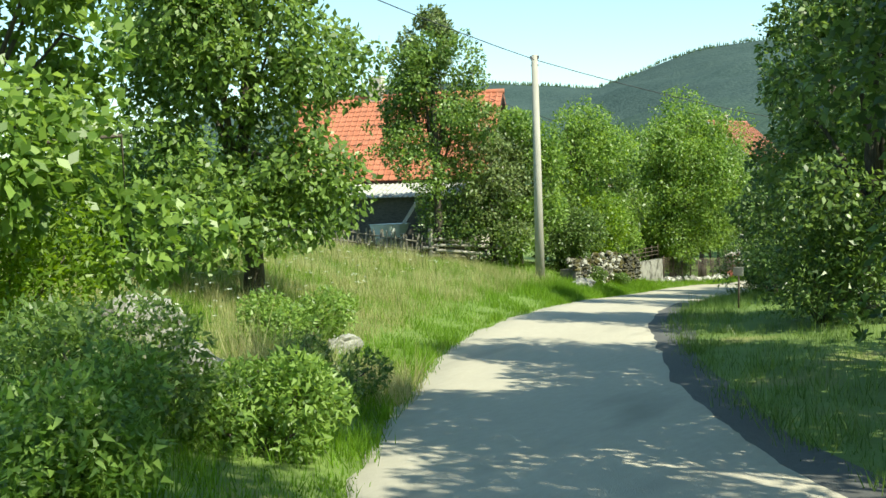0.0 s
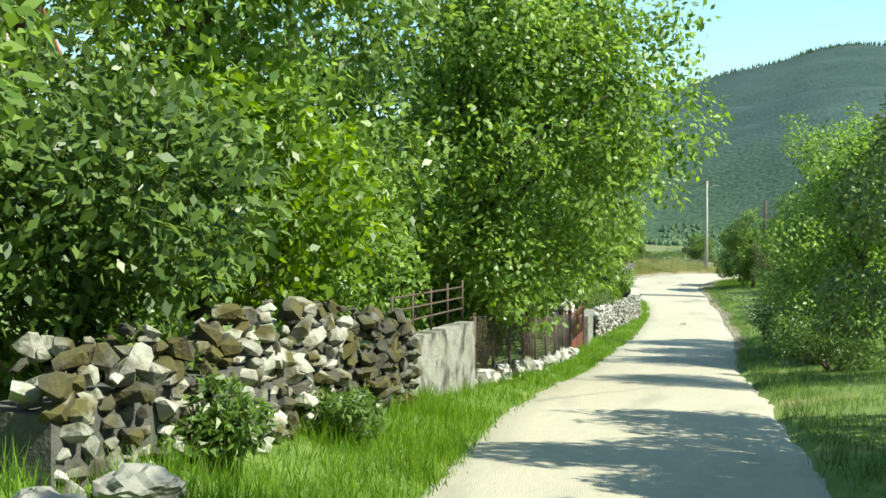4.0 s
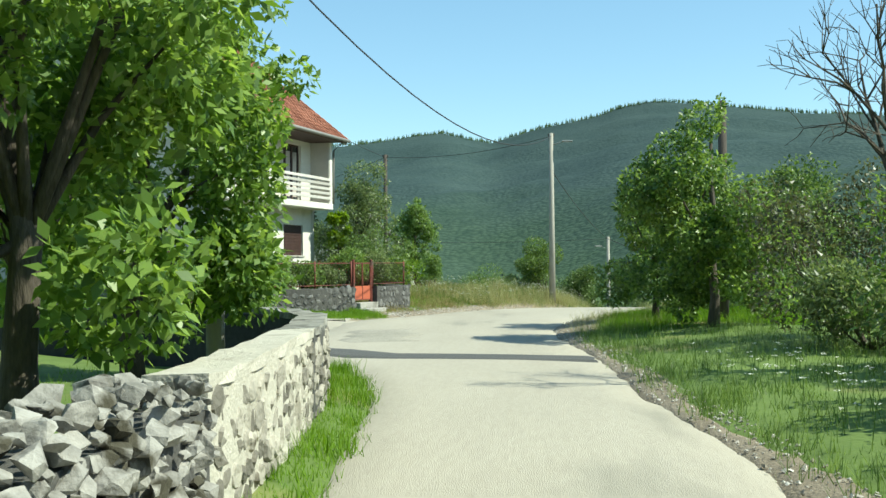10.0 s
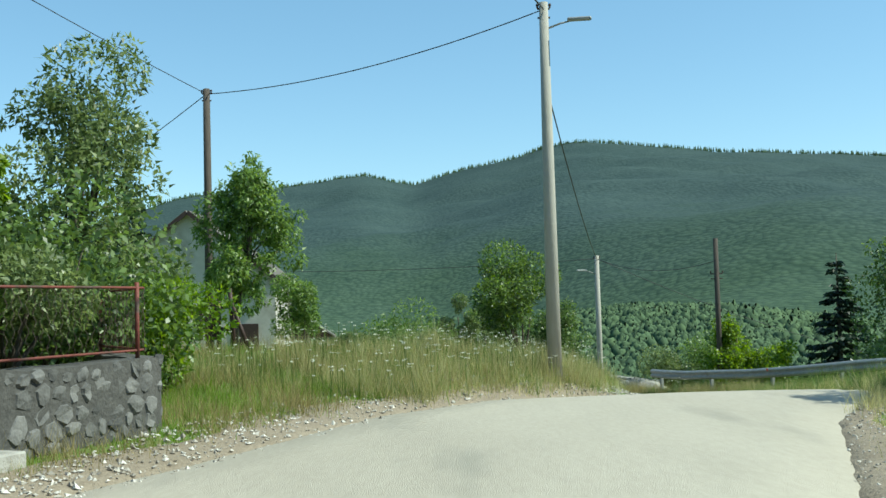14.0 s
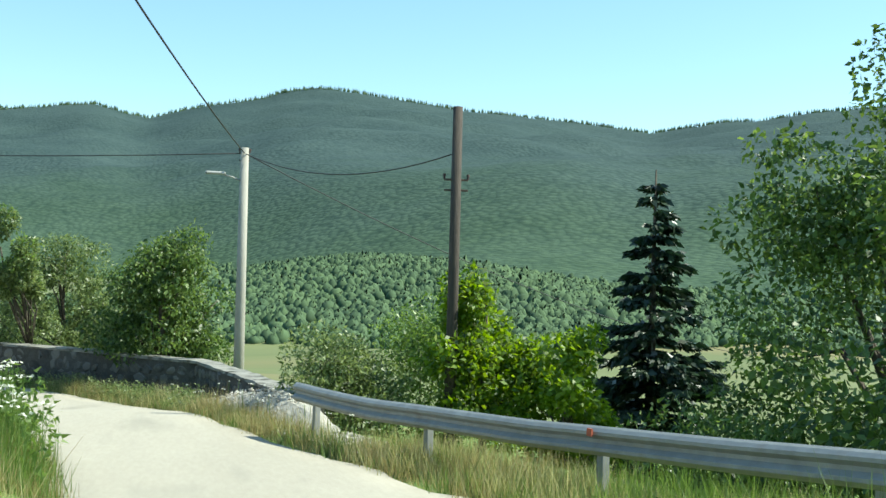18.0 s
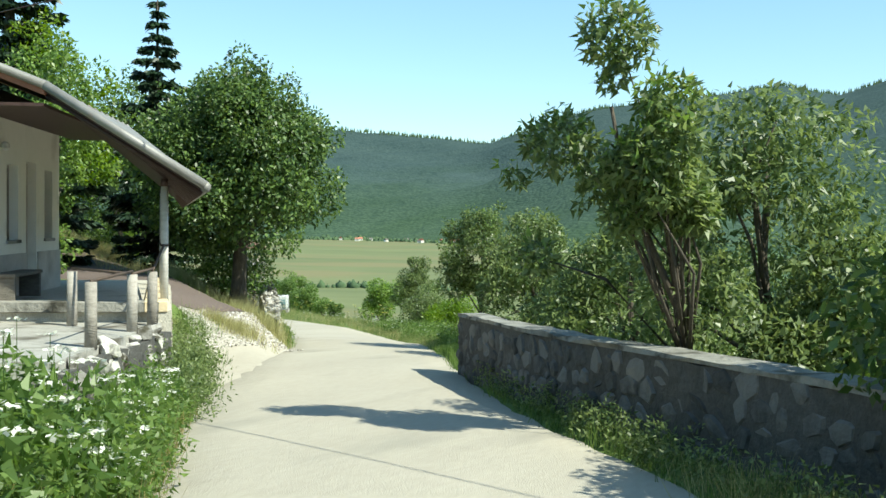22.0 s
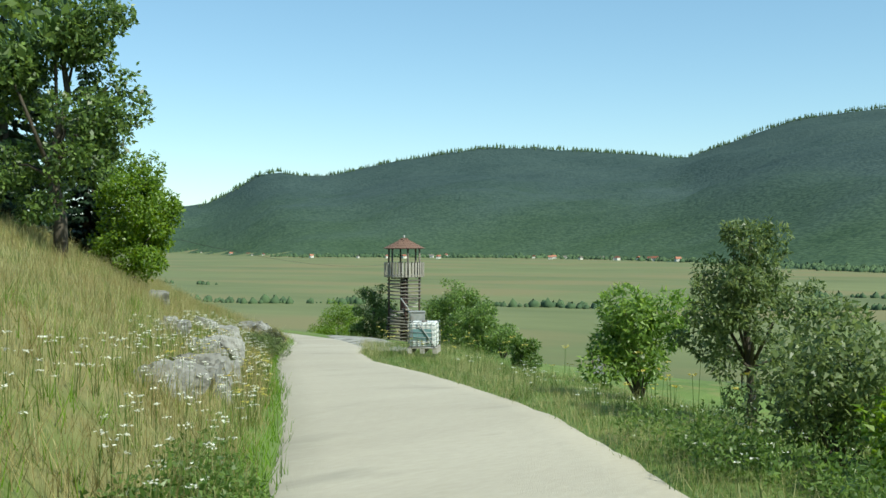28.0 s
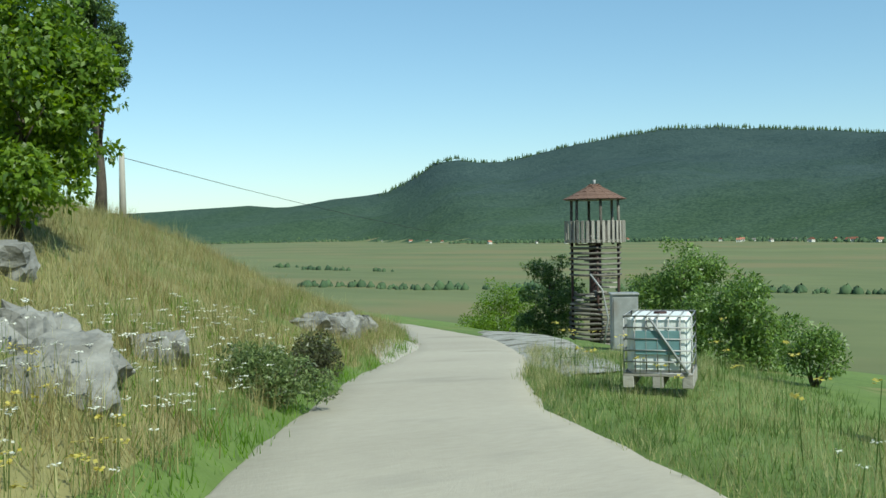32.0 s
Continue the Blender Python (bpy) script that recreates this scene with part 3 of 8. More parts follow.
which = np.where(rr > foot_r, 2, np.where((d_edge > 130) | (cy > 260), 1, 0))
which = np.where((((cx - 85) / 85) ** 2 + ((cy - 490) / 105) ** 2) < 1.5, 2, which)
dl_ = np.maximum(left_x(cy) - cx, 0)
which = np.where((which == 0) & (cy > 130.5) & (cy < 182) & (dl_ > 0.9 + 0.5 * wobble(cx, cy, 2.0, 6.0)) & (dl_ < 60), 3, which)
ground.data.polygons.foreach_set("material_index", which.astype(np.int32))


# ---- road ----
def strip(name, ys, xa, xb, lift, mat, label, category, cols=6, edge_jag=0.0, drop=0.05):
    """A sheet between two side lines that follows the road's height, with ragged edges turned down into the ground."""
    ys = np.asarray(ys, float)
    rng = np.random.default_rng(len(ys))
    rows = []
    for y in ys:
        a, b = float(xa(y)) + edge_jag * rng.normal(), float(xb(y)) + edge_jag * rng.normal()
        xs = np.linspace(a, b, cols)
        camber = 0.03 * (1 - (np.linspace(-1, 1, cols)) ** 2)
        z = (road_z(y) if lift is not None else 0) + (lift or 0) + camber
        rows.append([(a - 0.12, y, float(road_z(y)) - drop)] + [(x, y, float(zz)) for x, zz in zip(xs, np.broadcast_to(z, xs.shape))] + [(b + 0.12, y, float(road_z(y)) - drop)])
    n, k = len(rows), cols + 2
    vs = [p for r in rows for p in r]
    fs = [(i * k + j, i * k + j + 1, (i + 1) * k + j + 1, (i + 1) * k + j) for i in range(n - 1) for j in range(k - 1)]
    ob = link_mesh(name, vs, fs, mat, smooth=True)
    return tagged(ob, label, category, kind="structure")


strip("road", np.arange(-88, 199, 0.6), left_x, right_x, 0.012, M_ROAD, "pale sun-bleached narrow asphalt village road", "road", 8, 0.05)


def sheet(name, xa, xb, ya, yb, n, m, lift, mat, label, category, jag=0.0):
    """A thin sheet laid on the ground; ya and yb are functions of x."""
    rng = np.random.default_rng(n)
    xs = np.linspace(xa, xb, n)
    vs = []
    for x in xs:
        a, b = ya(x) + jag * rng.normal(), yb(x) + jag * rng.normal()
        for j, y in enumerate(np.linspace(a, b, m)):
            vs.append((x, y, gz(x, y) + (lift if 0 < j < m - 1 else -0.04)))
    fs = [(i * m + j, (i + 1) * m + j, (i + 1) * m + j + 1, i * m + j + 1) for i in range(n - 1) for j in range(m - 1)]
    return tagged(link_mesh(name, vs, fs, mat, smooth=True), label, category, kind="structure")


sheet("side_road", -48, -2.6, lambda x: float(np.interp(x, [-48, -15, -8, -2.6], [56, 54.2, 53.4, 51.2])), lambda x: float(np.interp(x, [-48, -15, -8, -5, -2.6], [61.5, 62.5, 65.2, 66.8, 71.5])), 60, 24, 0.03, M_ROAD, "pale asphalt side road joining at the bend", "road", 0.05)
strip("asphalt_patch", np.arange(-56, -20, 0.5), lambda y: right_x(y) - 0.45, lambda y: right_x(y) + float(np.interp(y, [-50, -40, -30, -22], [1.9, 1.8, 1.3, 0.5])), 0.004, M_PATCH, "dark newer asphalt widening beside the road", "road patch", 4, 0.06)
DRIVE_LOW = [(-10.95, 126.3), (-10.45, 129.0)]


def lofted(name, rows, cols, lift, mat, label, category, sink=()):
    """A sheet laid on the ground through pairs of end points, row after row."""
    vs = []
    for i, ((xa, ya), (xb, yb)) in enumerate(rows):
        for j in range(cols):
            f = j / (cols - 1)
            x, y = xa + (xb - xa) * f + 0.05 * math.sin(7.0 * ya + 9 * f), ya + (yb - ya) * f + 0.05 * math.sin(5.0 * xa + 8 * f)
            vs.append((x, y, gz(x, y) + (lift if 0 < j < cols - 1 and i not in [k % len(rows) for k in sink] else -0.05)))
    fs = [(i * cols + j, i * cols + j + 1, (i + 1) * cols + j + 1, (i + 1) * cols + j) for i in range(len(rows) - 1) for j in range(cols - 1)]
    ob = link_mesh(name, vs, fs, mat, smooth=True)
    return tagged(ob, label, category, kind="structure")


def between(p, q, n):
    return [tuple(tuple(a + (b - a) * i / n for a, b in zip(u, v)) for u, v in zip(p, q)) for i in range(n + 1)]


flare = [(y, float(left_x(y)) + 0.35, float(np.interp(y, [116.5, 119, 122, 125, 127.5, 129.8], [-3.6, -6.3, -8.3, -9.9, -10.1, -9.9]))) for y in np.arange(116.5, 130, 0.5)]
lofted("road_flare", [((xi, y), (xo, y)) for y, xi, xo in flare], 14, 0.03, M_ROAD, "pale asphalt widening before the drive", "road", (0, -1))
lofted("gravel_verge", [((float(right_x(y)) - 0.1, y), (float(right_x(y)) + 0.5 * float(np.interp(y, [18, 24, 50, 58], [0.1, 1, 1, 0.7])) + 0.2 * math.sin(y * 0.7), y)) for y in np.arange(18, 58, 0.5)], 6, 0.03, M_DIRT, "dusty stony shoulder of the road", "verge", (0, -1))
lofted("gravel_patch", [((float(right_x(y)) + 0.4, y), (float(right_x(y)) + 0.5 + 1.2 * float(np.interp(y, [97.5, 99.5, 103, 106.5], [0.1, 1, 0.9, 0.1])), y)) for y in np.arange(97.5, 107, 0.5)], 7, 0.03, M_GRAVEL, "pale gravel between wall and barrier end", "gravel", (0, -1))
lofted("gravel_verge", [((float(right_x(y)) - 0.1, y), (float(right_x(y)) + float(np.interp(y, [57, 61, 66, 72, 80], [0.4, 1.7, 1.6, 0.9, 0.5])) + 0.25 * math.sin(y * 0.9), y)) for y in np.arange(57, 80, 0.5)], 8, 0.035, M_DIRT, "dusty gravel shoulder of the road", "verge", (0, -1))
lofted("gravel_verge", [((float(left_x(y)) - float(np.interp(y, [66, 72, 78, 84, 87], [0.4, 1.1, 1.3, 0.5, 0.1])) - 0.25 * math.sin(y), y), (float(left_x(y)) + 0.15, y)) for y in np.arange(66, 88.5, 0.5)], 9, 0.035, M_DIRT, "brown gravel strip below the grass mound", "verge", (0, -1))
M_ROAD_WORN = material("worn_speckled_asphalt", (0.20, 0.183, 0.150), (0.44, 0.405, 0.335), 16.0, 0.92, 0.6, 60.0, big=0.45, big_scale=0.5, coords="World")
lofted("asphalt_patch", [((-3.2 - 0.05 * k + 0.22 * math.sin(k * 2.1), 55.2 + 0.6 * k + 0.1 * math.sin(k * 3.7)), (-1.1 - 0.02 * k + 0.3 * math.sin(k * 1.3 + 1), 55.6 + 0.64 * k)) for k in range(11)], 8, 0.088, M_ROAD_WORN, "rough grey worn patch of asphalt at the junction", "road patch", (0, -1))
lofted("asphalt_patch", [((2.75, 50.6), (2.6, 51.9)), ((1.2, 50.9), (1.2, 52.3)), ((0.0, 51.0), (0.0, 52.5)), ((-1.3, 51.2), (-1.3, 52.6)), ((-2.2, 51.4), (-2.4, 53.8)), ((-2.7, 52.0), (-3.7, 54.6))], 8, 0.086, M_PATCH, "dark asphalt strip over a trench across the road", "road patch")
lofted("road_joint", between(((-8.4, 61.2), (-8.32, 61.12)), ((-4.5, 65.6), (-4.44, 65.52)), 16), 4, 0.048, M_PATCH, "dark joint between two layers of asphalt", "road joint")
lofted("gravel_apron", between(((-8.8, 124.3), (-9.2, 129.3)), DRIVE_LOW, 14), 22, 0.06, M_GRAVEL, "white limestone gravel at the mouth of the drive", "gravel", (0,))
lofted("drive", between(DRIVE_LOW, ((-11.9, 126.7), (-12.2, 130.2)), 8) + between(((-11.9, 126.7), (-12.2, 130.2)), ((-22, 130.5), (-22, 137.0)), 14)[1:], 14, 0.075, M_BROWN, "brown surfaced drive climbing beside the terrace", "drive", (-1,))


# gravel heaped against the foot of the parapet wall
def gravel_heap():
    ys = np.arange(101.0, 109.6, 0.3)
    cols = 9
    vs, fs = [], []
    for i, y in enumerate(ys):
        x0, x1 = float(right_x(y)) + 0.62 + 0.12 * math.sin(y * 2.3), float(np.interp(y, [101, 103.2, 108, 112.4], [9.15, 8.75, 7.95, 7.05]))
        h = float(np.interp(y, [101, 102.4, 104, 107, 109.6], [0.0, 0.34, 0.5, 0.36, 0.0]))
        for j in range(cols):
            f = j / (cols - 1)
            x = x0 + (x1 - x0) * f
            lift = h * min(1.0, f * 1.5) ** 1.3 + (0.03 * math.sin(x * 9 + y * 5) * math.sin(y * 7) if 0 < j else 0) - (0.05 if j == 0 or i in (0, len(ys) - 1) else 0)
            vs.append((x, y, gz(x, y) + 0.03 + lift))
    for i in range(len(ys) - 1):
        for j in range(cols - 1):
            a = i * cols + j
            fs.append((a, a + 1, a + cols + 1, a + cols))
    ob = link_mesh("gravel_heap", vs, fs, M_GRAVEL)
    tagged(ob, "pale gravel heaped against the parapet wall", "gravel", kind="structure")


gravel_heap()


# loose stones on the gravel
M_PEBBLE = material("white_limestone_chips", (0.24, 0.215, 0.18), (0.56, 0.53, 0.48), 9.0, 0.95, 0.3, 30.0, island=0.6, coords="World")


def chips(label, xs, ys, lift, small, large, seed):
    """Loose angular stones lying on the ground; one object of stuff."""
    rng = np.random.default_rng(seed)
    zs = ground_z(np.asarray(xs), np.asarray(ys)) + lift
    pv, pf = [], []
    for x, y, z in zip(xs, ys, zs):
        c, r = np.array([x, y, z]), small + (large - small) * rng.random() ** 2.2
        o = len(pv)
        q = rng.normal(size=(6, 3)) * 0.25 + np.array([(1, 0, 0), (-1, 0, 0), (0, 1, 0), (0, -1, 0), (0, 0, 0.7), (0, 0, -0.7)])
        pv += [tuple(c + r * w) for w in q]
        pf += [(o + a, o + b_, o + d) for a, b_, d in ((0, 2, 4), (2, 1, 4), (1, 3, 4), (3, 0, 4), (2, 0, 5), (1, 2, 5), (3, 1, 5), (0, 3, 5))]
    tagged(link_mesh("gravel_stones", pv, pf, M_PEBBLE), label, "gravel", kind="stuff")


rng = np.random.default_rng(8)
u, v = rng.random(1500), rng.random(1500)
x = (-8.8 - 0.4 * u) * (1 - v) + (DRIVE_LOW[0][0] + (DRIVE_LOW[1][0] - DRIVE_LOW[0][0]) * u) * v
y = (124.3 + 5.0 * u) * (1 - v) + (DRIVE_LOW[0][1] + (DRIVE_LOW[1][1] - DRIVE_LOW[0][1]) * u) * v
chips("loose white limestone chips on the apron", x, y, 0.065, 0.018, 0.05, 8)
y = 70 + 20 * rng.random(2600)
x = left_x(y) + 0.25 - np.interp(y, [70, 74, 79, 85, 90], [0.9, 1.7, 2.0, 1.1, 0.5]) * rng.random(2600) ** 0.8
chips("pale loose stones on the strip below the mound", x, y, 0.045, 0.010, 0.045, 9)
y = 97.5 + 5.0 * rng.random(700)
x = right_x(y) + 0.35 + 1.3 * rng.random(700)
chips("pale loose stones between wall and barrier", x, y, 0.04, 0.010, 0.05, 10)
y = 102.5 + 5.5 * rng.random(500)
f = rng.random(500)
x0, x1 = right_x(y) + 0.62, np.interp(y, [103.2, 108], [8.6, 7.8])
chips("pale loose stones on the gravel heap", x0 + (x1 - x0) * f, y, 0.04 + np.interp(y, [102.4, 104, 107, 109.6], [0.34, 0.5, 0.36, 0.0]) * np.minimum(1, f * 1.5) ** 1.3, 0.010, 0.05, 12)
y = 22 + 56 * rng.random(2600)
x = right_x(y) + np.interp(y, [22, 57, 62, 72, 78], [0.5, 0.6, 1.6, 1.0, 0.5]) * rng.random(2600)
chips("dusty loose stones along the road shoulder", x, y, 0.04, 0.008, 0.03, 11)


# ---- plants ----
def unit(v):
    return v / np.maximum(np.linalg.norm(v, axis=-1, keepdims=True), 1e-9)


def leaves(name, rng, centres, radii, n, size, mat, parent=None, label="", droop=0.4, flat=0.0, shell=0.45):
    """n pointed leaves spread through clumps, denser towards their outside, hanging by droop."""
    pick = rng.choice(len(centres), n, p=radii**2.2 / np.sum(radii**2.2))
    out = unit(rng.normal(size=(n, 3)))
    dist = radii[pick] * (1 - shell * rng.random(n) ** 1.6)
    pos = centres[pick] + out * dist[:, None] * np.array([1, 1, 0.85])
    length = size * (0.65 + 0.7 * rng.random(n))
    along = unit(rng.normal(size=(n, 3)) + 0.7 * out - np.array([0, 0, droop]))
    face = unit(np.cross(along, unit(rng.normal(size=(n, 3)) + out * 0.6 + flat * (np.array([0, 0, 0.5]) + 0.9 * np.array(sun_to)))))
    up = np.cross(face, along)
    a, w = along * length[:, None], face * (length * 0.27)[:, None]
    mid = pos + a * 0.45 + up * (length * 0.06)[:, None]
    if size < 0.125:
        return quads_mesh(name, np.stack([pos - w * 0.95, pos + w * 0.95, pos + a], 1), mat, parent, label)
    return quads_mesh(name, np.stack([pos, mid + w, pos + a, mid - w], 1), mat, parent, label)


def limb_lines(rng, base, height, targets, girth, lean=(0, 0), fork=0.35):
    top = base + np.array([lean[0], lean[1], height * 0.78])
    trunk, n = [], 7
    for i in range(n):
        f = i / (n - 1)
        trunk.append(base + (top - base) * f + np.array([*(rng.normal(size=2) * 0.05 * height * f * (1 - f)), 0]))
    lines = [(trunk, [girth * (1.25 if i == 0 else 1 - 0.75 * i / (n - 1)) for i in range(n)])]
    for c in targets:
        f = min(0.95, max(fork, (c[2] - base[2]) / height - 0.25))
        i = int(f * (n - 1))
        start = trunk[i]
        bend = (start + c) / 2 + np.array([0, 0, 0.06 * height]) + rng.normal(size=3) * 0.03 * height
        r = girth * 0.45 * (1 - 0.5 * f)
        lines.append(([start, bend, c], [r, r * 0.6, r * 0.2]))
    return lines


def tree(name, label, x, y, height, spread, n, size=0.2, mat=None, seed=1, low=0.22, girth=None, lean=(0, 0), clumps=16, fill=0.30, droop=0.4, z=None, category="tree", second=None, off=(0, 0), sparse=1.0):
    """A broad-leaved tree: trunk with limbs, and a crown of leafy clumps with gaps."""
    rng = np.random.default_rng(seed)
    z0 = gz(x, y) - 0.08 if z is None else z
    root = thing(name, (x, y, z0), label, category)
    mid, half = height * (1 + low) / 2, height * (1 - low) / 2
    cs, rs = [], []
    clumps = int(clumps * 1.7)
    while len(cs) < clumps:
        p = rng.uniform(-1, 1, 3)
        q = math.hypot(p[0], p[1], max(p[2], 0.0) if low < 0.12 else p[2])
        if q > 1 or q < 0.35 or (low < 0.12 and p[2] < -0.96):
            continue
        taper = 1.0 - 0.35 * max(p[2], 0)
        cs.append([p[0] * spread * 0.78 * taper + off[0] + lean[0], p[1] * spread * 0.78 * taper + off[1] + lean[1], mid + p[2] * half * 0.86])
        rs.append(spread * fill * (0.6 + 0.6 * rng.random()) * sparse)
    cs, rs = np.array(cs), np.array(rs)
    twig = unit(rng.normal(size=(len(cs) * 2, 3)) + np.array([0, 0, 0.25])) * np.repeat(rs, 2)[:, None]
    cs, rs = np.concatenate([cs, np.repeat(cs, 2, 0) + twig * rng.uniform(0.8, 1.5, (len(cs) * 2, 1))]), np.concatenate([rs, np.repeat(rs, 2) * rng.uniform(0.22, 0.46, len(cs) * 2)])
    girth = girth or height * 0.022
    tubes("trunk", limb_lines(rng, np.zeros(3), height, cs[: clumps : max(1, clumps // 9)], girth, lean), M_BARK, root, "rough grey-brown bark")
    leaves("crown", rng, cs, rs, int(n * 1.4), size * 0.75, mat or L_MID, root, droop=droop, flat=1.0)
    if second:
        mat2, n2 = second
        leaves("new_growth", rng, cs * np.array([1.04, 1.04, 1.03]), rs * 0.9, int(n2 * 1.5), size * 0.68, mat2, root, droop=droop)
    return root


def bush(name, label, x, y, height, spread, n, size=0.12, mat=None, seed=1, clumps=9, category="bush", z=None, second=None):
    rng = np.random.default_rng(seed + 900)
    z0 = gz(x, y) - 0.05 if z is None else z
    root = thing(name, (x, y, z0), label, category)
    cs = np.stack([rng.uniform(-1, 1, clumps) * spread * 0.62, rng.uniform(-1, 1, clumps) * spread * 0.62, height * (0.28 + 0.5 * rng.random(clumps))], 1)
    rs = np.minimum(spread * 0.5, height * 0.42) * (0.65 + 0.55 * rng.random(clumps))
    rs = np.minimum(rs, cs[:, 2] * 1.05)
    stems = [([np.array([0, 0, 0.0]), c * np.array([0.5, 0.5, 0.45]), c], [0.03 + 0.008 * height, 0.022, 0.008]) for c in cs[:7]]
    tubes("woody_base", stems, M_BARK, root, "", 5)
    leaves("foliage", rng, cs, rs, int(n * 1.25), size * 0.8, mat or L_MID, root, droop=0.2, flat=0.8)
    if second:
        leaves("blossom", rng, cs * 1.03, rs, second[1], second[2], second[0], root, second[3] if len(second) > 3 else "")
    return root


def spruce(name, label, x, y, height, spread, n, seed, z=None):
    """Whorls of drooping boughs, each set with short needle sprays."""
    rng = np.random.default_rng(seed)
    z0 = gz(x, y) - 0.1 if z is None else z
    root = thing(name, (x, y, z0), label, "tree")
    tubes("trunk", [([(0, 0, 0), (0, 0, height * 0.5), (0, 0, height)], [height * 0.02, height * 0.012, 0.02])], M_BARK, root, "straight brown trunk")
    pos, along = [], []
    lines = []
    h = height * 0.06
    while h < height * 0.985:
        f = 1 - h / height
        reach = spread * (f**0.85) * (0.85 + 0.3 * rng.random())
        for k in range(int(5 + 4 * f)):
            w = rng.random() * 6.283
            d = np.array([math.cos(w), math.sin(w), 0])
            r = reach * (0.75 + 0.4 * rng.random())
            tip = np.array([0, 0, h]) + d * r + np.array([0, 0, -0.22 * r + 0.08 * r])
            mid = np.array([0, 0, h]) + d * r * 0.5 + np.array([0, 0, -0.16 * r])
            lines.append(([np.array([0, 0, h]), mid, tip], [0.03, 0.02, 0.006]))
            m = max(5, int(n * r / spread / 60))
            t = rng.random(m) ** 0.7
            p = np.array([0, 0, h]) * (1 - t)[:, None] ** 2 + 2 * ((1 - t) * t)[:, None] * mid + (t**2)[:, None] * tip
            side = np.cross(d, [0, 0, 1])
            pos.append(p + side * ((rng.random(m) - 0.5) * 0.45 * r * (1 - 0.6 * t))[:, None] + rng.normal(size=(m, 3)) * 0.03)
            along.append(np.tile(d, (m, 1)) * 0.8 + side * rng.normal(size=(m, 1)) * 0.6 + np.array([0, 0, -0.5]) + rng.normal(size=(m, 3)) * 0.25)
        h += height * (0.030 + 0.012 * rng.random())
    tubes("boughs", lines, M_BARK, root, "", 4)
    pos, along = np.concatenate(pos), unit(np.concatenate(along))
    k = len(pos)
    length = 0.07 * height**0.62 * (0.7 + 0.6 * rng.random(k))
    face = unit(np.cross(along, rng.normal(size=(k, 3))))
    a, w = along * length[:, None], face * (length * 0.24)[:, None]
    quads_mesh("needles", np.stack([pos, pos + a * 0.4 + w, pos + a, pos + a * 0.4 - w], 1), L_SPRUCE, root, "dark blue-green needles")
    return root


def bare_tree(name, label, x, y, height, seed):
    rng = np.random.default_rng(seed)
    root = thing(name, (x, y, gz(x, y) - 0.05), label, "tree")
    lines = []

    def grow(p, d, length, r, depth):
        q = p + d * length
        m = (p + q) / 2 + rng.normal(size=3) * length * 0.06
        lines.append(([p, m, q], [r, r * 0.8, r * 0.6]))
        if depth:
            for _ in range(3 if depth > 1 else 4):
                nd = unit(d + rng.normal(size=3) * 0.55 + np.array([0, 0, 0.12]))
                grow(q if rng.random() < 0.6 else m, nd, length * (0.62 + 0.2 * rng.random()), r * 0.55, depth - 1)

    grow(np.zeros(3), np.array([0.05, 0, 1.0]), height * 0.3, height * 0.022, 5)
    tubes("trunk", lines[:1], M_BARK, root, "dry grey-brown trunk", 6)
    tubes("branchwork", lines[1:], M_BARK, root, "dry leafless brown branches", 4)
    return root


def grass(name, label, xs, ys, height, mat, seed, blades=5, width=0.010, lean=0.75, zs=None, spread=0.08):
    """Tufts of bent blades at the given places; one object of stuff."""
    rng = np.random.default_rng(seed)
    again = 2
    xs, ys = np.tile(xs, again) + rng.normal(size=len(xs) * again) * 0.12, np.tile(ys, again) + rng.normal(size=len(ys) * again) * 0.12
    height = np.tile(height, again) if np.ndim(height) else height
    ok = (xs < left_x(ys) - 0.02) | (xs > right_x(ys) + 0.02)
    xs, ys, height = xs[ok], ys[ok], (height[ok] if np.ndim(height) else height)
    height = height * np.clip(0.85 + 0.75 * wobble(xs, ys, 0.55, seed * 1.7) + 0.35 * wobble(xs, ys, 0.2, seed * 0.9), 0.28, 1.7)
    n = len(xs)
    z = ground_z(xs, ys) if zs is None else zs
    base = np.repeat(np.stack([xs, ys, z - 0.02], 1), blades, 0) + np.concatenate([rng.normal(size=(n * blades, 2)) * spread, np.zeros((n * blades, 1))], 1)
    h = np.repeat(np.broadcast_to(height, n), blades) * (0.3 + 0.75 * rng.random(n * blades))
    w = rng.random(n * blades) * 6.283
    side = np.stack([np.cos(w), np.sin(w), 0 * w], 1) * (width * 0.5 * (0.7 + 0.8 * rng.random(n * blades)) + h * 0.003)[:, None]
    bend = unit(rng.normal(size=(n * blades, 3)) * np.array([1, 1, 0])) * (h * lean * rng.random(n * blades))[:, None]
    tip = base + bend + np.array([0, 0, 1.0]) * h[:, None]
    ob = quads_mesh(name, np.stack([base - side, base + side, tip], 1), mat)
    return tagged(ob, label, "grass", kind="stuff")


def thicket(name, label, xs, ys, height, n, size, mat, seed, spread=0.35):
    """Leafy stalks standing close together; one object of stuff."""
    rng = np.random.default_rng(seed)
    z = ground_z(xs, ys)
    h = np.broadcast_to(height, len(xs)) * (0.6 + 0.5 * rng.random(len(xs)))
    levels = [np.stack([xs + rng.normal(size=len(xs)) * 0.06, ys + rng.normal(size=len(xs)) * 0.06, z + h * f], 1) for f in (0.2, 0.5, 0.8)]
    ob = leaves(name, rng, np.concatenate(levels), np.concatenate([h * 0.30, h * 0.28, h * 0.2]) * spread / 0.35, n, size, mat, droop=0.1)
    return tagged(ob, label, "weeds", kind="stuff")


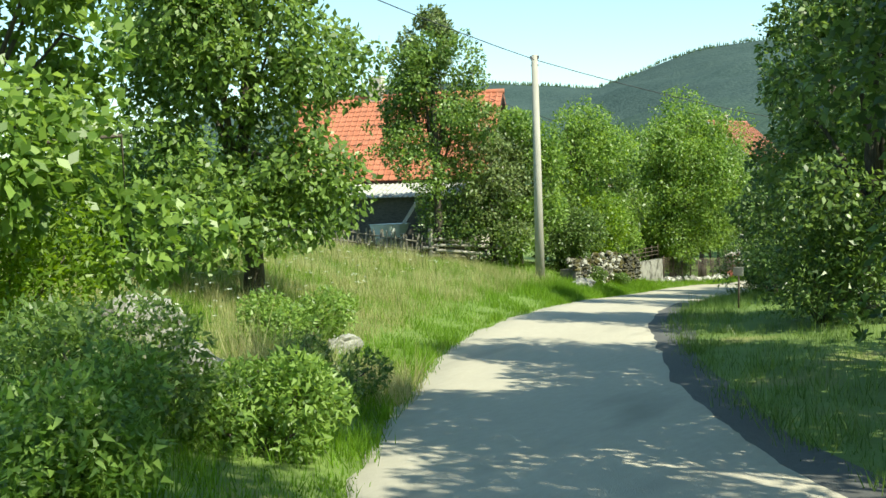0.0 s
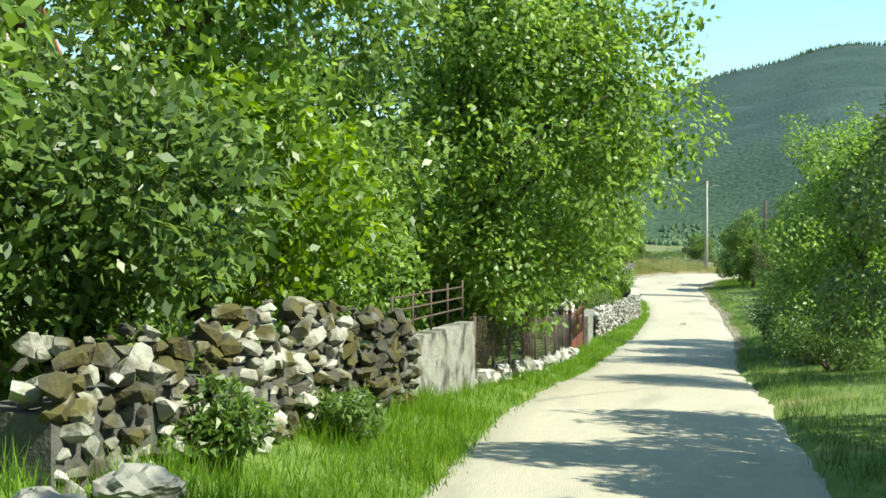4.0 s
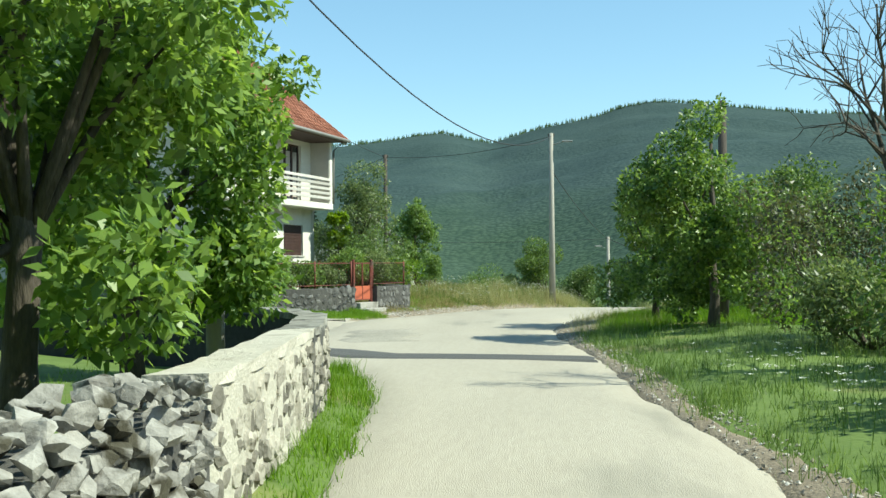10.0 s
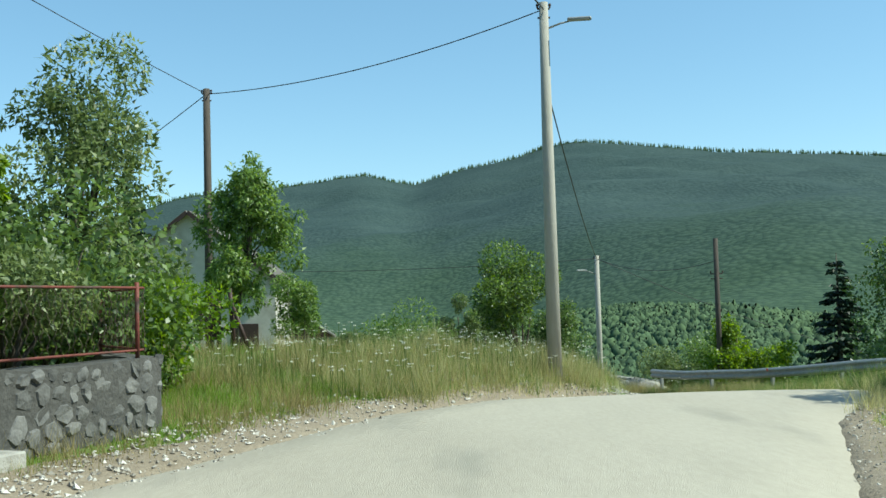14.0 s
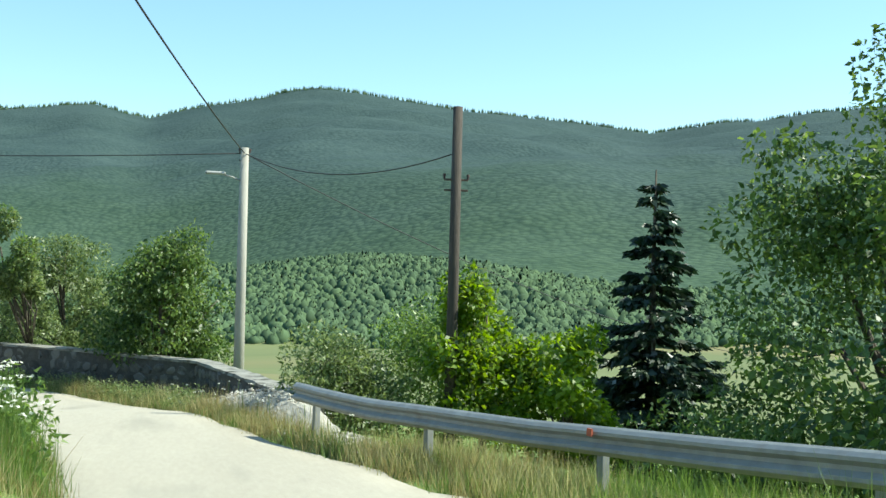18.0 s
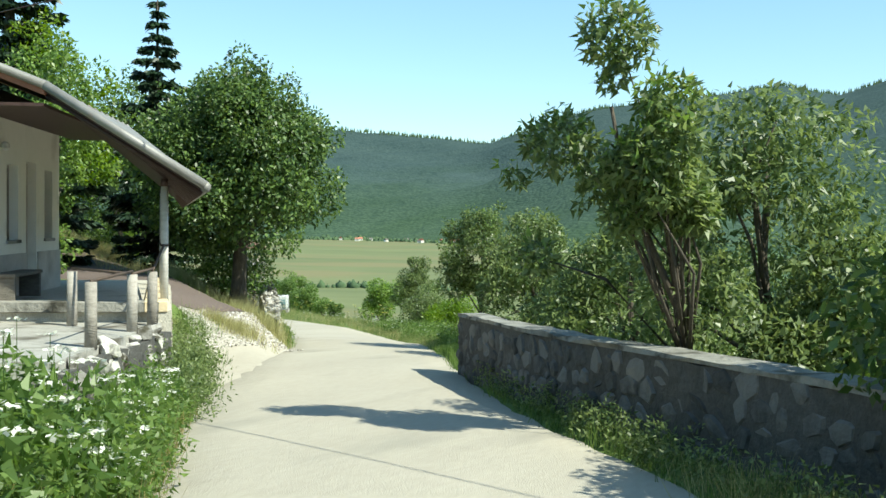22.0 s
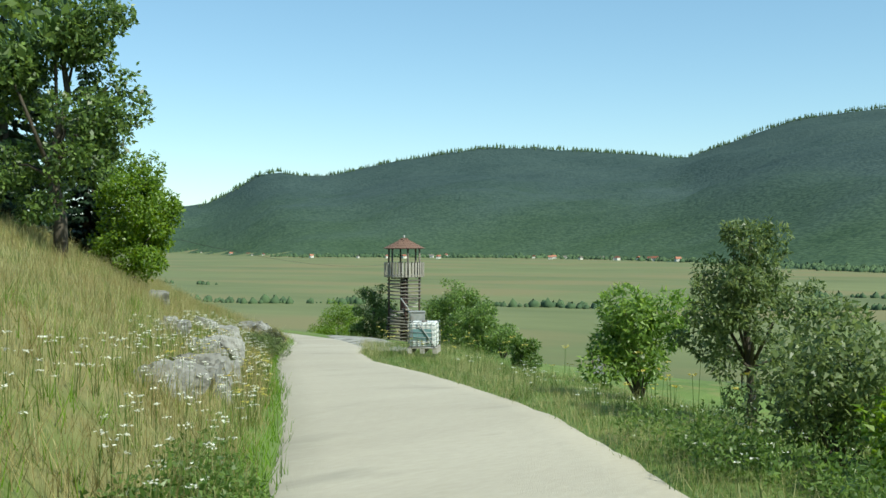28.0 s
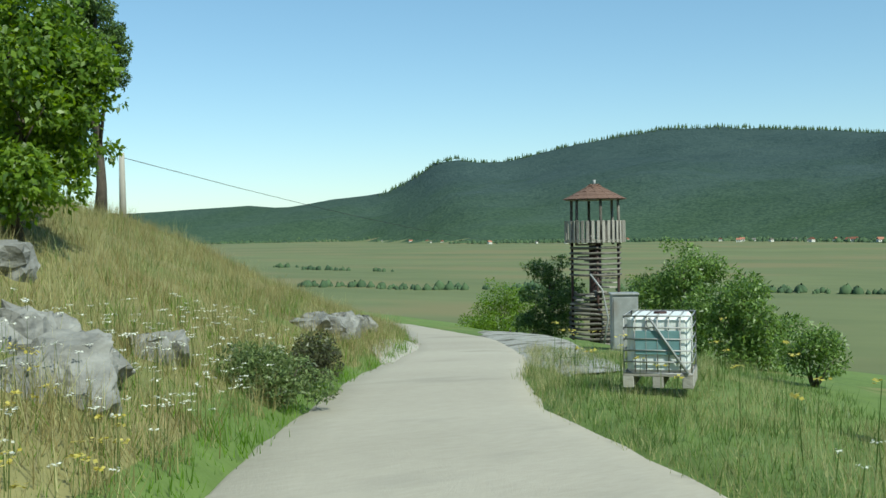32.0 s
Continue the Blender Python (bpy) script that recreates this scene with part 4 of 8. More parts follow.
def beside(rng, n, y0, y1, left, near, far, power=1.5):
    """n random places beside the road, from near to far metres out, thinning outwards."""
    y = rng.uniform(y0, y1, n)
    d = near + (far - near) * rng.random(n) ** power
    return (left_x(y) - d if left else right_x(y) + d), y


def umbels(name, label, xs, ys, height, seed, size=0.07, mat=None):
    """White flower heads on thin stalks, each head several small florets."""
    rng = np.random.default_rng(seed)
    n, k = len(xs), 9
    z = ground_z(xs, ys)
    h = height * (0.65 + 0.6 * rng.random(n))
    top = np.stack([xs, ys, z + h], 1)
    c = np.repeat(top, k, 0) + rng.normal(size=(n * k, 3)) * np.array([size, size, size * 0.18])
    a = unit(rng.normal(size=(n * k, 3)) * np.array([1, 1, 0.25])) * size * 0.5
    b = unit(np.cross(a, np.array([0, 0, 1.0]) + 0.4 * rng.normal(size=(n * k, 3)))) * size * 0.5
    heads = np.stack([c - a, c - b, c + a, c + b], 1)
    ob = quads_mesh(name, heads, mat or L_WHITE)
    tagged(ob, label, "wildflowers", kind="stuff")
    foot = np.stack([xs + rng.normal(size=n) * 0.05, ys, z - 0.02], 1)
    s = np.tile(np.array([[0.006, 0, 0]]), (n, 1))
    ob2 = quads_mesh("flower_stalks", np.stack([foot - s, foot + s, top + s * 0.6, top - s * 0.6], 1), L_WEED)
    tagged(ob2, "thin green stalks below white flower heads", "wildflowers", kind="stuff")


# ---- stones and walls ----
def stone_meshes(count, mat, seed, flat=0.75, sub=1):
    made = []
    for i in range(count):
        rng = np.random.default_rng(seed + i)
        bm = bmesh.new()
        for p in unit(rng.normal(size=(17, 3))) * (0.42 + 0.16 * rng.random((17, 1))):
            bm.verts.new([max(-0.43, min(0.43, q)) for q in (p[0], p[1], p[2] * flat)])
        hull = bmesh.ops.convex_hull(bm, input=bm.verts)
        bmesh.ops.delete(bm, geom=list({g for g in hull["geom_interior"] + hull["geom_unused"] if isinstance(g, bmesh.types.BMVert)}), context="VERTS")
        me = bpy.data.meshes.new("stone")
        bm.to_mesh(me)
        bm.free()
        me.materials.append(mat)
        made.append(me)
    return made


def plate_meshes(count, mat, seed):
    """Flat-faced stones for mortared walls: an uneven many-sided face with chamfered edges; its face looks along -y."""
    made = []
    for i in range(count):
        rng = np.random.default_rng(seed + i)
        k = int(rng.integers(6, 9))
        ang = np.sort(np.arange(k) * 2 * math.pi / k + rng.uniform(-0.3, 0.3, k))
        rad = rng.uniform(0.40, 0.56, k)
        rings = []
        for shrink, depth in ((1.0, 0.5), (0.98, -0.1), (0.82, -0.42)):
            rings.append([(rad[q] * shrink * math.cos(ang[q]), depth + 0.12 * rng.normal() * (shrink < 0.9), rad[q] * shrink * math.sin(ang[q])) for q in range(k)])
        vs = [p for r in rings for p in r] + [(0, -0.5 + 0.1 * rng.normal(), 0)]
        fs = [(r * k + q, r * k + (q + 1) % k, (r + 1) * k + (q + 1) % k, (r + 1) * k + q) for r in range(2) for q in range(k)] + [(2 * k + q, 2 * k + (q + 1) % k, 3 * k) for q in range(k)]
        me = bpy.data.meshes.new("stone")
        me.from_pydata(vs, [], fs)
        me.materials.append(mat)
        made.append(me)
    return made


PLATES_WARM, PLATES_GREY, PLATES_PALE = plate_meshes(9, M_STONE_WARM, 70), plate_meshes(9, M_STONE_GREY, 90), plate_meshes(9, M_STONE, 110)
STONES = stone_meshes(9, M_STONE, 10)
STONES_MOSS = stone_meshes(9, M_STONE_MOSS, 25, 0.7)


def line_point(line, s):
    """The point s metres along a line of (x, y), and its direction."""
    for (x0, y0), (x1, y1) in zip(line, line[1:]):
        d = math.hypot(x1 - x0, y1 - y0)
        if s <= d or (x1, y1) == line[-1]:
            f = s / d
            return x0 + (x1 - x0) * f, y0 + (y1 - y0) * f, (x1 - x0) / d, (y1 - y0) / d
        s -= d


def length_of(line):
    return sum(math.dist(a, b) for a, b in zip(line, line[1:]))


def wall_core(name, line, base, top, thick, mat, parent, rough=0.0, step=0.4, seed=0, label=""):
    """A wall body along a line; base and top are functions of the metres along it."""
    rng = np.random.default_rng(seed)
    total = length_of(line)
    n = max(2, int(total / step) + 1)
    vs = []
    for i in range(n):
        s = total * i / (n - 1)
        x, y, dx, dy = line_point(line, s)
        for side, z in ((-1, base(s)), (-1, top(s)), (1, top(s)), (1, base(s))):
            o = side * thick / 2 + rough * rng.normal()
            vs.append((x - dy * o, y + dx * o, z + (rough * rng.normal() if z != base(s) else 0)))
    fs = [(i * 4 + j, (i + 1) * 4 + j, (i + 1) * 4 + (j + 1) % 4, i * 4 + (j + 1) % 4) for i in range(n - 1) for j in range(4)]
    fs += [(3, 2, 1, 0), tuple((n - 1) * 4 + j for j in range(4))]
    return link_mesh(name, vs, fs, mat, parent, label)


def stone_wall(name, label, line, base, top, thick, meshes, core, size, seed, both=False, ragged=0.12, limit=295, side=1, proud=0.10, inset=0.22):
    """A wall of single stones on a mortar core. side: which face the road sees (1: to the right of the line's direction)."""
    root = tagged(new(name), label, "wall", kind="structure")
    rng = np.random.default_rng(seed)
    total = length_of(line)
    wall_core("wall_core", line, lambda s: base(s) - 0.25, lambda s: top(s) - ragged * 0.8, thick * (0.86 if inset < 0.3 else 1.0), core, root, 0.02, seed=seed)
    spots = []
    s = size * 0.5
    while s < total:
        h = base(s) - 0.02
        while h < top(s) + ragged * (rng.random() - 0.5):
            spots.append((s + rng.normal() * size * 0.2, h + size * 0.32, side))
            h += size * (0.62 + 0.2 * rng.random())
        for k in range(max(1, int(thick / size) - (0 if ragged > 0.05 else 1))):
            if ragged > 0.05:
                spots.append((s + rng.normal() * size * 0.2, top(s) + (rng.random() - 0.4) * ragged, rng.uniform(-0.7, 0.7)))
        s += size * (0.85 + 0.3 * rng.random())
    if both:
        spots += [(a, b, -c) for a, b, c in spots if abs(c) == 1]
    spots = spots if len(spots) <= limit * 1.0 else [spots[i] for i in sorted(rng.permutation(len(spots))[:])]
    rest_v, rest_f = [], []
    for i, (s, h, c) in enumerate(spots):
        s = min(max(s, 0.02), total - 0.02)
        x, y, dx, dy = line_point(line, s)
        o = -c * (thick / 2 - size * inset + proud * (rng.random() - 0.3))
        k = size * (0.55 + 1.0 * rng.random() ** 1.5)
        m = Matrix.Translation((x - dy * o, y + dx * o, h)) @ Euler((rng.normal() * 0.35, rng.normal() * 0.35, math.atan2(dy, dx) + rng.normal() * 0.4)).to_matrix().to_4x4() @ Matrix.Diagonal((k * 1.25, k * 1.0, k * 0.95, 1))
        me = meshes[int(rng.integers(len(meshes)))]
        if i < limit:
            ob = new("stone", me)
            ob.parent = root
            ob.matrix_basis = m
        else:
            off = len(rest_v)
            rest_v += [m @ v.co for v in me.vertices]
            rest_f += [tuple(q + off for q in p.vertices) for p in me.polygons]
    if rest_v:
        tagged(link_mesh("small_stones", rest_v, rest_f, meshes[0].materials[0], root), kind="stuff")
    return root


def faced_wall(name, label, line, base, top, thick, meshes, core, size, seed, side=1, limit=295, depth=0.10, proud=0.02):
    """A mortared wall: a core with flat-faced stones in rough courses, their faces a little proud of the mortar."""
    root = tagged(new(name), label, "wall", kind="structure")
    rng = np.random.default_rng(seed)
    total = length_of(line)
    wall_core("wall_core", line, lambda s: base(s) - 0.25, top, thick, core, root, 0.012, seed=seed)
    spots = []
    h_most = max(top(s) - base(s) for s in np.linspace(0, total, 12))
    row, up = 0, size * 0.4
    while up < h_most + size * 0.3:
        tall = size * rng.uniform(0.55, 0.85)
        s = size * rng.random()
        while s < total:
            wide = size * rng.uniform(0.6, 1.35)
            z = base(s) + up
            if z + tall * 0.35 < top(s):
                spots.append((s + wide / 2, z, wide, tall * rng.uniform(0.85, 1.3)))
            s += wide * 1.02
        up += tall * 0.98
        row += 1
    order = rng.permutation(len(spots))
    rest_v, rest_f = [], []
    for i, q in enumerate(order):
        s, z, wide, tall = spots[q]
        s = min(s, total - 0.03)
        x, y, dx, dy = line_point(line, s)
        o = -side * (thick / 2 + proud * rng.uniform(0.2, 1.6) - depth * 0.5)
        turn = math.atan2(dy, dx) + (0 if side > 0 else math.pi)
        m = Matrix.Translation((x - dy * o, y + dx * o, z + 0.03 * rng.normal())) @ Euler((rng.normal() * 0.05, rng.normal() * 0.35, turn + rng.normal() * 0.06)).to_matrix().to_4x4() @ Matrix.Diagonal((wide * 1.02, depth, tall * 1.02, 1))
        me = meshes[int(rng.integers(len(meshes)))]
        if i < limit:
            ob = new("stone", me)
            ob.parent = root
            ob.matrix_basis = m
        else:
            off = len(rest_v)
            rest_v += [m @ v.co for v in me.vertices]
            rest_f += [tuple(k + off for k in p.vertices) for p in me.polygons]
    if rest_v:
        tagged(link_mesh("small_stones", rest_v, rest_f, meshes[0].materials[0], root), kind="stuff")
    return root


def boulder(label, x, y, r, seed, mat=None, z=None, flat=0.7, sub=4):
    rng = np.random.default_rng(seed)
    bm = bmesh.new()
    bmesh.ops.create_icosphere(bm, subdivisions=sub, radius=1.0)
    sh = rng.random(3) * 10
    cuts = [(Vector(unit(rng.normal(size=3) * np.array([1, 1, 0.8]))), rng.uniform(0.55, 0.85)) for _ in range(11)]
    for v in bm.verts:
        p = v.co.copy() * 1.12
        for nrm, d in cuts:
            k = p.dot(nrm) - d
            if k > 0:
                p -= nrm * k
        f = 1 + 0.12 * noise.noise(p * 2.5 + Vector(sh)) + 0.07 * noise.noise(p * 8.0 + Vector(sh)) + 0.14 * abs(noise.noise(p * 5.0 - Vector(sh))) - 0.10 * max(0, math.sin(p.z * 14 + 3 * noise.noise(p * 1.5))) ** 6
        v.co = Vector((p.x * f * 1.3, p.y * f * 0.95, p.z * f * flat)) * r
    me = bpy.data.meshes.new("boulder")
    bm.to_mesh(me)
    bm.free()
    me.materials.append(mat or M_ROCK)
    ob = new("boulder", me)
    ob.matrix_world = pose(x, y, (gz(x, y) if z is None else z) + r * flat * 0.25, 0, 0, rng.random() * 360)
    return tagged(ob, label, "rock")


# ---- walls along the first stretch ----
def over_road(h):
    return lambda line: (lambda s: float(road_z(line_point(line, s)[1])) + h)


line_a = [(-1.9, -14.6), (-1.75, -10), (-1.75, -6.6)]
stone_wall("rubble_wall", "tumbledown mossy limestone rubble wall under trees", line_a, over_road(0.25)(line_a), lambda s: float(road_z(line_point(line_a, s)[1])) + float(np.interp(s, [0, 4.7, 8], [1.2, 1.5, 1.3])), 0.7, STONES_MOSS, M_MORTAR_DARK, 0.2, 5, ragged=0.3)
gate_wall = tagged(new("concrete_wall"), "short weathered cast concrete wall by the fence", "wall", kind="structure")
line_b = [(-1.72, -6.5), (-1.55, -2.55)]
wall_core("wall_body", line_b, lambda s: 0.0, lambda s: 1.42 - 0.035 * s, 0.3, M_CONCRETE_OLD, gate_wall, 0.008, 0.3)
rail_b = thing("railing", (0, 0, 0), "low grey steel railing on the concrete wall", "railing")
for k in range(5):
    x, y = -1.72 + 0.17 * k / 4 - 0.05, -6.4 + 3.7 * k / 4
    rod("post", (x, y, 1.35), (x, y, 2.0), 0.022, M_DARKSTEEL, rail_b)
for h in (1.62, 1.8, 1.98):
    rod("rail", (-1.77, -6.4, h), (-1.6, -2.7, h - 0.1), 0.016, M_DARKSTEEL, rail_b)

# mesh fence with dark posts on a low kerb of stones
fence = thing("mesh_fence", (0, 0, 0), "rusty wire mesh fence with dark steel posts", "fence")
fx = lambda y: -1.62 + 0.008 * (y + 2)
for k in range(9):
    y = -1.6 + 1.75 * k
    z = float(road_z(y))
    rod("post", (fx(y), y, z + 0.1), (fx(y), y, z + 1.5), 0.035, M_DARKSTEEL, fence)
wires = []
for k in range(150):
    y = -2.0 + 14.2 * k / 149
    for sgn in (1, -1):
        y1 = y + sgn * 0.75
        if -2.0 <= y1 <= 12.2:
            wires.append(([(fx(y), y, float(road_z(y)) + 0.3), (fx(y1), y1, float(road_z(y1)) + 1.4)], [0.004, 0.004]))
tubes("wire_mesh", wires, M_DARKSTEEL, fence, "diagonal wire mesh", 3)
for h in (0.32, 1.42):
    tubes("top_wire", [([(fx(y), y, float(road_z(y)) + h) for y in np.arange(-2, 12.4, 1.5)], [0.012] * 10)], M_DARKSTEEL, fence, "", 4)
line_k = [(-1.6, -2.3), (-1.5, 12.3)]
stone_wall("stone_kerb", "low kerb of concrete and stones under the fence", line_k, over_road(-0.05)(line_k), over_road(0.3)(line_k), 0.3, STONES, M_CONCRETE, 0.32, 9, ragged=0.08)


def steel_gate(label, a, b, z, height, bars, panel, mat, panel_mat):
    root = thing("gate", (*a, z), label, "gate", turn=math.degrees(math.atan2(b[1] - a[1], b[0] - a[0])))
    w = math.dist(a, b)
    for x in (0, w):
        part("gate_post", boxes(((x - 0.04, -0.04, 0), (x + 0.04, 0.04, height + 0.12)), bevel=0.006), mat, root)
    part("gate_frame", boxes(((0.05, -0.02, 0.08), (0.09, 0.02, height)), ((w - 0.09, -0.02, 0.08), (w - 0.05, 0.02, height)), ((0.05, -0.02, height - 0.04), (w - 0.05, 0.02, height)), ((0.05, -0.02, 0.08), (w - 0.05, 0.02, 0.12)), ((w / 2 - 0.02, -0.02, 0.08), (w / 2 + 0.02, 0.02, height))), mat, root)
    if panel:
        part("gate_panel", boxes(((0.09, -0.008, 0.1), (w - 0.09, 0.008, panel)), bevel=0.002), panel_mat, root, "painted sheet steel panel")
    for k in range(bars):
        x = 0.1 + (w - 0.2) * (k + 0.5) / bars
        h0, h1 = (panel or 0.1), height
        pts = [(x + 0.035 * (1 if j % 2 else -1), 0, h0 + (h1 - h0) * j / 8) for j in range(9)]
        tubes("gate_bar", [(pts, [0.007] * 9)], mat, root, "", 4)
    return root


steel_gate("rusty red steel double gate in a field fence", (-1.58, 12.6), (-1.55, 16.3), float(road_z(14)) + 0.08, 1.35, 16, 0.5, M_REDPAINT, M_REDPAINT)
line_c = [(-1.55, 16.5), (-1.9, 22.1)]
cw = tagged(new("concrete_wall"), "rough stained concrete garden wall", "wall", kind="structure")
wall_core("wall_body", line_c, lambda s: float(road_z(16.5 + s)) - 0.3, lambda s: -0.5 - 0.045 * s, 0.3, M_CONCRETE_OLD, cw, 0.01, 0.35)
logs = thing("log_pile", (-2.55, 21.2, -0.75), "stack of weathered grey logs and poles behind the wall", "logs", turn=92)
rng = np.random.default_rng(14)
for k in range(10):
    h, o = (k // 4) * 0.17, (k % 4) * 0.18 + 0.05 * (k // 4)
    r0 = rng.uniform(0.05, 0.1)
    tubes("log", [([(-1.9 + 0.5 * rng.random(), o, h), (-0.7, o + 0.06 * rng.normal(), h + 0.05 * rng.normal()), (0.6, o + 0.06 * rng.normal(), h + 0.05 * rng.normal()), (1.7 + 0.9 * rng.random(), o + 0.1 * rng.normal(), h + 0.08 * rng.normal())], [r0 * 1.1, r0, r0 * 0.95, r0 * 0.7])], M_WOOD_GREY, logs, "", 8)
for k in (-1.9, 1.6):
    part("support", boxes(((k, -0.1, -1.3), (k + 0.15, 0.6, -0.1)), bevel=0.01), M_WOOD_GREY, logs)
line_d = [(-1.9, 22.2), (-1.45, 28), (-1.05, 33.6), (-1.03, 37.2)]
stone_wall("dry_stone_wall", "dry-stone wall of jagged grey-white limestone", line_d, over_road(0.05)(line_d), over_road(1.05)(line_d), 0.6, STONES, M_MORTAR_DARK, 0.155, 21, ragged=0.16, limit=298)
line_e = [(-1.03, 37.3), (-1.15, 40), (-1.35, 42.6)]
line_e2 = [(-1.36, 42.65), (-1.45, 43.8), (-1.9, 46.6), (-3.0, 48.9), (-5.2, 50.6), (-9.0, 51.6), (-16, 52)]
faced_wall("plastered_stone_wall", "lime-plastered limestone wall beside the road", line_e, over_road(0.02)(line_e), over_road(1.1)(line_e), 0.42, PLATES_WARM, M_MORTAR, 0.27, 33)
faced_wall("plastered_stone_wall", "dark weathered limestone wall curving round the corner", line_e2, over_road(0.02)(line_e2), over_road(1.1)(line_e2), 0.42, PLATES_WARM, M_MORTAR_DARK, 0.27, 34, proud=0.035)
for ln, mt, lab in ((line_e, M_MORTAR, "smooth pale mortar coping on the stone wall"), (line_e2, M_CONCRETE_OLD, "grey mortar coping on the curved stone wall")):
    cap_e = wall_core("wall_cap", ln, lambda s, ln=ln: float(road_z(line_point(ln, s)[1])) + 1.04, lambda s, ln=ln: float(road_z(line_point(ln, s)[1])) + 1.14, 0.445, mt, None, 0.012, 0.3)
    tagged(cap_e, lab, "wall coping", kind="structure")
    # thin near-black sheet along the garden side, up to the coping
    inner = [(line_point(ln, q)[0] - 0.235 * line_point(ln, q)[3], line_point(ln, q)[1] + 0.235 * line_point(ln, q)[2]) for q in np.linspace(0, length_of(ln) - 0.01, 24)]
    back_e = wall_core("wall_render", inner, lambda s, ln=inner: float(road_z(line_point(ln, s)[1])) - 0.4, lambda s, ln=inner: float(road_z(line_point(ln, s)[1])) + 1.03, 0.03, M_BLACK_RENDER, None, 0.0, 0.5)
    tagged(back_e, "near-black render on the garden side of the wall", "wall render", kind="structure")

# the long roadside wall on the valley side
line_f = [(8.9, 103.2), (8.1, 108), (7.2, 112.4), (4.5, 115.3), (2.2, 118.0), (0.9, 119.4), (-0.5, 121.2), (-1.8, 123.2), (-3.2, 125.3)]
top_f = lambda s: float(np.interp(s, [0, 5, 10, 14, 18, 21, 26], [-4.15, -4.3, -4.42, -4.45, -4.55, -4.65, -4.82]))
faced_wall("retaining_wall", "dark mortared stone parapet wall along the road", line_f, over_road(-0.1)(line_f), lambda s: top_f(s) - 0.07, 0.45, PLATES_GREY, M_MORTAR_DARK, 0.42, 51, side=-1, limit=298, proud=0.03)
cap_f = wall_core("wall_cap", line_f, lambda s: top_f(s) - 0.07, top_f, 0.5, M_CONCRETE_OLD, None, 0.012, 0.5)
tagged(cap_f, "rough dark stone coping along the parapet", "wall coping", kind="structure")

# stone bank beyond the drive
line_g = [(-10.3, 129.5), (-11.6, 131.7), (-13.6, 134.7)]
stone_wall("dry_stone_wall", "low broken dry-stone wall overgrown with grass", line_g, over_road(0.1)(line_g), lambda s: float(np.interp(s, [0, 1.2, 2.6, 6], [-6.0, -5.75, -5.35, -5.05])), 0.42, STONES, M_MORTAR, 0.165, 61, ragged=0.1, side=1)

# ---- guard rail ----
rail_line = [(8.35, 101.0), (9.3, 98.0), (10.6, 94.3), (11.6, 91), (12.4, 87.5), (12.9, 84), (13.2, 80)]
guard = thing("guard_rail", (0, 0, 0), "grey galvanised corrugated steel crash barrier", "guard rail")
prof = [(0.0, 0.0), (0.035, 0.02), (0.075, 0.055), (0.075, 0.09), (0.02, 0.135), (0.02, 0.175), (0.075, 0.22), (0.075, 0.255), (0.035, 0.29), (0.0, 0.31)]
total = length_of(rail_line)
vs, fs = [], []
n = 60
for i in range(n):
    s = total * i / (n - 1)
    x, y, dx, dy = line_point(rail_line, s)
    z = float(road_z(y)) + 0.49 + 0.10 * smooth01(3.0, 0, s)
    for layer in (0, 1):
        for o, h in prof:
            o2 = o - 0.004 * layer
            vs.append((x + dy * o2, y - dx * o2, z + h))
k = len(prof)
for i in range(n - 1):
    for layer in (0, 1):
        for j in range(k - 1):
            a = i * 2 * k + layer * k + j
            fs.append((a, a + 1, a + 1 + 2 * k, a + 2 * k))
link_mesh("beam", vs, fs, M_STEEL, guard, "two-wave steel beam")
for i in range(7):
    s = 0.6 + i * (total - 1.2) / 6
    x, y, dx, dy = line_point(rail_line, s)
    z = gz(x, y)
    m = Matrix.Translation((x - dy * 0.08, y + dx * 0.08, z)) @ Matrix.Rotation(math.atan2(dy, dx), 4, "Z")
    part("post", boxes(((-0.05, -0.05, -0.3), (0.05, 0.05, 0.72)), bevel=0.008, m=m), M_STEEL, guard)
    if i in (2, 4):
        part("reflector", boxes(((-0.04, -0.20, 0.66), (0.04, -0.18, 0.74)), m=m), M_ORANGE, guard, "small red reflector")


# ---- poles and wires ----
def pole(label, x, y, z0, z1, r0, r1, mat, lean=(0, 0), group="roadside poles"):
    root = thing("utility_pole", (x, y, z0), label, "pole", group)
    h = z1 - z0
    tubes("shaft", [([(0, 0, -0.3), (lean[0] * 0.5, lean[1] * 0.5, h * 0.5), (lean[0], lean[1], h)], [r0, (r0 + r1) / 2, r1])], mat, root, "", 12)
    return root, Vector((x + lean[0], y + lean[1], z1))


def insulators(root, h, r, side=0.14):
    for d in (0.14, 0.345):
        part("bracket", boxes(((-side, -0.02, h - d - 0.02), (side, 0.02, h - d + 0.02)), bevel=0.004), M_DARKSTEEL, root)
    for x in (-side, side):
        bm = bmesh.new()
        for q, rr in ((0.0, 0.025), (0.05, 0.035)):
            bmesh.ops.create_cone(bm, cap_ends=True, segments=8, radius1=rr, radius2=rr * 0.8, depth=0.05, matrix=Matrix.Translation((x, 0, h - 0.1 + q)))
        part("insulator", bm, M_WOOD_DARK, root)


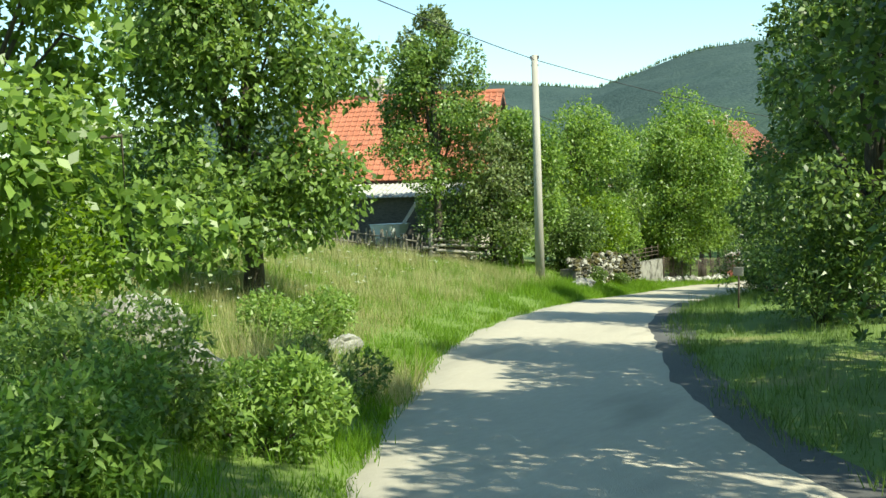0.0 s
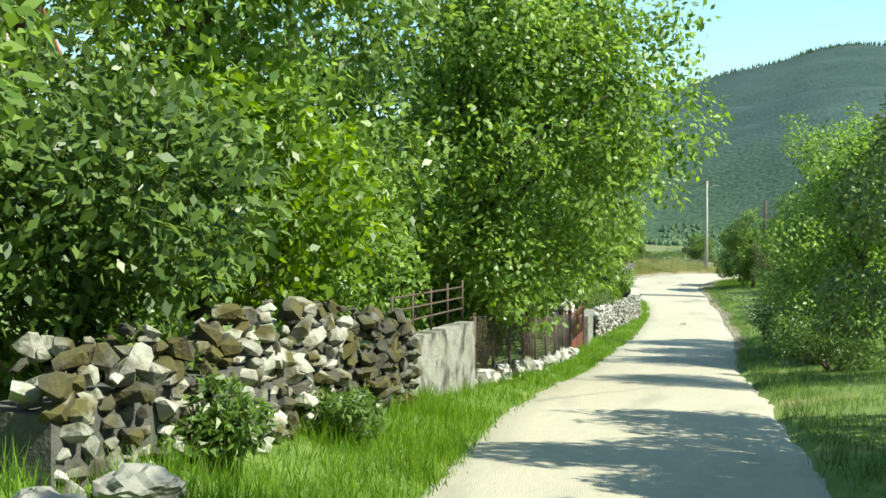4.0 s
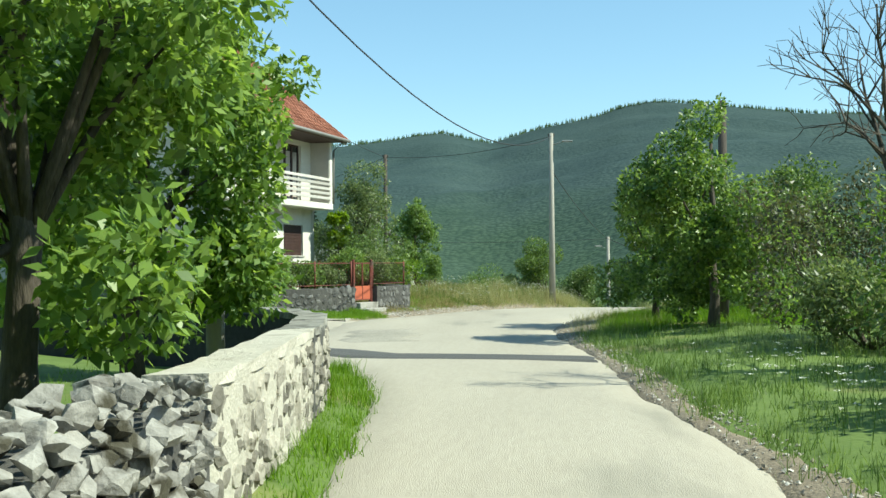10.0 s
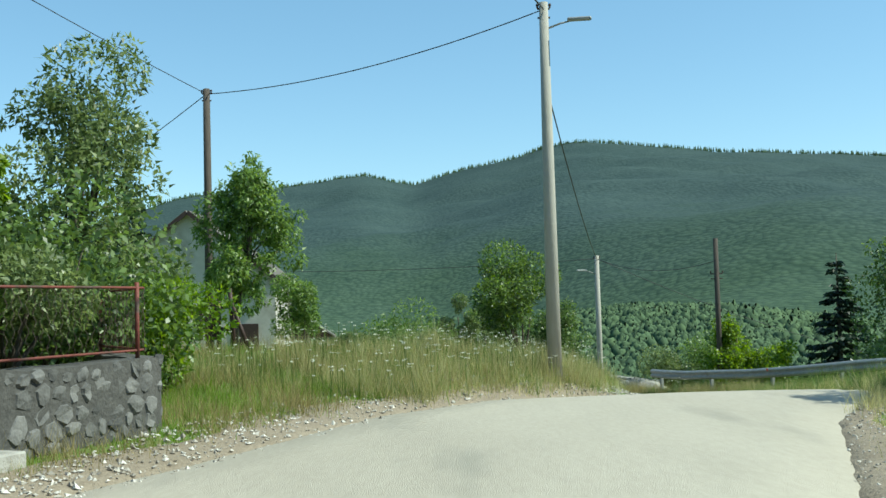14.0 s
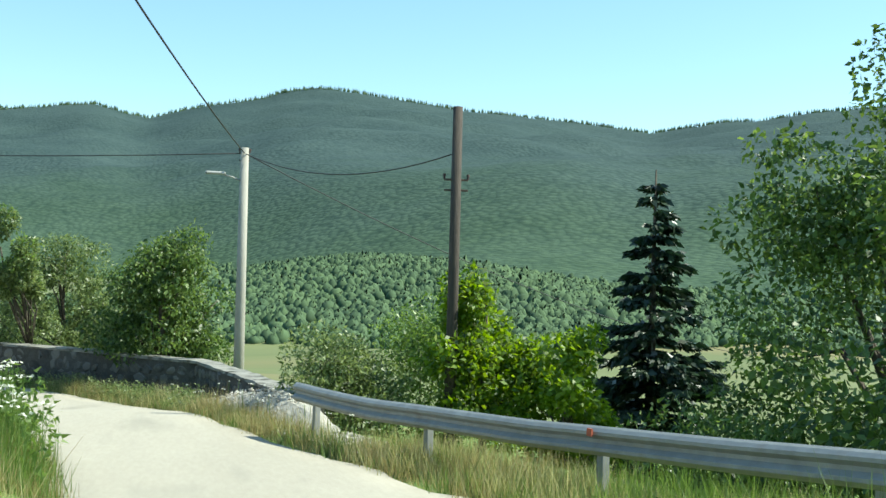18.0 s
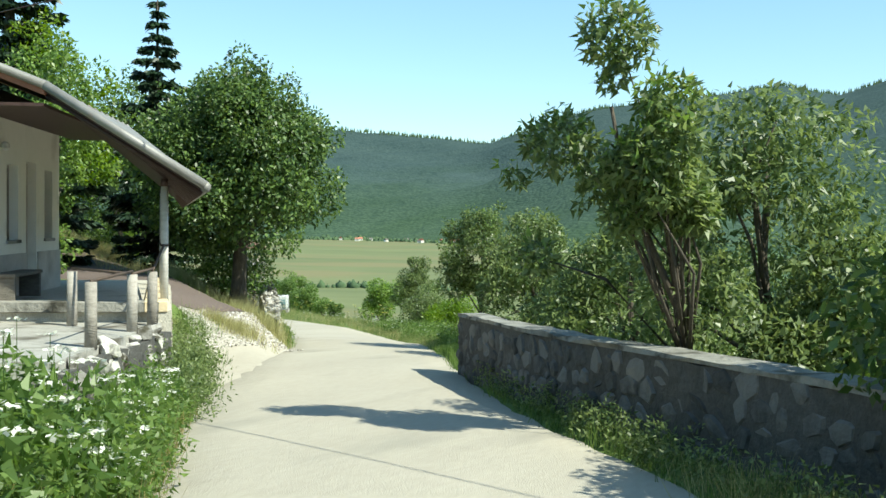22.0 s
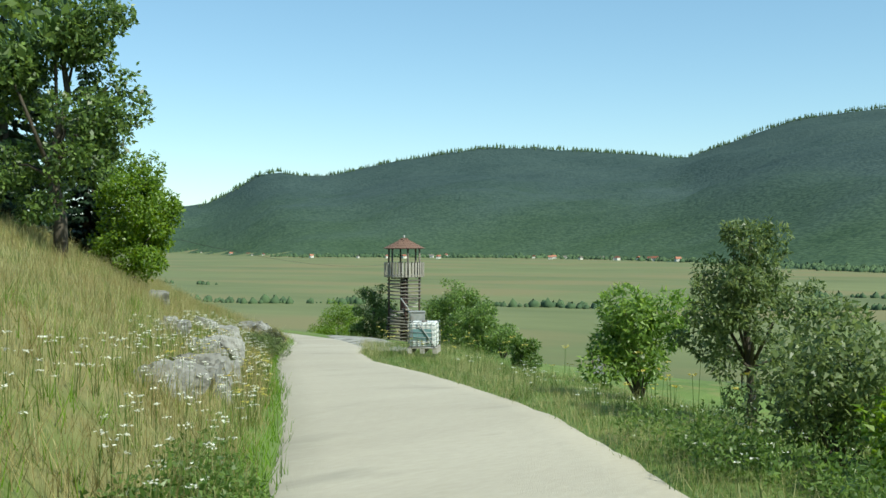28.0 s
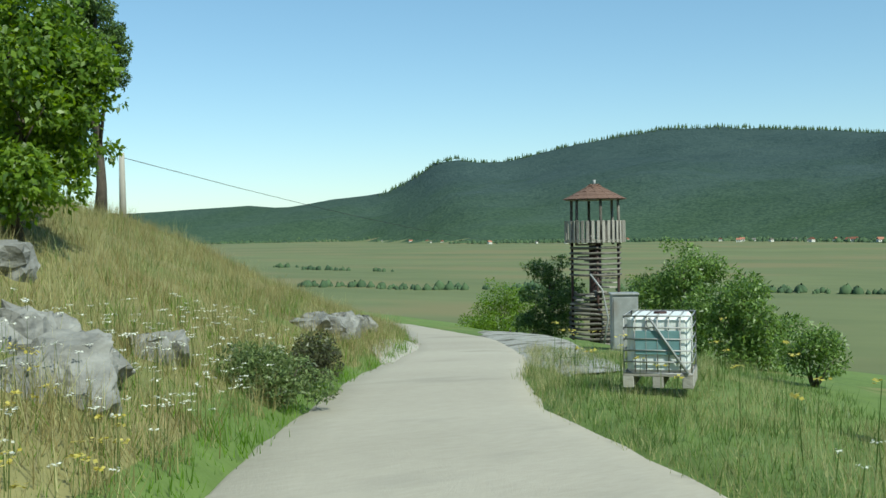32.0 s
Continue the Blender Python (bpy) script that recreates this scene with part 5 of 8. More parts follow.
def street_lamp(root, h, direction):
    d = Vector((*direction, 0)).normalized()
    tubes("lamp_arm", [([Vector((0, 0, h - 0.62)), d * 0.35 + Vector((0, 0, h - 0.5)), d * 0.55 + Vector((0, 0, h - 0.46))], [0.025, 0.022, 0.02])], M_STEEL, root)
    m = Matrix.Translation(d * 0.78 + Vector((0, 0, h - 0.43))) @ Matrix.Rotation(math.atan2(d.y, d.x), 4, "Z")
    part("lamp_head", boxes(((-0.26, -0.07, -0.03), (0.28, 0.07, 0.05)), bevel=0.025, m=m), M_STEEL, root, "grey street lamp head")


p1, top1 = pole("grey round concrete utility pole in the grass", -1.4, -18.76, gz(-1.4, -18.76), 9.8, 0.17, 0.11, M_POLE)
insulators(p1, 9.8 - p1.location.z, 0.11)
pf, topf = pole("tall grey concrete pole with a street lamp", 2.94, 84.0, gz(2.94, 84.0), 5.78, 0.17, 0.10, M_POLE)
insulators(pf, 5.78 - pf.location.z, 0.1)
street_lamp(pf, 5.78 - pf.location.z, (1, -0.15))
p2, top2 = pole("dark creosoted wooden pole among trees", -6.3, 91.6, gz(-6.3, 91.6), 5.6, 0.13, 0.10, M_WOODPOLE)
insulators(p2, 5.6 - p2.location.z, 0.1)
p3, top3 = pole("grey concrete pole with a small street lamp behind the wall", 8.12, 112.85, gz(8.12, 112.85), 1.28, 0.16, 0.11, M_POLE)
insulators(p3, 1.28 - p3.location.z, 0.1)
street_lamp(p3, 1.28 - p3.location.z - 0.3, (-1, -0.25))
p4, top4 = pole("brown wooden pole below the crash barrier", 11.7, 103.95, gz(11.7, 103.95), 1.48, 0.12, 0.095, M_WOODPOLE)
insulators(p4, 1.48 - p4.location.z - 1.3, 0.1, 0.24)
p5, top5 = pole("thin pale pole on the hillside", -55.2, 171.9, gz(-55.2, 171.9), -3.7, 0.13, 0.09, M_POLE)
p6, top6 = pole("grey concrete pole behind the garden wall", -3.5, 46.9, gz(-3.5, 46.9), 5.3, 0.15, 0.11, M_POLE)
p7, top7 = pole("dark wooden pole hidden among bushes", 6.9, 60.5, gz(6.9, 60.5), 3.8, 0.14, 0.11, M_WOODPOLE)


def wire(a, b, sag, r=0.014, label="black overhead cable sagging between poles"):
    a, b = Vector(a), Vector(b)
    pts = [a.lerp(b, i / 16) - Vector((0, 0, sag * 4 * (i / 16) * (1 - i / 16))) for i in range(17)]
    ob = tubes("overhead_cable", [(pts, [r] * 17)], M_WIRE, None, "", 5)
    return tagged(ob, label, "cable", "overhead cables")


dz = Vector((0, 0, -0.15))
wire(top6 + dz, topf + dz, 1.75, 0.02)
wire(topf + dz, top2 + dz, 0.35)
wire(Vector((2.94, 84.0, 3.95)), top3 + dz, 0.35, 0.018)
wire(top2 + dz, Vector((-13, 72.5, 8.3)), 0.2, 0.012)
wire(top2 + dz, Vector((-30, 130, 4)), 0.6)
wire(top3 + dz, Vector((-30, 131, 3.0)), 0.8)
wire(top3 + dz, top4 + Vector((0, 0, -0.9)), 0.5)
wire(top3 + dz, Vector((34, 128, -6)), 0.9)
wire(top1 + dz, Vector((3, -75, 14)), 0.8)
wire(top1 + dz, Vector((14, 12, 6.5)), 0.8)
wire(top5 + dz, Vector((-120, 300, -8)), 2.0, 0.012)
wire(top6 + dz, Vector((-7, -10, 9)), 0.9)


# ---- houses ----
def frame_of(a, b, z):
    """A local frame: x along a to b, y away from the viewer's side (to the left of a to b), z up; origin at a."""
    w = math.atan2(b[1] - a[1], b[0] - a[0])
    return Matrix.Translation((a[0], a[1], z)) @ Matrix.Rotation(w, 4, "Z"), math.dist(a, b)


def house_root(name, m, label):
    ob = new(name)
    ob.matrix_world = m
    return tagged(ob, label, "house")


def tile_roof(root, x0, x1, eave, ridge, rows, cols, mat, name="roof", over=0.3, limit=290, thick=0.07):
    """One roof slope from the eave line to the ridge (y, z pairs): a deck and courses of single tiles."""
    (y0, z0), (y1, z1) = eave, ridge
    slope = math.hypot(y1 - y0, z1 - z0)
    ang = math.atan2(z1 - z0, y1 - y0)
    if y1 < y0:
        ang = math.atan2(z1 - z0, y0 - y1)
    m = Matrix.Translation((0, y0, z0)) @ (Matrix.Rotation(ang, 4, "X") if y1 > y0 else Matrix.Rotation(math.pi, 4, "Z") @ Matrix.Rotation(ang, 4, "X"))
    xa, xb = (x0 - over, x1 + over) if y1 > y0 else (-(x1 + over), -(x0 - over))
    deck = part(name, boxes(((xa, -0.05, -0.12), (xb, slope, 0.0)), m=m), M_WOOD_DARK, root, "dark timber roof deck and soffit")
    tw, tl = (xb - xa) / cols, slope / rows
    bm = boxes(((0, -0.03, 0.0), (tw * 0.96, tl * 1.12, thick * 0.7)), bevel=0.012)
    # a raised roll down one side of each tile
    box(bm, (0, -0.035, thick * 0.4), (tw * 0.24, tl * 1.12, thick * 1.25), 0.012)
    me = bpy.data.meshes.new("roof_tile")
    bm.to_mesh(me)
    bm.free()
    me.materials.append(mat)
    rng = np.random.default_rng(rows)
    count, rv, rf = 0, [], []
    for r in range(rows):
        for c in range(cols):
            t = m @ Matrix.Translation((xa + c * tw, r * tl, 0.03 + 0.006 * rng.random())) @ Matrix.Rotation(0.085 + 0.01 * rng.normal(), 4, "X").inverted() 
            if count < limit:
                ob = new("roof_tile", me)
                ob.parent = deck
                ob.matrix_basis = t
            else:
                o = len(rv)
                rv += [t @ v.co for v in me.vertices]
                rf += [tuple(i + o for i in p.vertices) for p in me.polygons]
            count += 1
    if rv:
        tagged(link_mesh("roof_tiles", rv, rf, mat, deck), kind="stuff")
    return deck


def window(root, x, z, w, h, y, kind="window", depth=0.14, frame_mat=None, mullions=1):
    """A window let into a wall at depth y: dark glass behind a frame with a sill."""
    fm = frame_mat or M_WOOD_DARK
    win = part(kind, boxes(((x, y + depth - 0.02, z), (x + 0.07, y + depth + 0.05, z + h)), ((x + w - 0.07, y + depth - 0.02, z), (x + w, y + depth + 0.05, z + h)), ((x, y + depth - 0.02, z + h - 0.07), (x + w, y + depth + 0.05, z + h)), ((x, y + depth - 0.02, z), (x + w, y + depth + 0.05, z + 0.07)), bevel=0.006), fm, root, "dark wooden window frame" if fm is M_WOOD_DARK else "")
    for k in range(mullions):
        xx = x + w * (k + 1) / (mullions + 1)
        part("mullion", boxes(((xx - 0.045, y + depth - 0.015, z + 0.07), (xx + 0.045, y + depth + 0.045, z + h - 0.07)), bevel=0.004), fm, win)
    for k in range(mullions + 1):
        xa = x + w * k / (mullions + 1) + 0.05
        xb = x + w * (k + 1) / (mullions + 1) - 0.05
        part("pane", boxes(((xa, y + depth + 0.02, z + 0.06), (xb, y + depth + 0.03, z + h - 0.06))), M_GLASS, win)
        if kind == "balcony_door":
            part("curtain", boxes(((xa, y + depth + 0.012, z + 0.2), (xb - 0.1, y + depth + 0.018, z + h - 0.3))), M_PLASTER_OLD, win, "pale drawn curtain")
    return win


def wall_with_holes(root, name, x0, x1, z0, z1, y, thick, holes, mat, label=""):
    """A wall slab in the local x-z plane, its openings cut right through."""
    bm = bmesh.new()
    xs = sorted({x0, x1, *[v for h in holes for v in (h[0], h[1])]})
    zs = sorted({z0, z1, *[v for h in holes for v in (h[2], h[3])]})
    for a, b in zip(xs, xs[1:]):
        for c, d in zip(zs, zs[1:]):
            if not any(h[0] - 1e-6 <= a and b <= h[1] + 1e-6 and h[2] - 1e-6 <= c and d <= h[3] + 1e-6 for h in holes):
                box(bm, (a, y, c), (b, y + thick, d))
    bmesh.ops.remove_doubles(bm, verts=bm.verts, dist=0.0005)
    inner = [f for f in bm.faces if len([g for g in bm.faces if g is not f and set(g.verts) == set(f.verts)])]
    if inner:
        bmesh.ops.delete(bm, geom=inner, context="FACES_ONLY")
    return part(name, bm, mat, root, label)


# gable render: grey-white base, taken darker so its colour carries the gable's shade
M_PLASTER_GABLE_SHADE = material("grey_render_shade_darkened", (0.40, 0.385, 0.345), (0.51, 0.49, 0.44), 4.0, 0.92, 0.3, 35.0, big=0.6, big_scale=0.4, coords="World", stain=((0.42, 0.40, 0.35), 0.7, 0.6, 0.2))
# house with the balcony at the junction
def balcony_house():
    A, B = (-8.89, 67.23), (-6.69, 75.91)
    m, w = frame_of(A, B, -1.5)
    root = house_root("house", m, "two-storey cream rendered house with a balcony and brown tile roof")
    deep, back = 12.4, 0.85
    fl, top = 3.42, 6.2
    doors = [(1.34, 3.05), (5.89, 7.71)]
    wall_with_holes(root, "wall", 0.285, w - 0.285, -0.3, fl - 0.2, back, 0.3, [(1.35, 2.74, 1.2, 2.47), (3.68, 5.13, 0.15, 2.46), (6.08, 7.88, 1.22, 2.48)], M_PLASTER, "cream render, ground floor front")
    wall_with_holes(root, "wall", 0.285, w - 0.285, fl, top + 0.15, back, 0.3, [(a, b, fl + 0.02, fl + 2.42) for a, b in doors], M_PLASTER, "cream render, upper floor front")
    # gable ends, with the gable triangle
    ridge_y, ridge_z, eave_z = 6.2, 11.6, top + 0.45
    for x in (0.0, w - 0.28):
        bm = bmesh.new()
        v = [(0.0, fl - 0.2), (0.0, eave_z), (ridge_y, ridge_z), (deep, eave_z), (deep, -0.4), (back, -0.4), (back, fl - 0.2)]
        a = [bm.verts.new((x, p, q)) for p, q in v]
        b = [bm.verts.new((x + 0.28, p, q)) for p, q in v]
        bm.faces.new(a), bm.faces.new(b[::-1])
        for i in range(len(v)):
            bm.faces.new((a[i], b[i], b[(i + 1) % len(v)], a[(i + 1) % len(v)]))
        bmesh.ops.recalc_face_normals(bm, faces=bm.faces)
        part("gable_wall", bm, M_PLASTER_GABLE_SHADE, root, "grey-white rendered gable wall, colour darkened for its shaded side")
    part("wall", boxes(((0.28, deep - 0.3, -0.4), (w - 0.28, deep, top))), M_PLASTER, root)
    part("balcony_slab", boxes(((-0.02, -0.06, fl - 0.26), (w + 0.02, back + 0.05, fl)), bevel=0.02), M_PLASTER, root, "cream concrete balcony slab")
    for x in (-0.006, w - 0.214):
        part("balcony_pillar", boxes(((x, -0.03, fl), (x + 0.22, 0.19, top + 0.1)), bevel=0.01), M_PLASTER, root)
    for k in range(5):
        z = fl + 0.16 + 0.2 * k
        part("balcony_rail", boxes(((0.16, -0.045, z), (w - 0.2, -0.012, z + 0.115)), bevel=0.006), M_WHITE, root, "weathered white wooden board")
    for x in (2.9, 5.7):
        part("rail_post", boxes(((x, -0.01, fl), (x + 0.05, 0.04, fl + 1.1)), bevel=0.004), M_WHITE, root)
    for a, b in doors:
        d = window(root, a, fl + 0.04, b - a, 2.36, back, "balcony_door", 0.12, None, 2)
    window(root, 1.37, 1.22, 1.35, 1.23, back, "window", 0.14)
    door = part("door", boxes(((3.69, back + 0.12, 0.15), (4.39, back + 0.18, 2.45)), ((4.42, back + 0.12, 0.15), (5.12, back + 0.18, 2.45)), bevel=0.008), M_WOOD_DARK, root, "dark brown panelled double door")
    for x in (3.79, 4.52):
        for z in (0.3, 0.95):
            part("door_panel", boxes(((x, back + 0.1, z), (x + 0.5, back + 0.125, z + 0.5)), bevel=0.01), M_WOOD_DARK, door)
    sh = part("shutter", boxes(((6.08, back + 0.08, 1.22), (7.88, back + 0.14, 2.48)), bevel=0.006), M_WOOD_DARK, root, "closed dark brown roller shutter")
    for k in range(9):
        part("slat", boxes(((6.11, back + 0.065, 1.25 + k * 0.135), (7.85, back + 0.082, 1.365 + k * 0.135)), bevel=0.004), M_WOOD_DARK, sh)
    part("sill", boxes(((6.0, back - 0.05, 1.15), (7.96, back + 0.1, 1.215)), bevel=0.006), M_CONCRETE, root)
    tile_roof(root, -0.55, w, (-0.62, eave_z - 0.5), (ridge_y, ridge_z + 0.05), 26, 34, M_TILE_BROWN)
    part("soffit", boxes(((0.0, -0.55, eave_z - 0.62), (w, back + 0.02, eave_z - 0.57)), bevel=0.004), M_WOOD_DARK, root, "dark boarded eave soffit")
    tile_roof(root, -0.55, w, (deep + 0.5, eave_z - 0.5), (ridge_y, ridge_z + 0.05), 12, 15, M_TILE_BROWN)
    tubes("ridge_cap", [([(-0.85, ridge_y, ridge_z + 0.1), (w + 0.3, ridge_y, ridge_z + 0.1)], [0.13, 0.13])], M_TILE_BROWN, root, "", 8)
    for x in (-0.89, w + 0.26):
        bm = bmesh.new()
        for (ya, za), (yb, zb) in (((-0.55, eave_z - 0.55), (ridge_y, ridge_z + 0.05)), ((ridge_y, ridge_z + 0.05), (deep + 0.55, eave_z - 0.55))):
            v = [bm.verts.new(q) for q in ((x, ya, za - 0.17), (x, ya, za + 0.05), (x, yb, zb + 0.05), (x, yb, zb - 0.17))]
            f = bm.faces.new(v)
            bmesh.ops.extrude_face_region(bm, geom=[f])
        for v in list(bm.verts)[4:8] + list(bm.verts)[12:16]:
            v.co.x += 0.06
        part("verge_board", bm, M_WHITE, root, "white painted verge board")
    tubes("gutter", [([(-0.9, -0.68, eave_z - 0.5), (w + 0.35, -0.68, eave_z - 0.53)], [0.075, 0.075])], M_METALROOF, root, "grey half-round gutter", 8)
    tubes("downpipe", [([(w + 0.05, -0.5, eave_z - 0.6), (w + 0.05, -0.08, eave_z - 0.95), (w + 0.05, -0.06, fl)], [0.045] * 3)], M_METALROOF, root, "", 7)
    part("chimney", boxes(((2.4, 5.6, 10.4), (3.0, 6.2, 12.45)), ((2.33, 5.53, 12.3), (3.07, 6.27, 12.42)), bevel=0.01), M_PLASTER_OLD, root)
    # outside stair at the near gable
    st = part("stair", boxes(((-1.3, 3.9, -0.3), (-0.02, 5.2, 1.7)), bevel=0.01), M_CONCRETE_OLD, root, "stained concrete outside stair")
    for k in range(9):
        part("step", boxes(((-1.3, 1.2 + 0.3 * k, -0.3), (-0.02, 1.498 + 0.3 * k, 0.18 + 0.17 * k)), bevel=0.01), M_CONCRETE_OLD, st)
    for k in range(5):
        rod("baluster", (-1.28, 1.3 + 0.6 * k, 0.2 + 0.34 * k), (-1.28, 1.3 + 0.6 * k, 1.2 + 0.34 * k), 0.02, M_REDPAINT, st)
    rod("handrail", (-1.28, 1.2, 1.15), (-1.28, 4.0, 2.75), 0.028, M_REDPAINT, st)
    part("fitting", boxes(((5.4, back - 0.02, 2.6), (5.52, back + 0.02, 2.75)), bevel=0.01), M_WHITE, root)
    return m, root


H2, house2 = balcony_house()

# garden wall, fence and gate before it
line_h = [(-9.3, 66.1), (-7.7, 66.7), (-6.2, 67.9), (-4.95, 70.0)]
line_h2 = [(-4.35, 71.5), (-3.35, 74.1), (-4.6, 76.2)]
for ln, sd in ((line_h, 71), (line_h2, 77)):
    faced_wall("garden_wall", "low garden wall of dark field stones", ln, lambda s, ln=ln: float(road_z(line_point(ln, s)[1])) - 0.05, lambda s, ln=ln: -1.52, 0.38, PLATES_GREY, M_MORTAR_DARK, 0.27, sd)
steps_ = thing("doorstep", (-4.55, 70.8, 0), "two worn concrete steps below the garden gate", "steps", turn=69)
part("step", boxes(((-0.7, -0.55, -2.75), (0.7, 0.25, -2.32)), bevel=0.02), M_CONCRETE, steps_)
part("step", boxes(((-0.7, -0.2, -2.75), (0.7, 0.3, -2.1)), bevel=0.02), M_CONCRETE, steps_)
gate = steel_gate("red steel garden gate with an orange lower panel", (-4.9, 70.2), (-4.4, 71.4), -2.1, 1.5, 8, 0.62, M_REDPAINT, M_ORANGE)
gf = thing("garden_fence", (0, 0, 0), "rust-red steel garden fence with wavy wire", "fence")
for ln in (line_h, line_h2):
    L = length_of(ln)
    k = max(2, int(L / 1.9) + 1)
    for i in range(k):
        x, y, dx, dy = line_point(ln, L * i / (k - 1))
        rod("post", (x, y, -1.6), (x, y, -0.55), 0.032, M_REDPAINT, gf)
    for h in (-1.42, -0.62):
        pts = [line_point(ln, L * i / 20) for i in range(21)]
        tubes("rail", [([(p[0], p[1], h) for p in pts], [0.018] * 21)], M_REDPAINT, gf, "", 5)
    bars = []
    for i in range(int(L / 0.11)):
        x, y, dx, dy = line_point(ln, 0.11 * i)
        bars.append(([(x + dx * 0.03 * (1 if (j + i) % 2 else -1), y + dy * 0.03 * (1 if (j + i) % 2 else -1), -1.42 + 0.1 * j) for j in range(9)], [0.004] * 9))
    for bar in bars:
        tubes("wire_bar", [bar], M_DARKSTEEL, gf, "", 3)
steel_gate("dark red steel gate at the foot of the stair", (-10.55, 65.45), (-9.45, 66.05), -2.0, 1.55, 9, 0.45, M_RUST, M_RUST)
sill_ = thing("doorstep", (-10.1, 65.5, 0), "pale concrete sill below the stair gate", "steps", turn=28)
part("step", boxes(((-0.75, -0.3, -2.4), (0.6, 0.15, -2.0)), bevel=0.02), M_CONCRETE, sill_)


# old wooden gate in the grass beyond the garden
wg = thing("wooden_gate", (-4.85, 84.2, -1.65), "dark weathered wooden gate between leaning posts", "gate", turn=2)
for x, h, tilt in ((-0.7, 1.1, 0.02), (0.68, 1.2, -0.04), (0.35, 1.0, 0.0)):
    tubes("post", [([(x, 0, -0.3), (x + tilt, 0, h * 0.5), (x + 2 * tilt, 0.02, h)], [0.06, 0.055, 0.045])], M_WOOD_DARK, wg, "", 7)
for k in range(6):
    part("board", boxes(((-0.6 + 0.16 * k, -0.015, 0.06), (-0.49 + 0.16 * k, 0.015, 0.92 + 0.05 * math.sin(k * 2.3))), bevel=0.004), M_WOOD_DARK, wg)
for z in (0.25, 0.75):
    part("rail", boxes(((-0.66, 0.018, z), (0.66, 0.05, z + 0.09)), bevel=0.004), M_WOOD_DARK, wg)
tubes("brace", [([(0.62, -0.05, 0.95), (1.05, -0.2, -0.2)], [0.045, 0.05])], M_WOOD_DARK, wg, "", 6)


# low house with the porch
def plate(name, corners, thick, mat, parent, label=""):
    """A flat slab over four corners."""
    bm = bmesh.new()
    up = [bm.verts.new(c) for c in corners]
    dn = [bm.verts.new((c[0], c[1], c[2] - thick)) for c in corners]
    bm.faces.new(up), bm.faces.new(dn[::-1])
    for i in range(4):
        bm.faces.new((up[i], dn[i], dn[(i + 1) % 4], up[(i + 1) % 4]))
    bmesh.ops.recalc_face_normals(bm, faces=bm.faces)
    return part(name, bm, mat, parent, label)


def mixp(p, q, f):
    return tuple(a + (b - a) * f for a, b in zip(p, q))


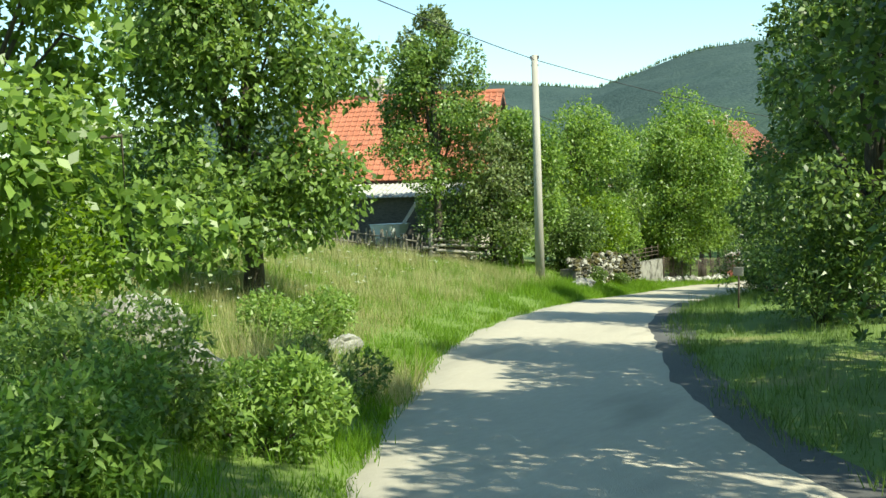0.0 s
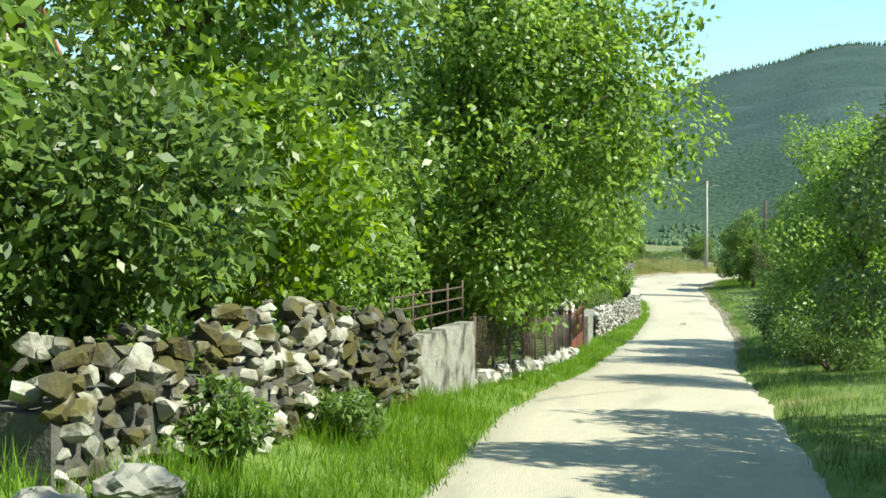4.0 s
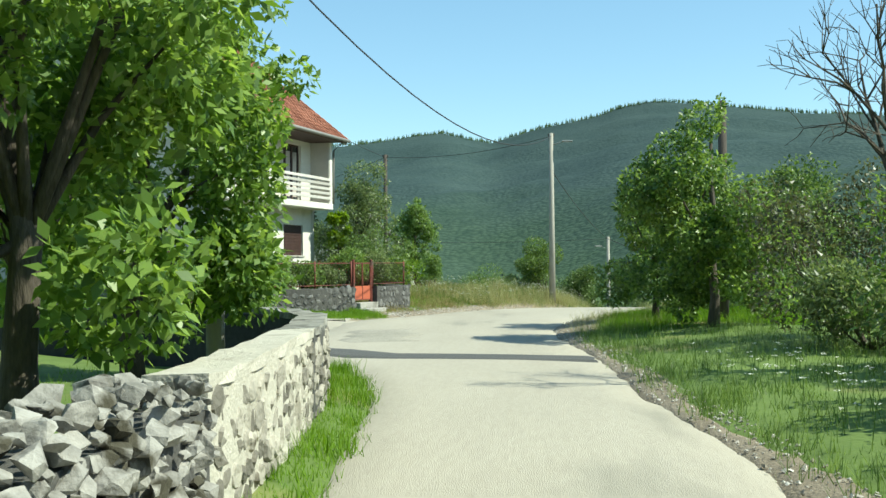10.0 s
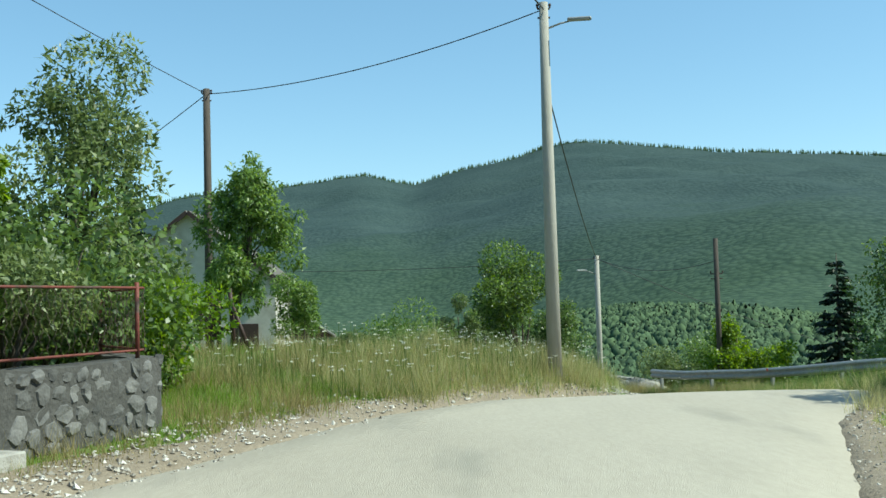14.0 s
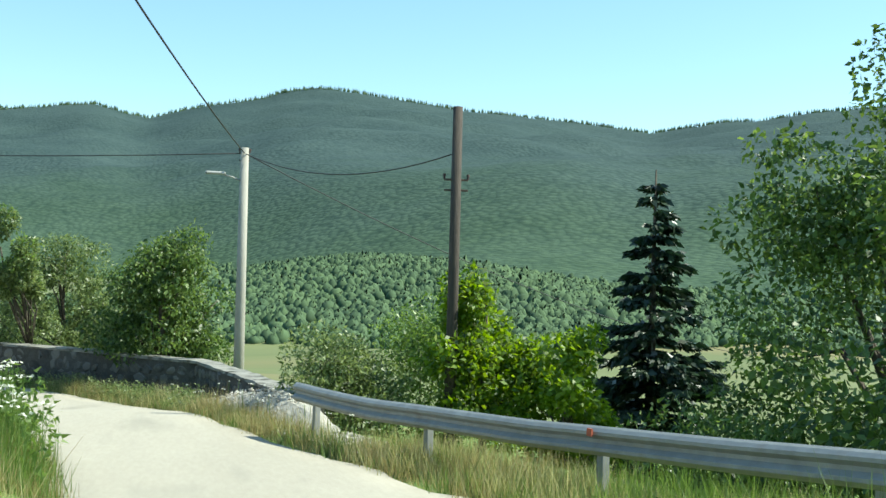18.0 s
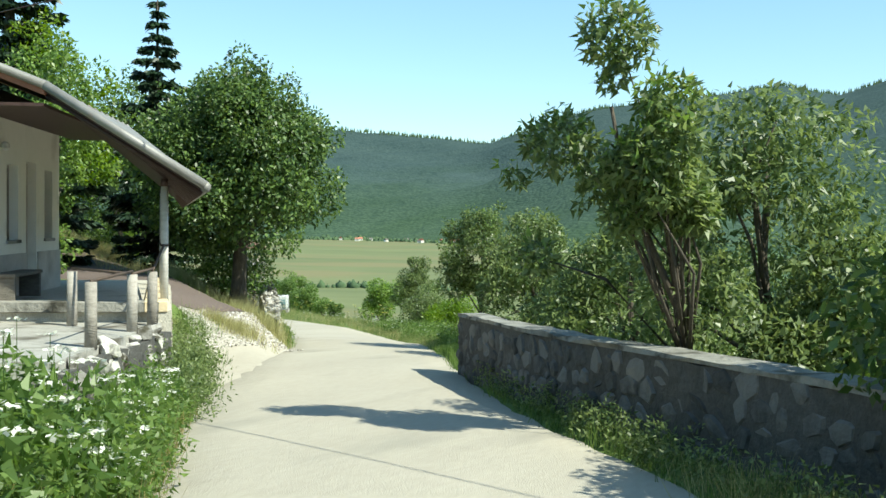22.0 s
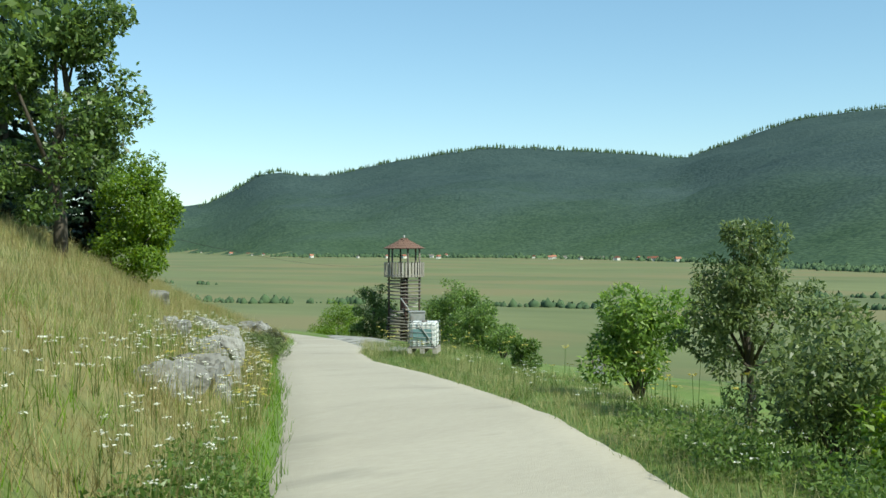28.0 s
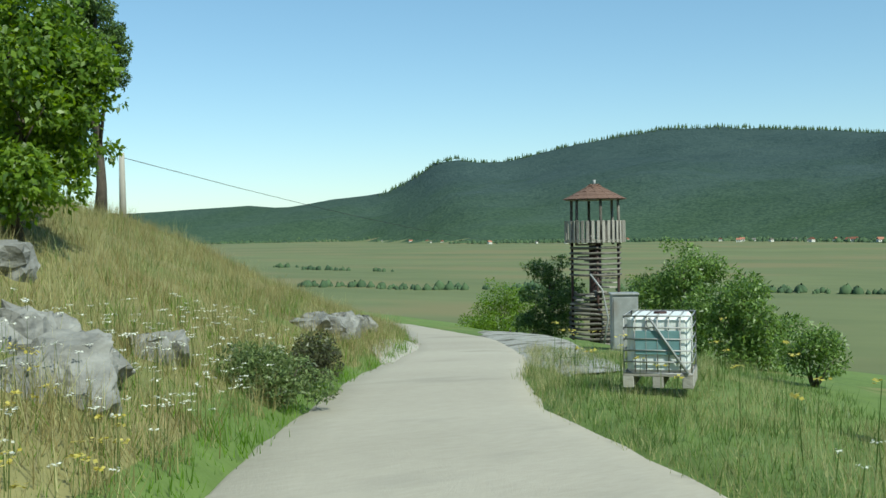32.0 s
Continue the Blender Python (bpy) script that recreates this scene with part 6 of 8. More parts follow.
def porch_house():
    W1, W0 = Vector((-11.5, 122.95)), Vector((-8.92, 118.0))
    m, w = frame_of(W1, W0, -4.4)     # local x from the far end towards the near gable; the road lies on the +y side
    root = house_root("house", m, "low cream farmhouse whose roof runs out over a deep porch")
    far, hw, ry, rzz = -8.0, 3.6, -3.6, 5.3
    ops = [(0.55, 1.15, 1.0, 2.35), (1.75, 2.45, 0.15, 2.45), (2.95, 3.65, 1.0, 2.35), (4.45, 5.1, 0.95, 2.4)]
    wall_with_holes(root, "wall", 0, w, -0.5, hw, -0.4, 0.4, ops, M_PLASTER_PALE, "cream rendered front wall")
    part("wall_foot", boxes(((0.0, 0.004, -0.5), (1.7, 0.03, 0.75)), ((2.5, 0.004, -0.5), (w, 0.03, 0.75))), M_PLASTER_OLD, root, "damp grey render at the foot of the wall")
    for a, b, c, d in (ops[0], ops[2], ops[3]):
        win = part("window", boxes(((a, -0.22, c), (a + 0.06, -0.16, d)), ((b - 0.06, -0.22, c), (b, -0.16, d)), ((a, -0.22, d - 0.06), (b, -0.16, d)), ((a, -0.22, c), (b, -0.16, c + 0.06)), (((a + b) / 2 - 0.03, -0.22, c), ((a + b) / 2 + 0.03, -0.16, d)), bevel=0.005), M_WOOD_GREY, root, "old wooden window frame")
        part("pane", boxes(((a + 0.03, -0.2, c + 0.03), (b - 0.03, -0.19, d - 0.03))), M_GLASS, win)
        part("sill", boxes(((a - 0.05, -0.2, c - 0.06), (b + 0.05, 0.05, c)), bevel=0.006), M_CONCRETE, win)
    door = part("door", boxes(((1.75, -0.22, 0.15), (2.45, -0.16, 2.45)), bevel=0.01), M_PLASTER_OLD, root, "faded grey-brown wooden door")
    part("door_handle", boxes(((2.32, -0.16, 1.1), (2.4, -0.11, 1.16)), bevel=0.01), M_DARKSTEEL, door)
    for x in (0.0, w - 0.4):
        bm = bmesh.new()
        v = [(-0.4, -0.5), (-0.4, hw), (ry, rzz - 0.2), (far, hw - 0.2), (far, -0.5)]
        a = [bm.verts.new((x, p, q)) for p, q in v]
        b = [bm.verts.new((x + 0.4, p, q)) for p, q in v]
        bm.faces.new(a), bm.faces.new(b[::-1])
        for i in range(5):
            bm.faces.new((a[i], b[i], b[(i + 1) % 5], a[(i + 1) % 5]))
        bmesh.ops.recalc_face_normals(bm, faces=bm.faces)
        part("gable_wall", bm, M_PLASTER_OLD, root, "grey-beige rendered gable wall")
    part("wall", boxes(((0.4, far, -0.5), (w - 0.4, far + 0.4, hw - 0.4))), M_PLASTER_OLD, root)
    inv = m.inverted()
    P = lambda x, y, z: tuple(inv @ Vector((x, y, z)))
    E1, E2 = P(-5.5, 119.32, -2.44), P(-10.75, 126.25, -2.55)
    B1, B2 = P(-7.62, 118.2, -0.95), (-1.2, 1.2, 3.45)
    R1, R2 = (B1[0], ry, rzz), (-1.2, ry, rzz)
    K1, K2 = (B1[0], 2 * ry - 1.2, 3.45), (-1.2, 2 * ry - 1.2, 3.45)
    # porch slope: sheet above, dark boards below
    for nm, dz_, th, mt, lab in (("porch_roof", 0.0, 0.05, M_METALROOF, "grey metal sheet porch roof"), ("soffit", -0.055, 0.05, M_WOOD_DARK, "dark brown boarded soffit")):
        c = [(q[0], q[1], q[2] + dz_) for q in (E1, E2, B2, B1)]
        deck = plate(nm, c, th, mt, root, lab)
        if nm == "porch_roof":
            for k in range(13):
                f = (k + 0.5) / 13
                a, b = Vector(mixp(E1, E2, f)), Vector(mixp(B1, B2, f))
                rod("seam", a + Vector((0, 0, 0.01)), b + Vector((0, 0, 0.01)), 0.022, M_METALROOF, deck, "", 5)
        else:
            for k in range(16):
                f = (k + 0.3) / 16
                a, b = Vector(mixp(E1, E2, f)), Vector(mixp(B1, B2, f))
                tubes("rafter", [([a + Vector((0, 0, -0.15)), b + Vector((0, 0, -0.15))], [0.05, 0.05])], M_WOOD_DARK, deck, "", 4)
    plate("eave_soffit", [(B1[0], B1[1] - 0.02, 3.17), (-1.2, 1.16, 3.17), (-1.2, 0.0, 3.17), (B1[0], 0.0, 3.17)], 0.05, M_WOOD_DARK, root, "dark brown boards below the main eave")
    # main roof
    for lo1, lo2, lab in ((B1, B2, "grey-brown weathered roof slope towards the road"), (K1, K2, "weathered brown roof slope away from the road")):
        plate("roof", [lo1, lo2, R2, R1], 0.16, M_TILE_BROWN, root, lab)
    tubes("ridge_cap", [([(B1[0], ry, rzz + 0.02), (-1.2, ry, rzz + 0.02)], [0.12, 0.12])], M_TILE_BROWN, root, "", 8)
    for lo, lab in ((B1, "grey metal verge flashing"), (K1, "grey metal verge flashing")):
        tubes("verge_flashing", [([Vector(lo), Vector(R1)], [0.07, 0.07])], M_METALROOF, root, lab, 8)
    d = (Vector(B1) - Vector(E1)).normalized()
    tubes("verge_flashing", [([Vector(E1) - d * 0.05, Vector(B1)], [0.075, 0.075])], M_METALROOF, root, "grey metal verge flashing", 8)
    tubes("gutter", [([Vector(E1) + Vector((0, 0.05, -0.05)), Vector(E2) + Vector((0, 0.05, -0.05))], [0.085, 0.085])], M_METALROOF, root, "grey half-round gutter", 9)
    beam_a, beam_b = P(-6.75, 120.05, -2.38), P(-11.15, 126.0, -2.38)
    tubes("beam", [([beam_a, beam_b], [0.08, 0.08])], M_WOOD_DARK, root, "dark timber beam on the posts", 4)
    part("lamp", boxes(((3.98, 0.03, 2.55), (4.12, 0.16, 2.7)), bevel=0.04), M_WHITE, root, "small white wall lamp")
    part("chimney", boxes(((2.2, ry + 0.5, rzz - 0.9), (2.7, ry + 1.1, rzz + 0.7)), bevel=0.01), M_TILE_BROWN, root)
    return m, root


H3, house3 = porch_house()

# terrace: plinth with posts, lower paved part, stone facing
cols_at = [(-7.07, 120.5), (-8.05, 121.82), (-9.03, 123.15), (-10.0, 124.45), (-10.98, 125.78)]
terrace = thing("terrace", (0, 0, 0), "raised stone terrace with a yellow concrete edge", "terrace")


def slab(outline, z0_, z1_):
    bm = bmesh.new()
    a = [bm.verts.new((x, y, z0_)) for x, y in outline]
    b = [bm.verts.new((x, y, z1_)) for x, y in outline]
    bm.faces.new(b), bm.faces.new(a[::-1])
    for i in range(len(outline)):
        bm.faces.new((a[i], a[(i + 1) % len(outline)], b[(i + 1) % len(outline)], b[i]))
    bmesh.ops.recalc_face_normals(bm, faces=bm.faces)
    return bm


part("terrace_body", slab([(-6.75, 120.0), (-11.15, 126.0), (-13.6, 124.5), (-9.5, 118.3)], -6.4, -4.42), M_MORTAR, terrace)
part("terrace_body", slab([(-4.75, 115.2), (-6.72, 119.95), (-9.42, 118.25), (-7.4, 113.6)], -6.4, -4.72), M_CONCRETE, terrace, "grey paved lower terrace")
m_edge, w_edge = frame_of((-6.7, 119.95), (-11.2, 126.1), -4.42)
part("terrace_edge", boxes(((-0.05, -0.08, -0.13), (w_edge + 0.05, 0.3, 0.05)), bevel=0.012, m=m_edge), M_BUFF, terrace, "yellow-buff concrete edge slab")
m_e2, w_e2 = frame_of((-9.45, 118.3), (-6.7, 119.95), -4.42)
part("terrace_edge", boxes(((0, -0.06, -0.13), (w_e2 - 0.05, 0.3, 0.046)), bevel=0.012, m=m_e2), M_CONCRETE_OLD, terrace, "stained concrete step")
line_t = [(-4.68, 115.1), (-6.66, 119.95)]
stone_wall("terrace_wall", "rough stone facing below the lower terrace", line_t, lambda s: -6.1, lambda s: -4.85, 0.24, STONES, M_MORTAR_DARK, 0.36, 81, ragged=0.0, proud=0.05, inset=0.3)
line_t2 = [(-6.66, 119.95), (-11.1, 126.05)]
faced_wall("terrace_wall", "white mortared stone facing below the porch", line_t2, lambda s: -6.3, lambda s: -4.52, 0.2, PLATES_WARM, M_MORTAR, 0.34, 83)
for i, (x, y) in enumerate(cols_at):
    p = thing("porch_post", (x, y, -4.4), "peeling pale painted round porch post", "post", "porch posts")
    tubes("shaft", [([(0, 0, 0), (0, 0, 1.0), (0, 0, 1.98)], [0.07, 0.065, 0.062])], M_WHITE, p, "", 10)
    tubes("collar", [([(0, 0, 0.93), (0, 0, 0.97)], [0.075, 0.075])], M_DARKSTEEL, p, "", 10)
hand = thing("porch_railing", (0, 0, 0), "rusty steel handrail with thick wooden posts", "railing")
for x, y in ((-6.2, 118.5), (-6.5, 119.4), (-7.6, 118.8), (-5.4, 116.6)):
    tubes("post", [([(x, y, -4.75), (x, y, -3.85)], [0.085, 0.08])], M_WOOD_GREY, hand, "", 9)
for a, b in (((-5.4, 116.6), (-6.2, 118.5)), ((-6.2, 118.5), (-6.5, 119.4)), ((-6.5, 119.4), (-7.05, 120.45)), ((-6.2, 118.5), (-7.6, 118.8)), ((-7.05, 120.45), (-10.95, 125.75))):
    rod("rail", (*a, -3.84), (*b, -3.80 if b[1] < 120 else -3.45), 0.022, M_DARKSTEEL, hand)
bench = thing("bench", (-9.55, 119.7, -4.42), "old dark wooden bench against the wall", "bench", turn=118)
part("seat", boxes(((-0.9, -0.2, 0.42), (0.9, 0.2, 0.48)), bevel=0.01), M_WOOD_OLD, bench)
for x in (-0.8, 0.8):
    part("leg", boxes(((x - 0.05, -0.18, 0), (x + 0.05, 0.18, 0.42)), bevel=0.008), M_WOOD_OLD, bench)


# first house behind the fence
def red_roof_house():
    a, b = (-14.85, -15.5), (-5.9, -13.3)
    m, w = frame_of(a, b, 3.0)
    root = house_root("house", m, "old low house with a bright orange tile roof")
    part("wall", boxes(((0.3, 0.35, -0.6), (w - 0.3, 0.75, 2.65)), bevel=0.01), M_PLASTER_OLD, root, "bare grey rendered wall")
    for x in (0.3, w - 0.6):
        bm = bmesh.new()
        v = [(0.75, -0.6), (0.75, 2.65), (4.4, 6.1), (8.0, 2.65), (8.0, -0.6)]
        p = [bm.verts.new((x, y, z)) for y, z in v]
        q = [bm.verts.new((x + 0.3, y, z)) for y, z in v]
        bm.faces.new(p), bm.faces.new(q[::-1])
        for i in range(5):
            bm.faces.new((p[i], q[i], q[(i + 1) % 5], p[(i + 1) % 5]))
        bmesh.ops.recalc_face_normals(bm, faces=bm.faces)
        part("gable_wall", bm, M_PLASTER_OLD, root)
    tile_roof(root, 0, w, (-0.1, 2.55), (4.4, 6.3), 17, 34, M_TILE, over=0.15)
    tile_roof(root, 0, w, (8.9, 2.55), (4.4, 6.3), 10, 12, M_TILE, over=0.15)
    tubes("ridge_cap", [([(-0.2, 4.4, 6.36), (w + 0.2, 4.4, 6.36)], [0.12, 0.12])], M_TILE, root, "", 8)
    part("chimney", boxes(((3.2, 4.1, 5.6), (3.8, 4.7, 7.3)), bevel=0.01), M_PLASTER_OLD, root)
    rod("aerial", (5.2, 4.4, 6.3), (5.2, 4.4, 7.4), 0.02, M_DARKSTEEL, root)
    # lean-to with a corrugated sheet roof
    part("shed_wall", boxes(((3.2, -1.9, -0.7), (8.6, -1.75, 1.9)), ((3.2, -1.75, -0.7), (3.35, 0.3, 2.2))), M_WOOD_OLD, root, "dark weathered boarded shed wall")
    n, vs, fs = 90, [], []
    for i in range(n):
        x = 2.9 + 6.0 * i / (n - 1)
        z = 0.03 * math.cos(i * math.pi / 1.5)
        vs += [(x, -2.35, 1.95 + z), (x, 0.3, 2.52 + z), (x, 0.3, 2.49 + z), (x, -2.35, 1.92 + z)]
    for i in range(n - 1):
        for j in range(4):
            fs.append((i * 4 + j, (i + 1) * 4 + j, (i + 1) * 4 + (j + 1) % 4, i * 4 + (j + 1) % 4))
    link_mesh("shed_roof", vs, fs, M_ETERNIT, root, "grey corrugated sheet roof")
    return root


red_roof_house()
pk = thing("picket_fence", (0, 0, 0), "leaning grey wooden picket fence", "fence")
rng = np.random.default_rng(4)
for i in range(46):
    f = i / 45
    x, y = -10.2 + 4.3 * f, -22.6 + 4.1 * f
    z = gz(x, y)
    mm = Matrix.Translation((x, y, z)) @ Euler((rng.normal() * 0.08, rng.normal() * 0.08, 0.72)).to_matrix().to_4x4()
    bm = boxes(((-0.03, -0.012, -0.1), (0.03, 0.012, 0.75 + 0.12 * rng.random())), bevel=0.004, m=mm)
    part("picket", bm, M_WOOD_OLD, pk)
for h in (0.25, 0.6):
    tubes("rail", [([(-10.2, -22.6, gz(-10.2, -22.6) + h), (-8.05, -20.55, gz(-8.05, -20.55) + h), (-5.9, -18.5, gz(-5.9, -18.5) + h)], [0.03] * 3)], M_WOOD_OLD, pk, "", 5)
rail_heap = thing("log_heap", (0, 0, 0), "heap of grey weathered poles beside the picket fence", "logs")
for i in range(13):
    f = i / 12
    xa, ya = -5.6 - 0.5 * rng.random() + 0.3 * f, -18.9 + 0.5 * rng.random()
    xb, yb = -3.6 - 0.7 * rng.random(), -15.9 + 0.8 * rng.random()
    za, zb = gz(xa, ya) + 0.12 + 0.65 * f + 0.05 * rng.normal(), gz(xb, yb) + 0.12 + 0.6 * f + 0.07 * rng.normal()
    tubes("pole", [([(xa, ya, za), ((xa + xb) / 2 + 0.08 * rng.normal(), (ya + yb) / 2, (za + zb) / 2 + 0.04 * rng.normal()), (xb, yb, zb)], [0.06, 0.05, 0.035])], M_WOOD_GREY, rail_heap, "", 7)
for xa, ya in ((-5.75, -18.6), (-3.9, -15.9)):
    part("stake", boxes(((xa - 0.06, ya - 0.06, gz(xa, ya) - 0.2), (xa + 0.06, ya + 0.06, gz(xa, ya) + 1.15)), bevel=0.01), M_WOOD_GREY, rail_heap)
tub = thing("bathtub", (-8.2, -17.3, gz(-8.2, -17.3)), "old white bathtub with a plank leaning in it", "bathtub", turn=40)
bm = bmesh.new()
for i, (z_, a_, b_) in enumerate(((0, 0.55, 0.22), (0.25, 0.7, 0.3), (0.5, 0.78, 0.36), (0.53, 0.84, 0.4), (0.5, 0.74, 0.32), (0.12, 0.55, 0.2))):
    ring = [bm.verts.new((a_ * math.cos(t * 0.5236), b_ * math.sin(t * 0.5236), z_ + 0.45)) for t in range(12)]
    if i:
        for t in range(12):
            bm.faces.new((prev[t], prev[(t + 1) % 12], ring[(t + 1) % 12], ring[t]))
    prev = ring
bm.faces.new(prev)
part("tub", bm, M_TANK, tub)
part("plank", boxes(((-0.06, -0.02, 0), (0.06, 0.02, 1.5)), m=Matrix.Translation((0.3, 0, 0.6)) @ Matrix.Rotation(0.6, 4, "Y")), M_WHITE, tub)
for x in (-0.4, 0.4):
    part("block", boxes(((x - 0.15, -0.2, -0.1), (x + 0.15, 0.2, 0.46)), bevel=0.015), M_CONCRETE, tub)
pr = thing("marker_post", (6.7, -25.2, gz(6.7, -25.2)), "small dark roadside post with a grey plate", "post")
rod("stake", (0, 0, -0.1), (0.02, 0, 1.05), 0.03, M_DARKSTEEL, pr)
part("plate", boxes(((-0.12, -0.03, 0.85), (0.14, -0.01, 1.08)), bevel=0.01), M_CONCRETE, pr)


# grey gabled barn beyond the mound
def barn():
    wide, deep, eave, rise = 7.0, 4.4, 3.55, 2.75
    root = house_root("barn", pose(-6.3, 104.0, -3.25), "grey-beige rendered barn with a tiled gable roof")
    root["category"] = "barn"
    bm = bmesh.new()
    v = [(0, -1.0), (0, eave), (-wide / 2, eave + rise), (-wide, eave), (-wide, -1.0)]
    p = [bm.verts.new((x, 0, z)) for x, z in v]
    q = [bm.verts.new((x, deep, z)) for x, z in v]
    bm.faces.new(p), bm.faces.new(q[::-1])
    for i in range(5):
        bm.faces.new((p[i], q[i], q[(i + 1) % 5], p[(i + 1) % 5]))
    bmesh.ops.recalc_face_normals(bm, faces=bm.faces)
    part("wall", bm, M_PLASTER_OLD, root, "grey-beige rendered wall")
    ang = math.atan2(rise, wide / 2)
    long = math.hypot(rise, wide / 2) + 0.3
    for sx in (1, -1):
        mm = Matrix.Translation((-wide / 2, -0.25, eave + rise + 0.05)) @ Matrix.Rotation(sx * ang, 4, "Y")
        part("roof", boxes(((0 if sx > 0 else -long, 0, 0), (long if sx > 0 else 0, deep + 0.5, 0.1)), m=mm), M_WOOD_OLD, root, "dark weathered roof slope")
        part("verge_board", boxes(((0.02 if sx > 0 else -long, -0.03, -0.08), (long if sx > 0 else -0.02, -0.004, 0.08)), m=mm), M_WOOD_DARK, root)
    part("hatch", boxes(((-1.7, -0.05, 0.6), (-0.7, -0.006, 1.75)), bevel=0.01), M_WOOD_DARK, root, "dark boarded barn hatch")


barn()


# ---- watchtower and water tank ----
M_TILE_DARK = material("brown_shingle", (0.10, 0.055, 0.04), (0.20, 0.12, 0.09), 6.0, 0.9, 0.3, 20.0, coords="World")


def watchtower(x, y, z):
    root = thing("watchtower", (x, y, z), "round timber lookout tower with a spiral stair and shingle cap", "tower")
    tubes("core_post", [([(0, 0, -0.2), (0, 0, 4.2)], [0.26, 0.24])], M_WOOD_DARK, root, "", 10)
    for k in range(26):
        w = k * 0.46
        h = 0.22 + k * 0.165
        m = Matrix.Translation((0, 0, h)) @ Matrix.Rotation(w, 4, "Z")
        r = 1.15 if h < 2.4 else 0.95
        part("tread", boxes(((0.1, -0.16, -0.03), (r - 0.12, 0.2, 0.03)), bevel=0.008, m=m), M_WOOD_GREY, root)
    for k in range(11):
        h = 0.2 + 0.19 * k
        r = 1.02 - 0.05 * max(0, k - 6)
        pts = [(r * math.cos(a), r * math.sin(a), h + 0.02 * math.sin(a * 3 + k)) for a in np.linspace(-2.9, 0.7 - 0.06 * k, 13)]
        tubes("slat", [(pts, [0.06] * 13)], M_WOOD_OLD, root, "", 5)
    for k in range(6):
        h = 2.85 + 0.21 * k
        pts = [(0.98 * math.cos(a), 0.98 * math.sin(a), h) for a in np.linspace(-2.8 + 0.1 * k, 0.5, 12)]
        tubes("slat", [(pts, [0.05] * 12)], M_WOOD_OLD, root, "", 5)
    for a in np.arange(6) * math.pi / 3 + 0.3:
        tubes("post", [([(0.98 * math.cos(a), 0.98 * math.sin(a), 4.0), (0.94 * math.cos(a), 0.94 * math.sin(a), 5.8)], [0.06, 0.055])], M_WOOD_OLD, root, "", 7)
    for a in (-2.6, -0.9, 0.6, 2.2):
        tubes("post", [([(0.9 * math.cos(a), 0.9 * math.sin(a), -0.3), (0.9 * math.cos(a), 0.9 * math.sin(a), 4.2)], [0.06, 0.055])], M_WOOD_DARK, root, "", 7)
    bm = bmesh.new()
    bmesh.ops.create_cone(bm, cap_ends=True, segments=12, radius1=1.15, radius2=1.2, depth=0.12, matrix=Matrix.Translation((0, 0, 4.15)))
    part("platform", bm, M_WOOD_GREY, root)
    for k in range(36):
        a = k * 2 * math.pi / 36
        part("railing_board", boxes(((-0.055, -0.015, 0), (0.055, 0.015, 0.85)), bevel=0.004, m=Matrix.Translation((1.17 * math.cos(a), 1.17 * math.sin(a), 4.1)) @ Matrix.Rotation(a + math.pi / 2, 4, "Z")), M_WOOD_GREY, root)
    rng = np.random.default_rng(2)
    roof = None
    bm = bmesh.new()
    bmesh.ops.create_cone(bm, cap_ends=True, segments=10, radius1=1.2, radius2=0.06, depth=0.6, matrix=Matrix.Translation((0, 0, 6.05)))
    roof = part("roof", bm, M_WOOD_GREY, root, "brown conical cap")
    for row in range(4):
        for k in range(18 - 4 * row):
            a = (k + 0.5 * (row % 2)) * 2 * math.pi / (18 - 4 * row)
            r = 1.2 - 0.29 * row
            mm = Matrix.Rotation(a, 4, "Z") @ Matrix.Translation((r, 0, 5.79 + 0.145 * row)) @ Matrix.Rotation(0.44, 4, "Y")
            part("shingle", boxes(((-0.34, -0.2, 0.0), (0.02, 0.2, 0.02)), m=mm), M_TILE_DARK, roof)
    tubes("finial", [([(0, 0, 6.3), (0, 0, 6.55)], [0.05, 0.06])], M_STEEL, root, "", 8)
    tubes("handrail", [([(0.9, -0.9, 0.1), (1.05, -0.75, 1.2), (0.85, -0.85, 2.3), (0.45, -1.05, 2.9)], [0.035] * 4)], M_STEEL, root, "pale curved handrail", 6)
    return root


TW = (-46.3, 187.26)
sheet("tower_pad", -49, -34.0, lambda x: float(np.interp(x, [-49, -34], [182.5, 167.3])), lambda x: float(np.interp(x, [-49, -34], [188.0, 170.0])), 16, 6, 0.05, M_CONCRETE, "pale concrete and gravel pad below the tower", "pad", 0.05)
watchtower(*TW, -11.2)

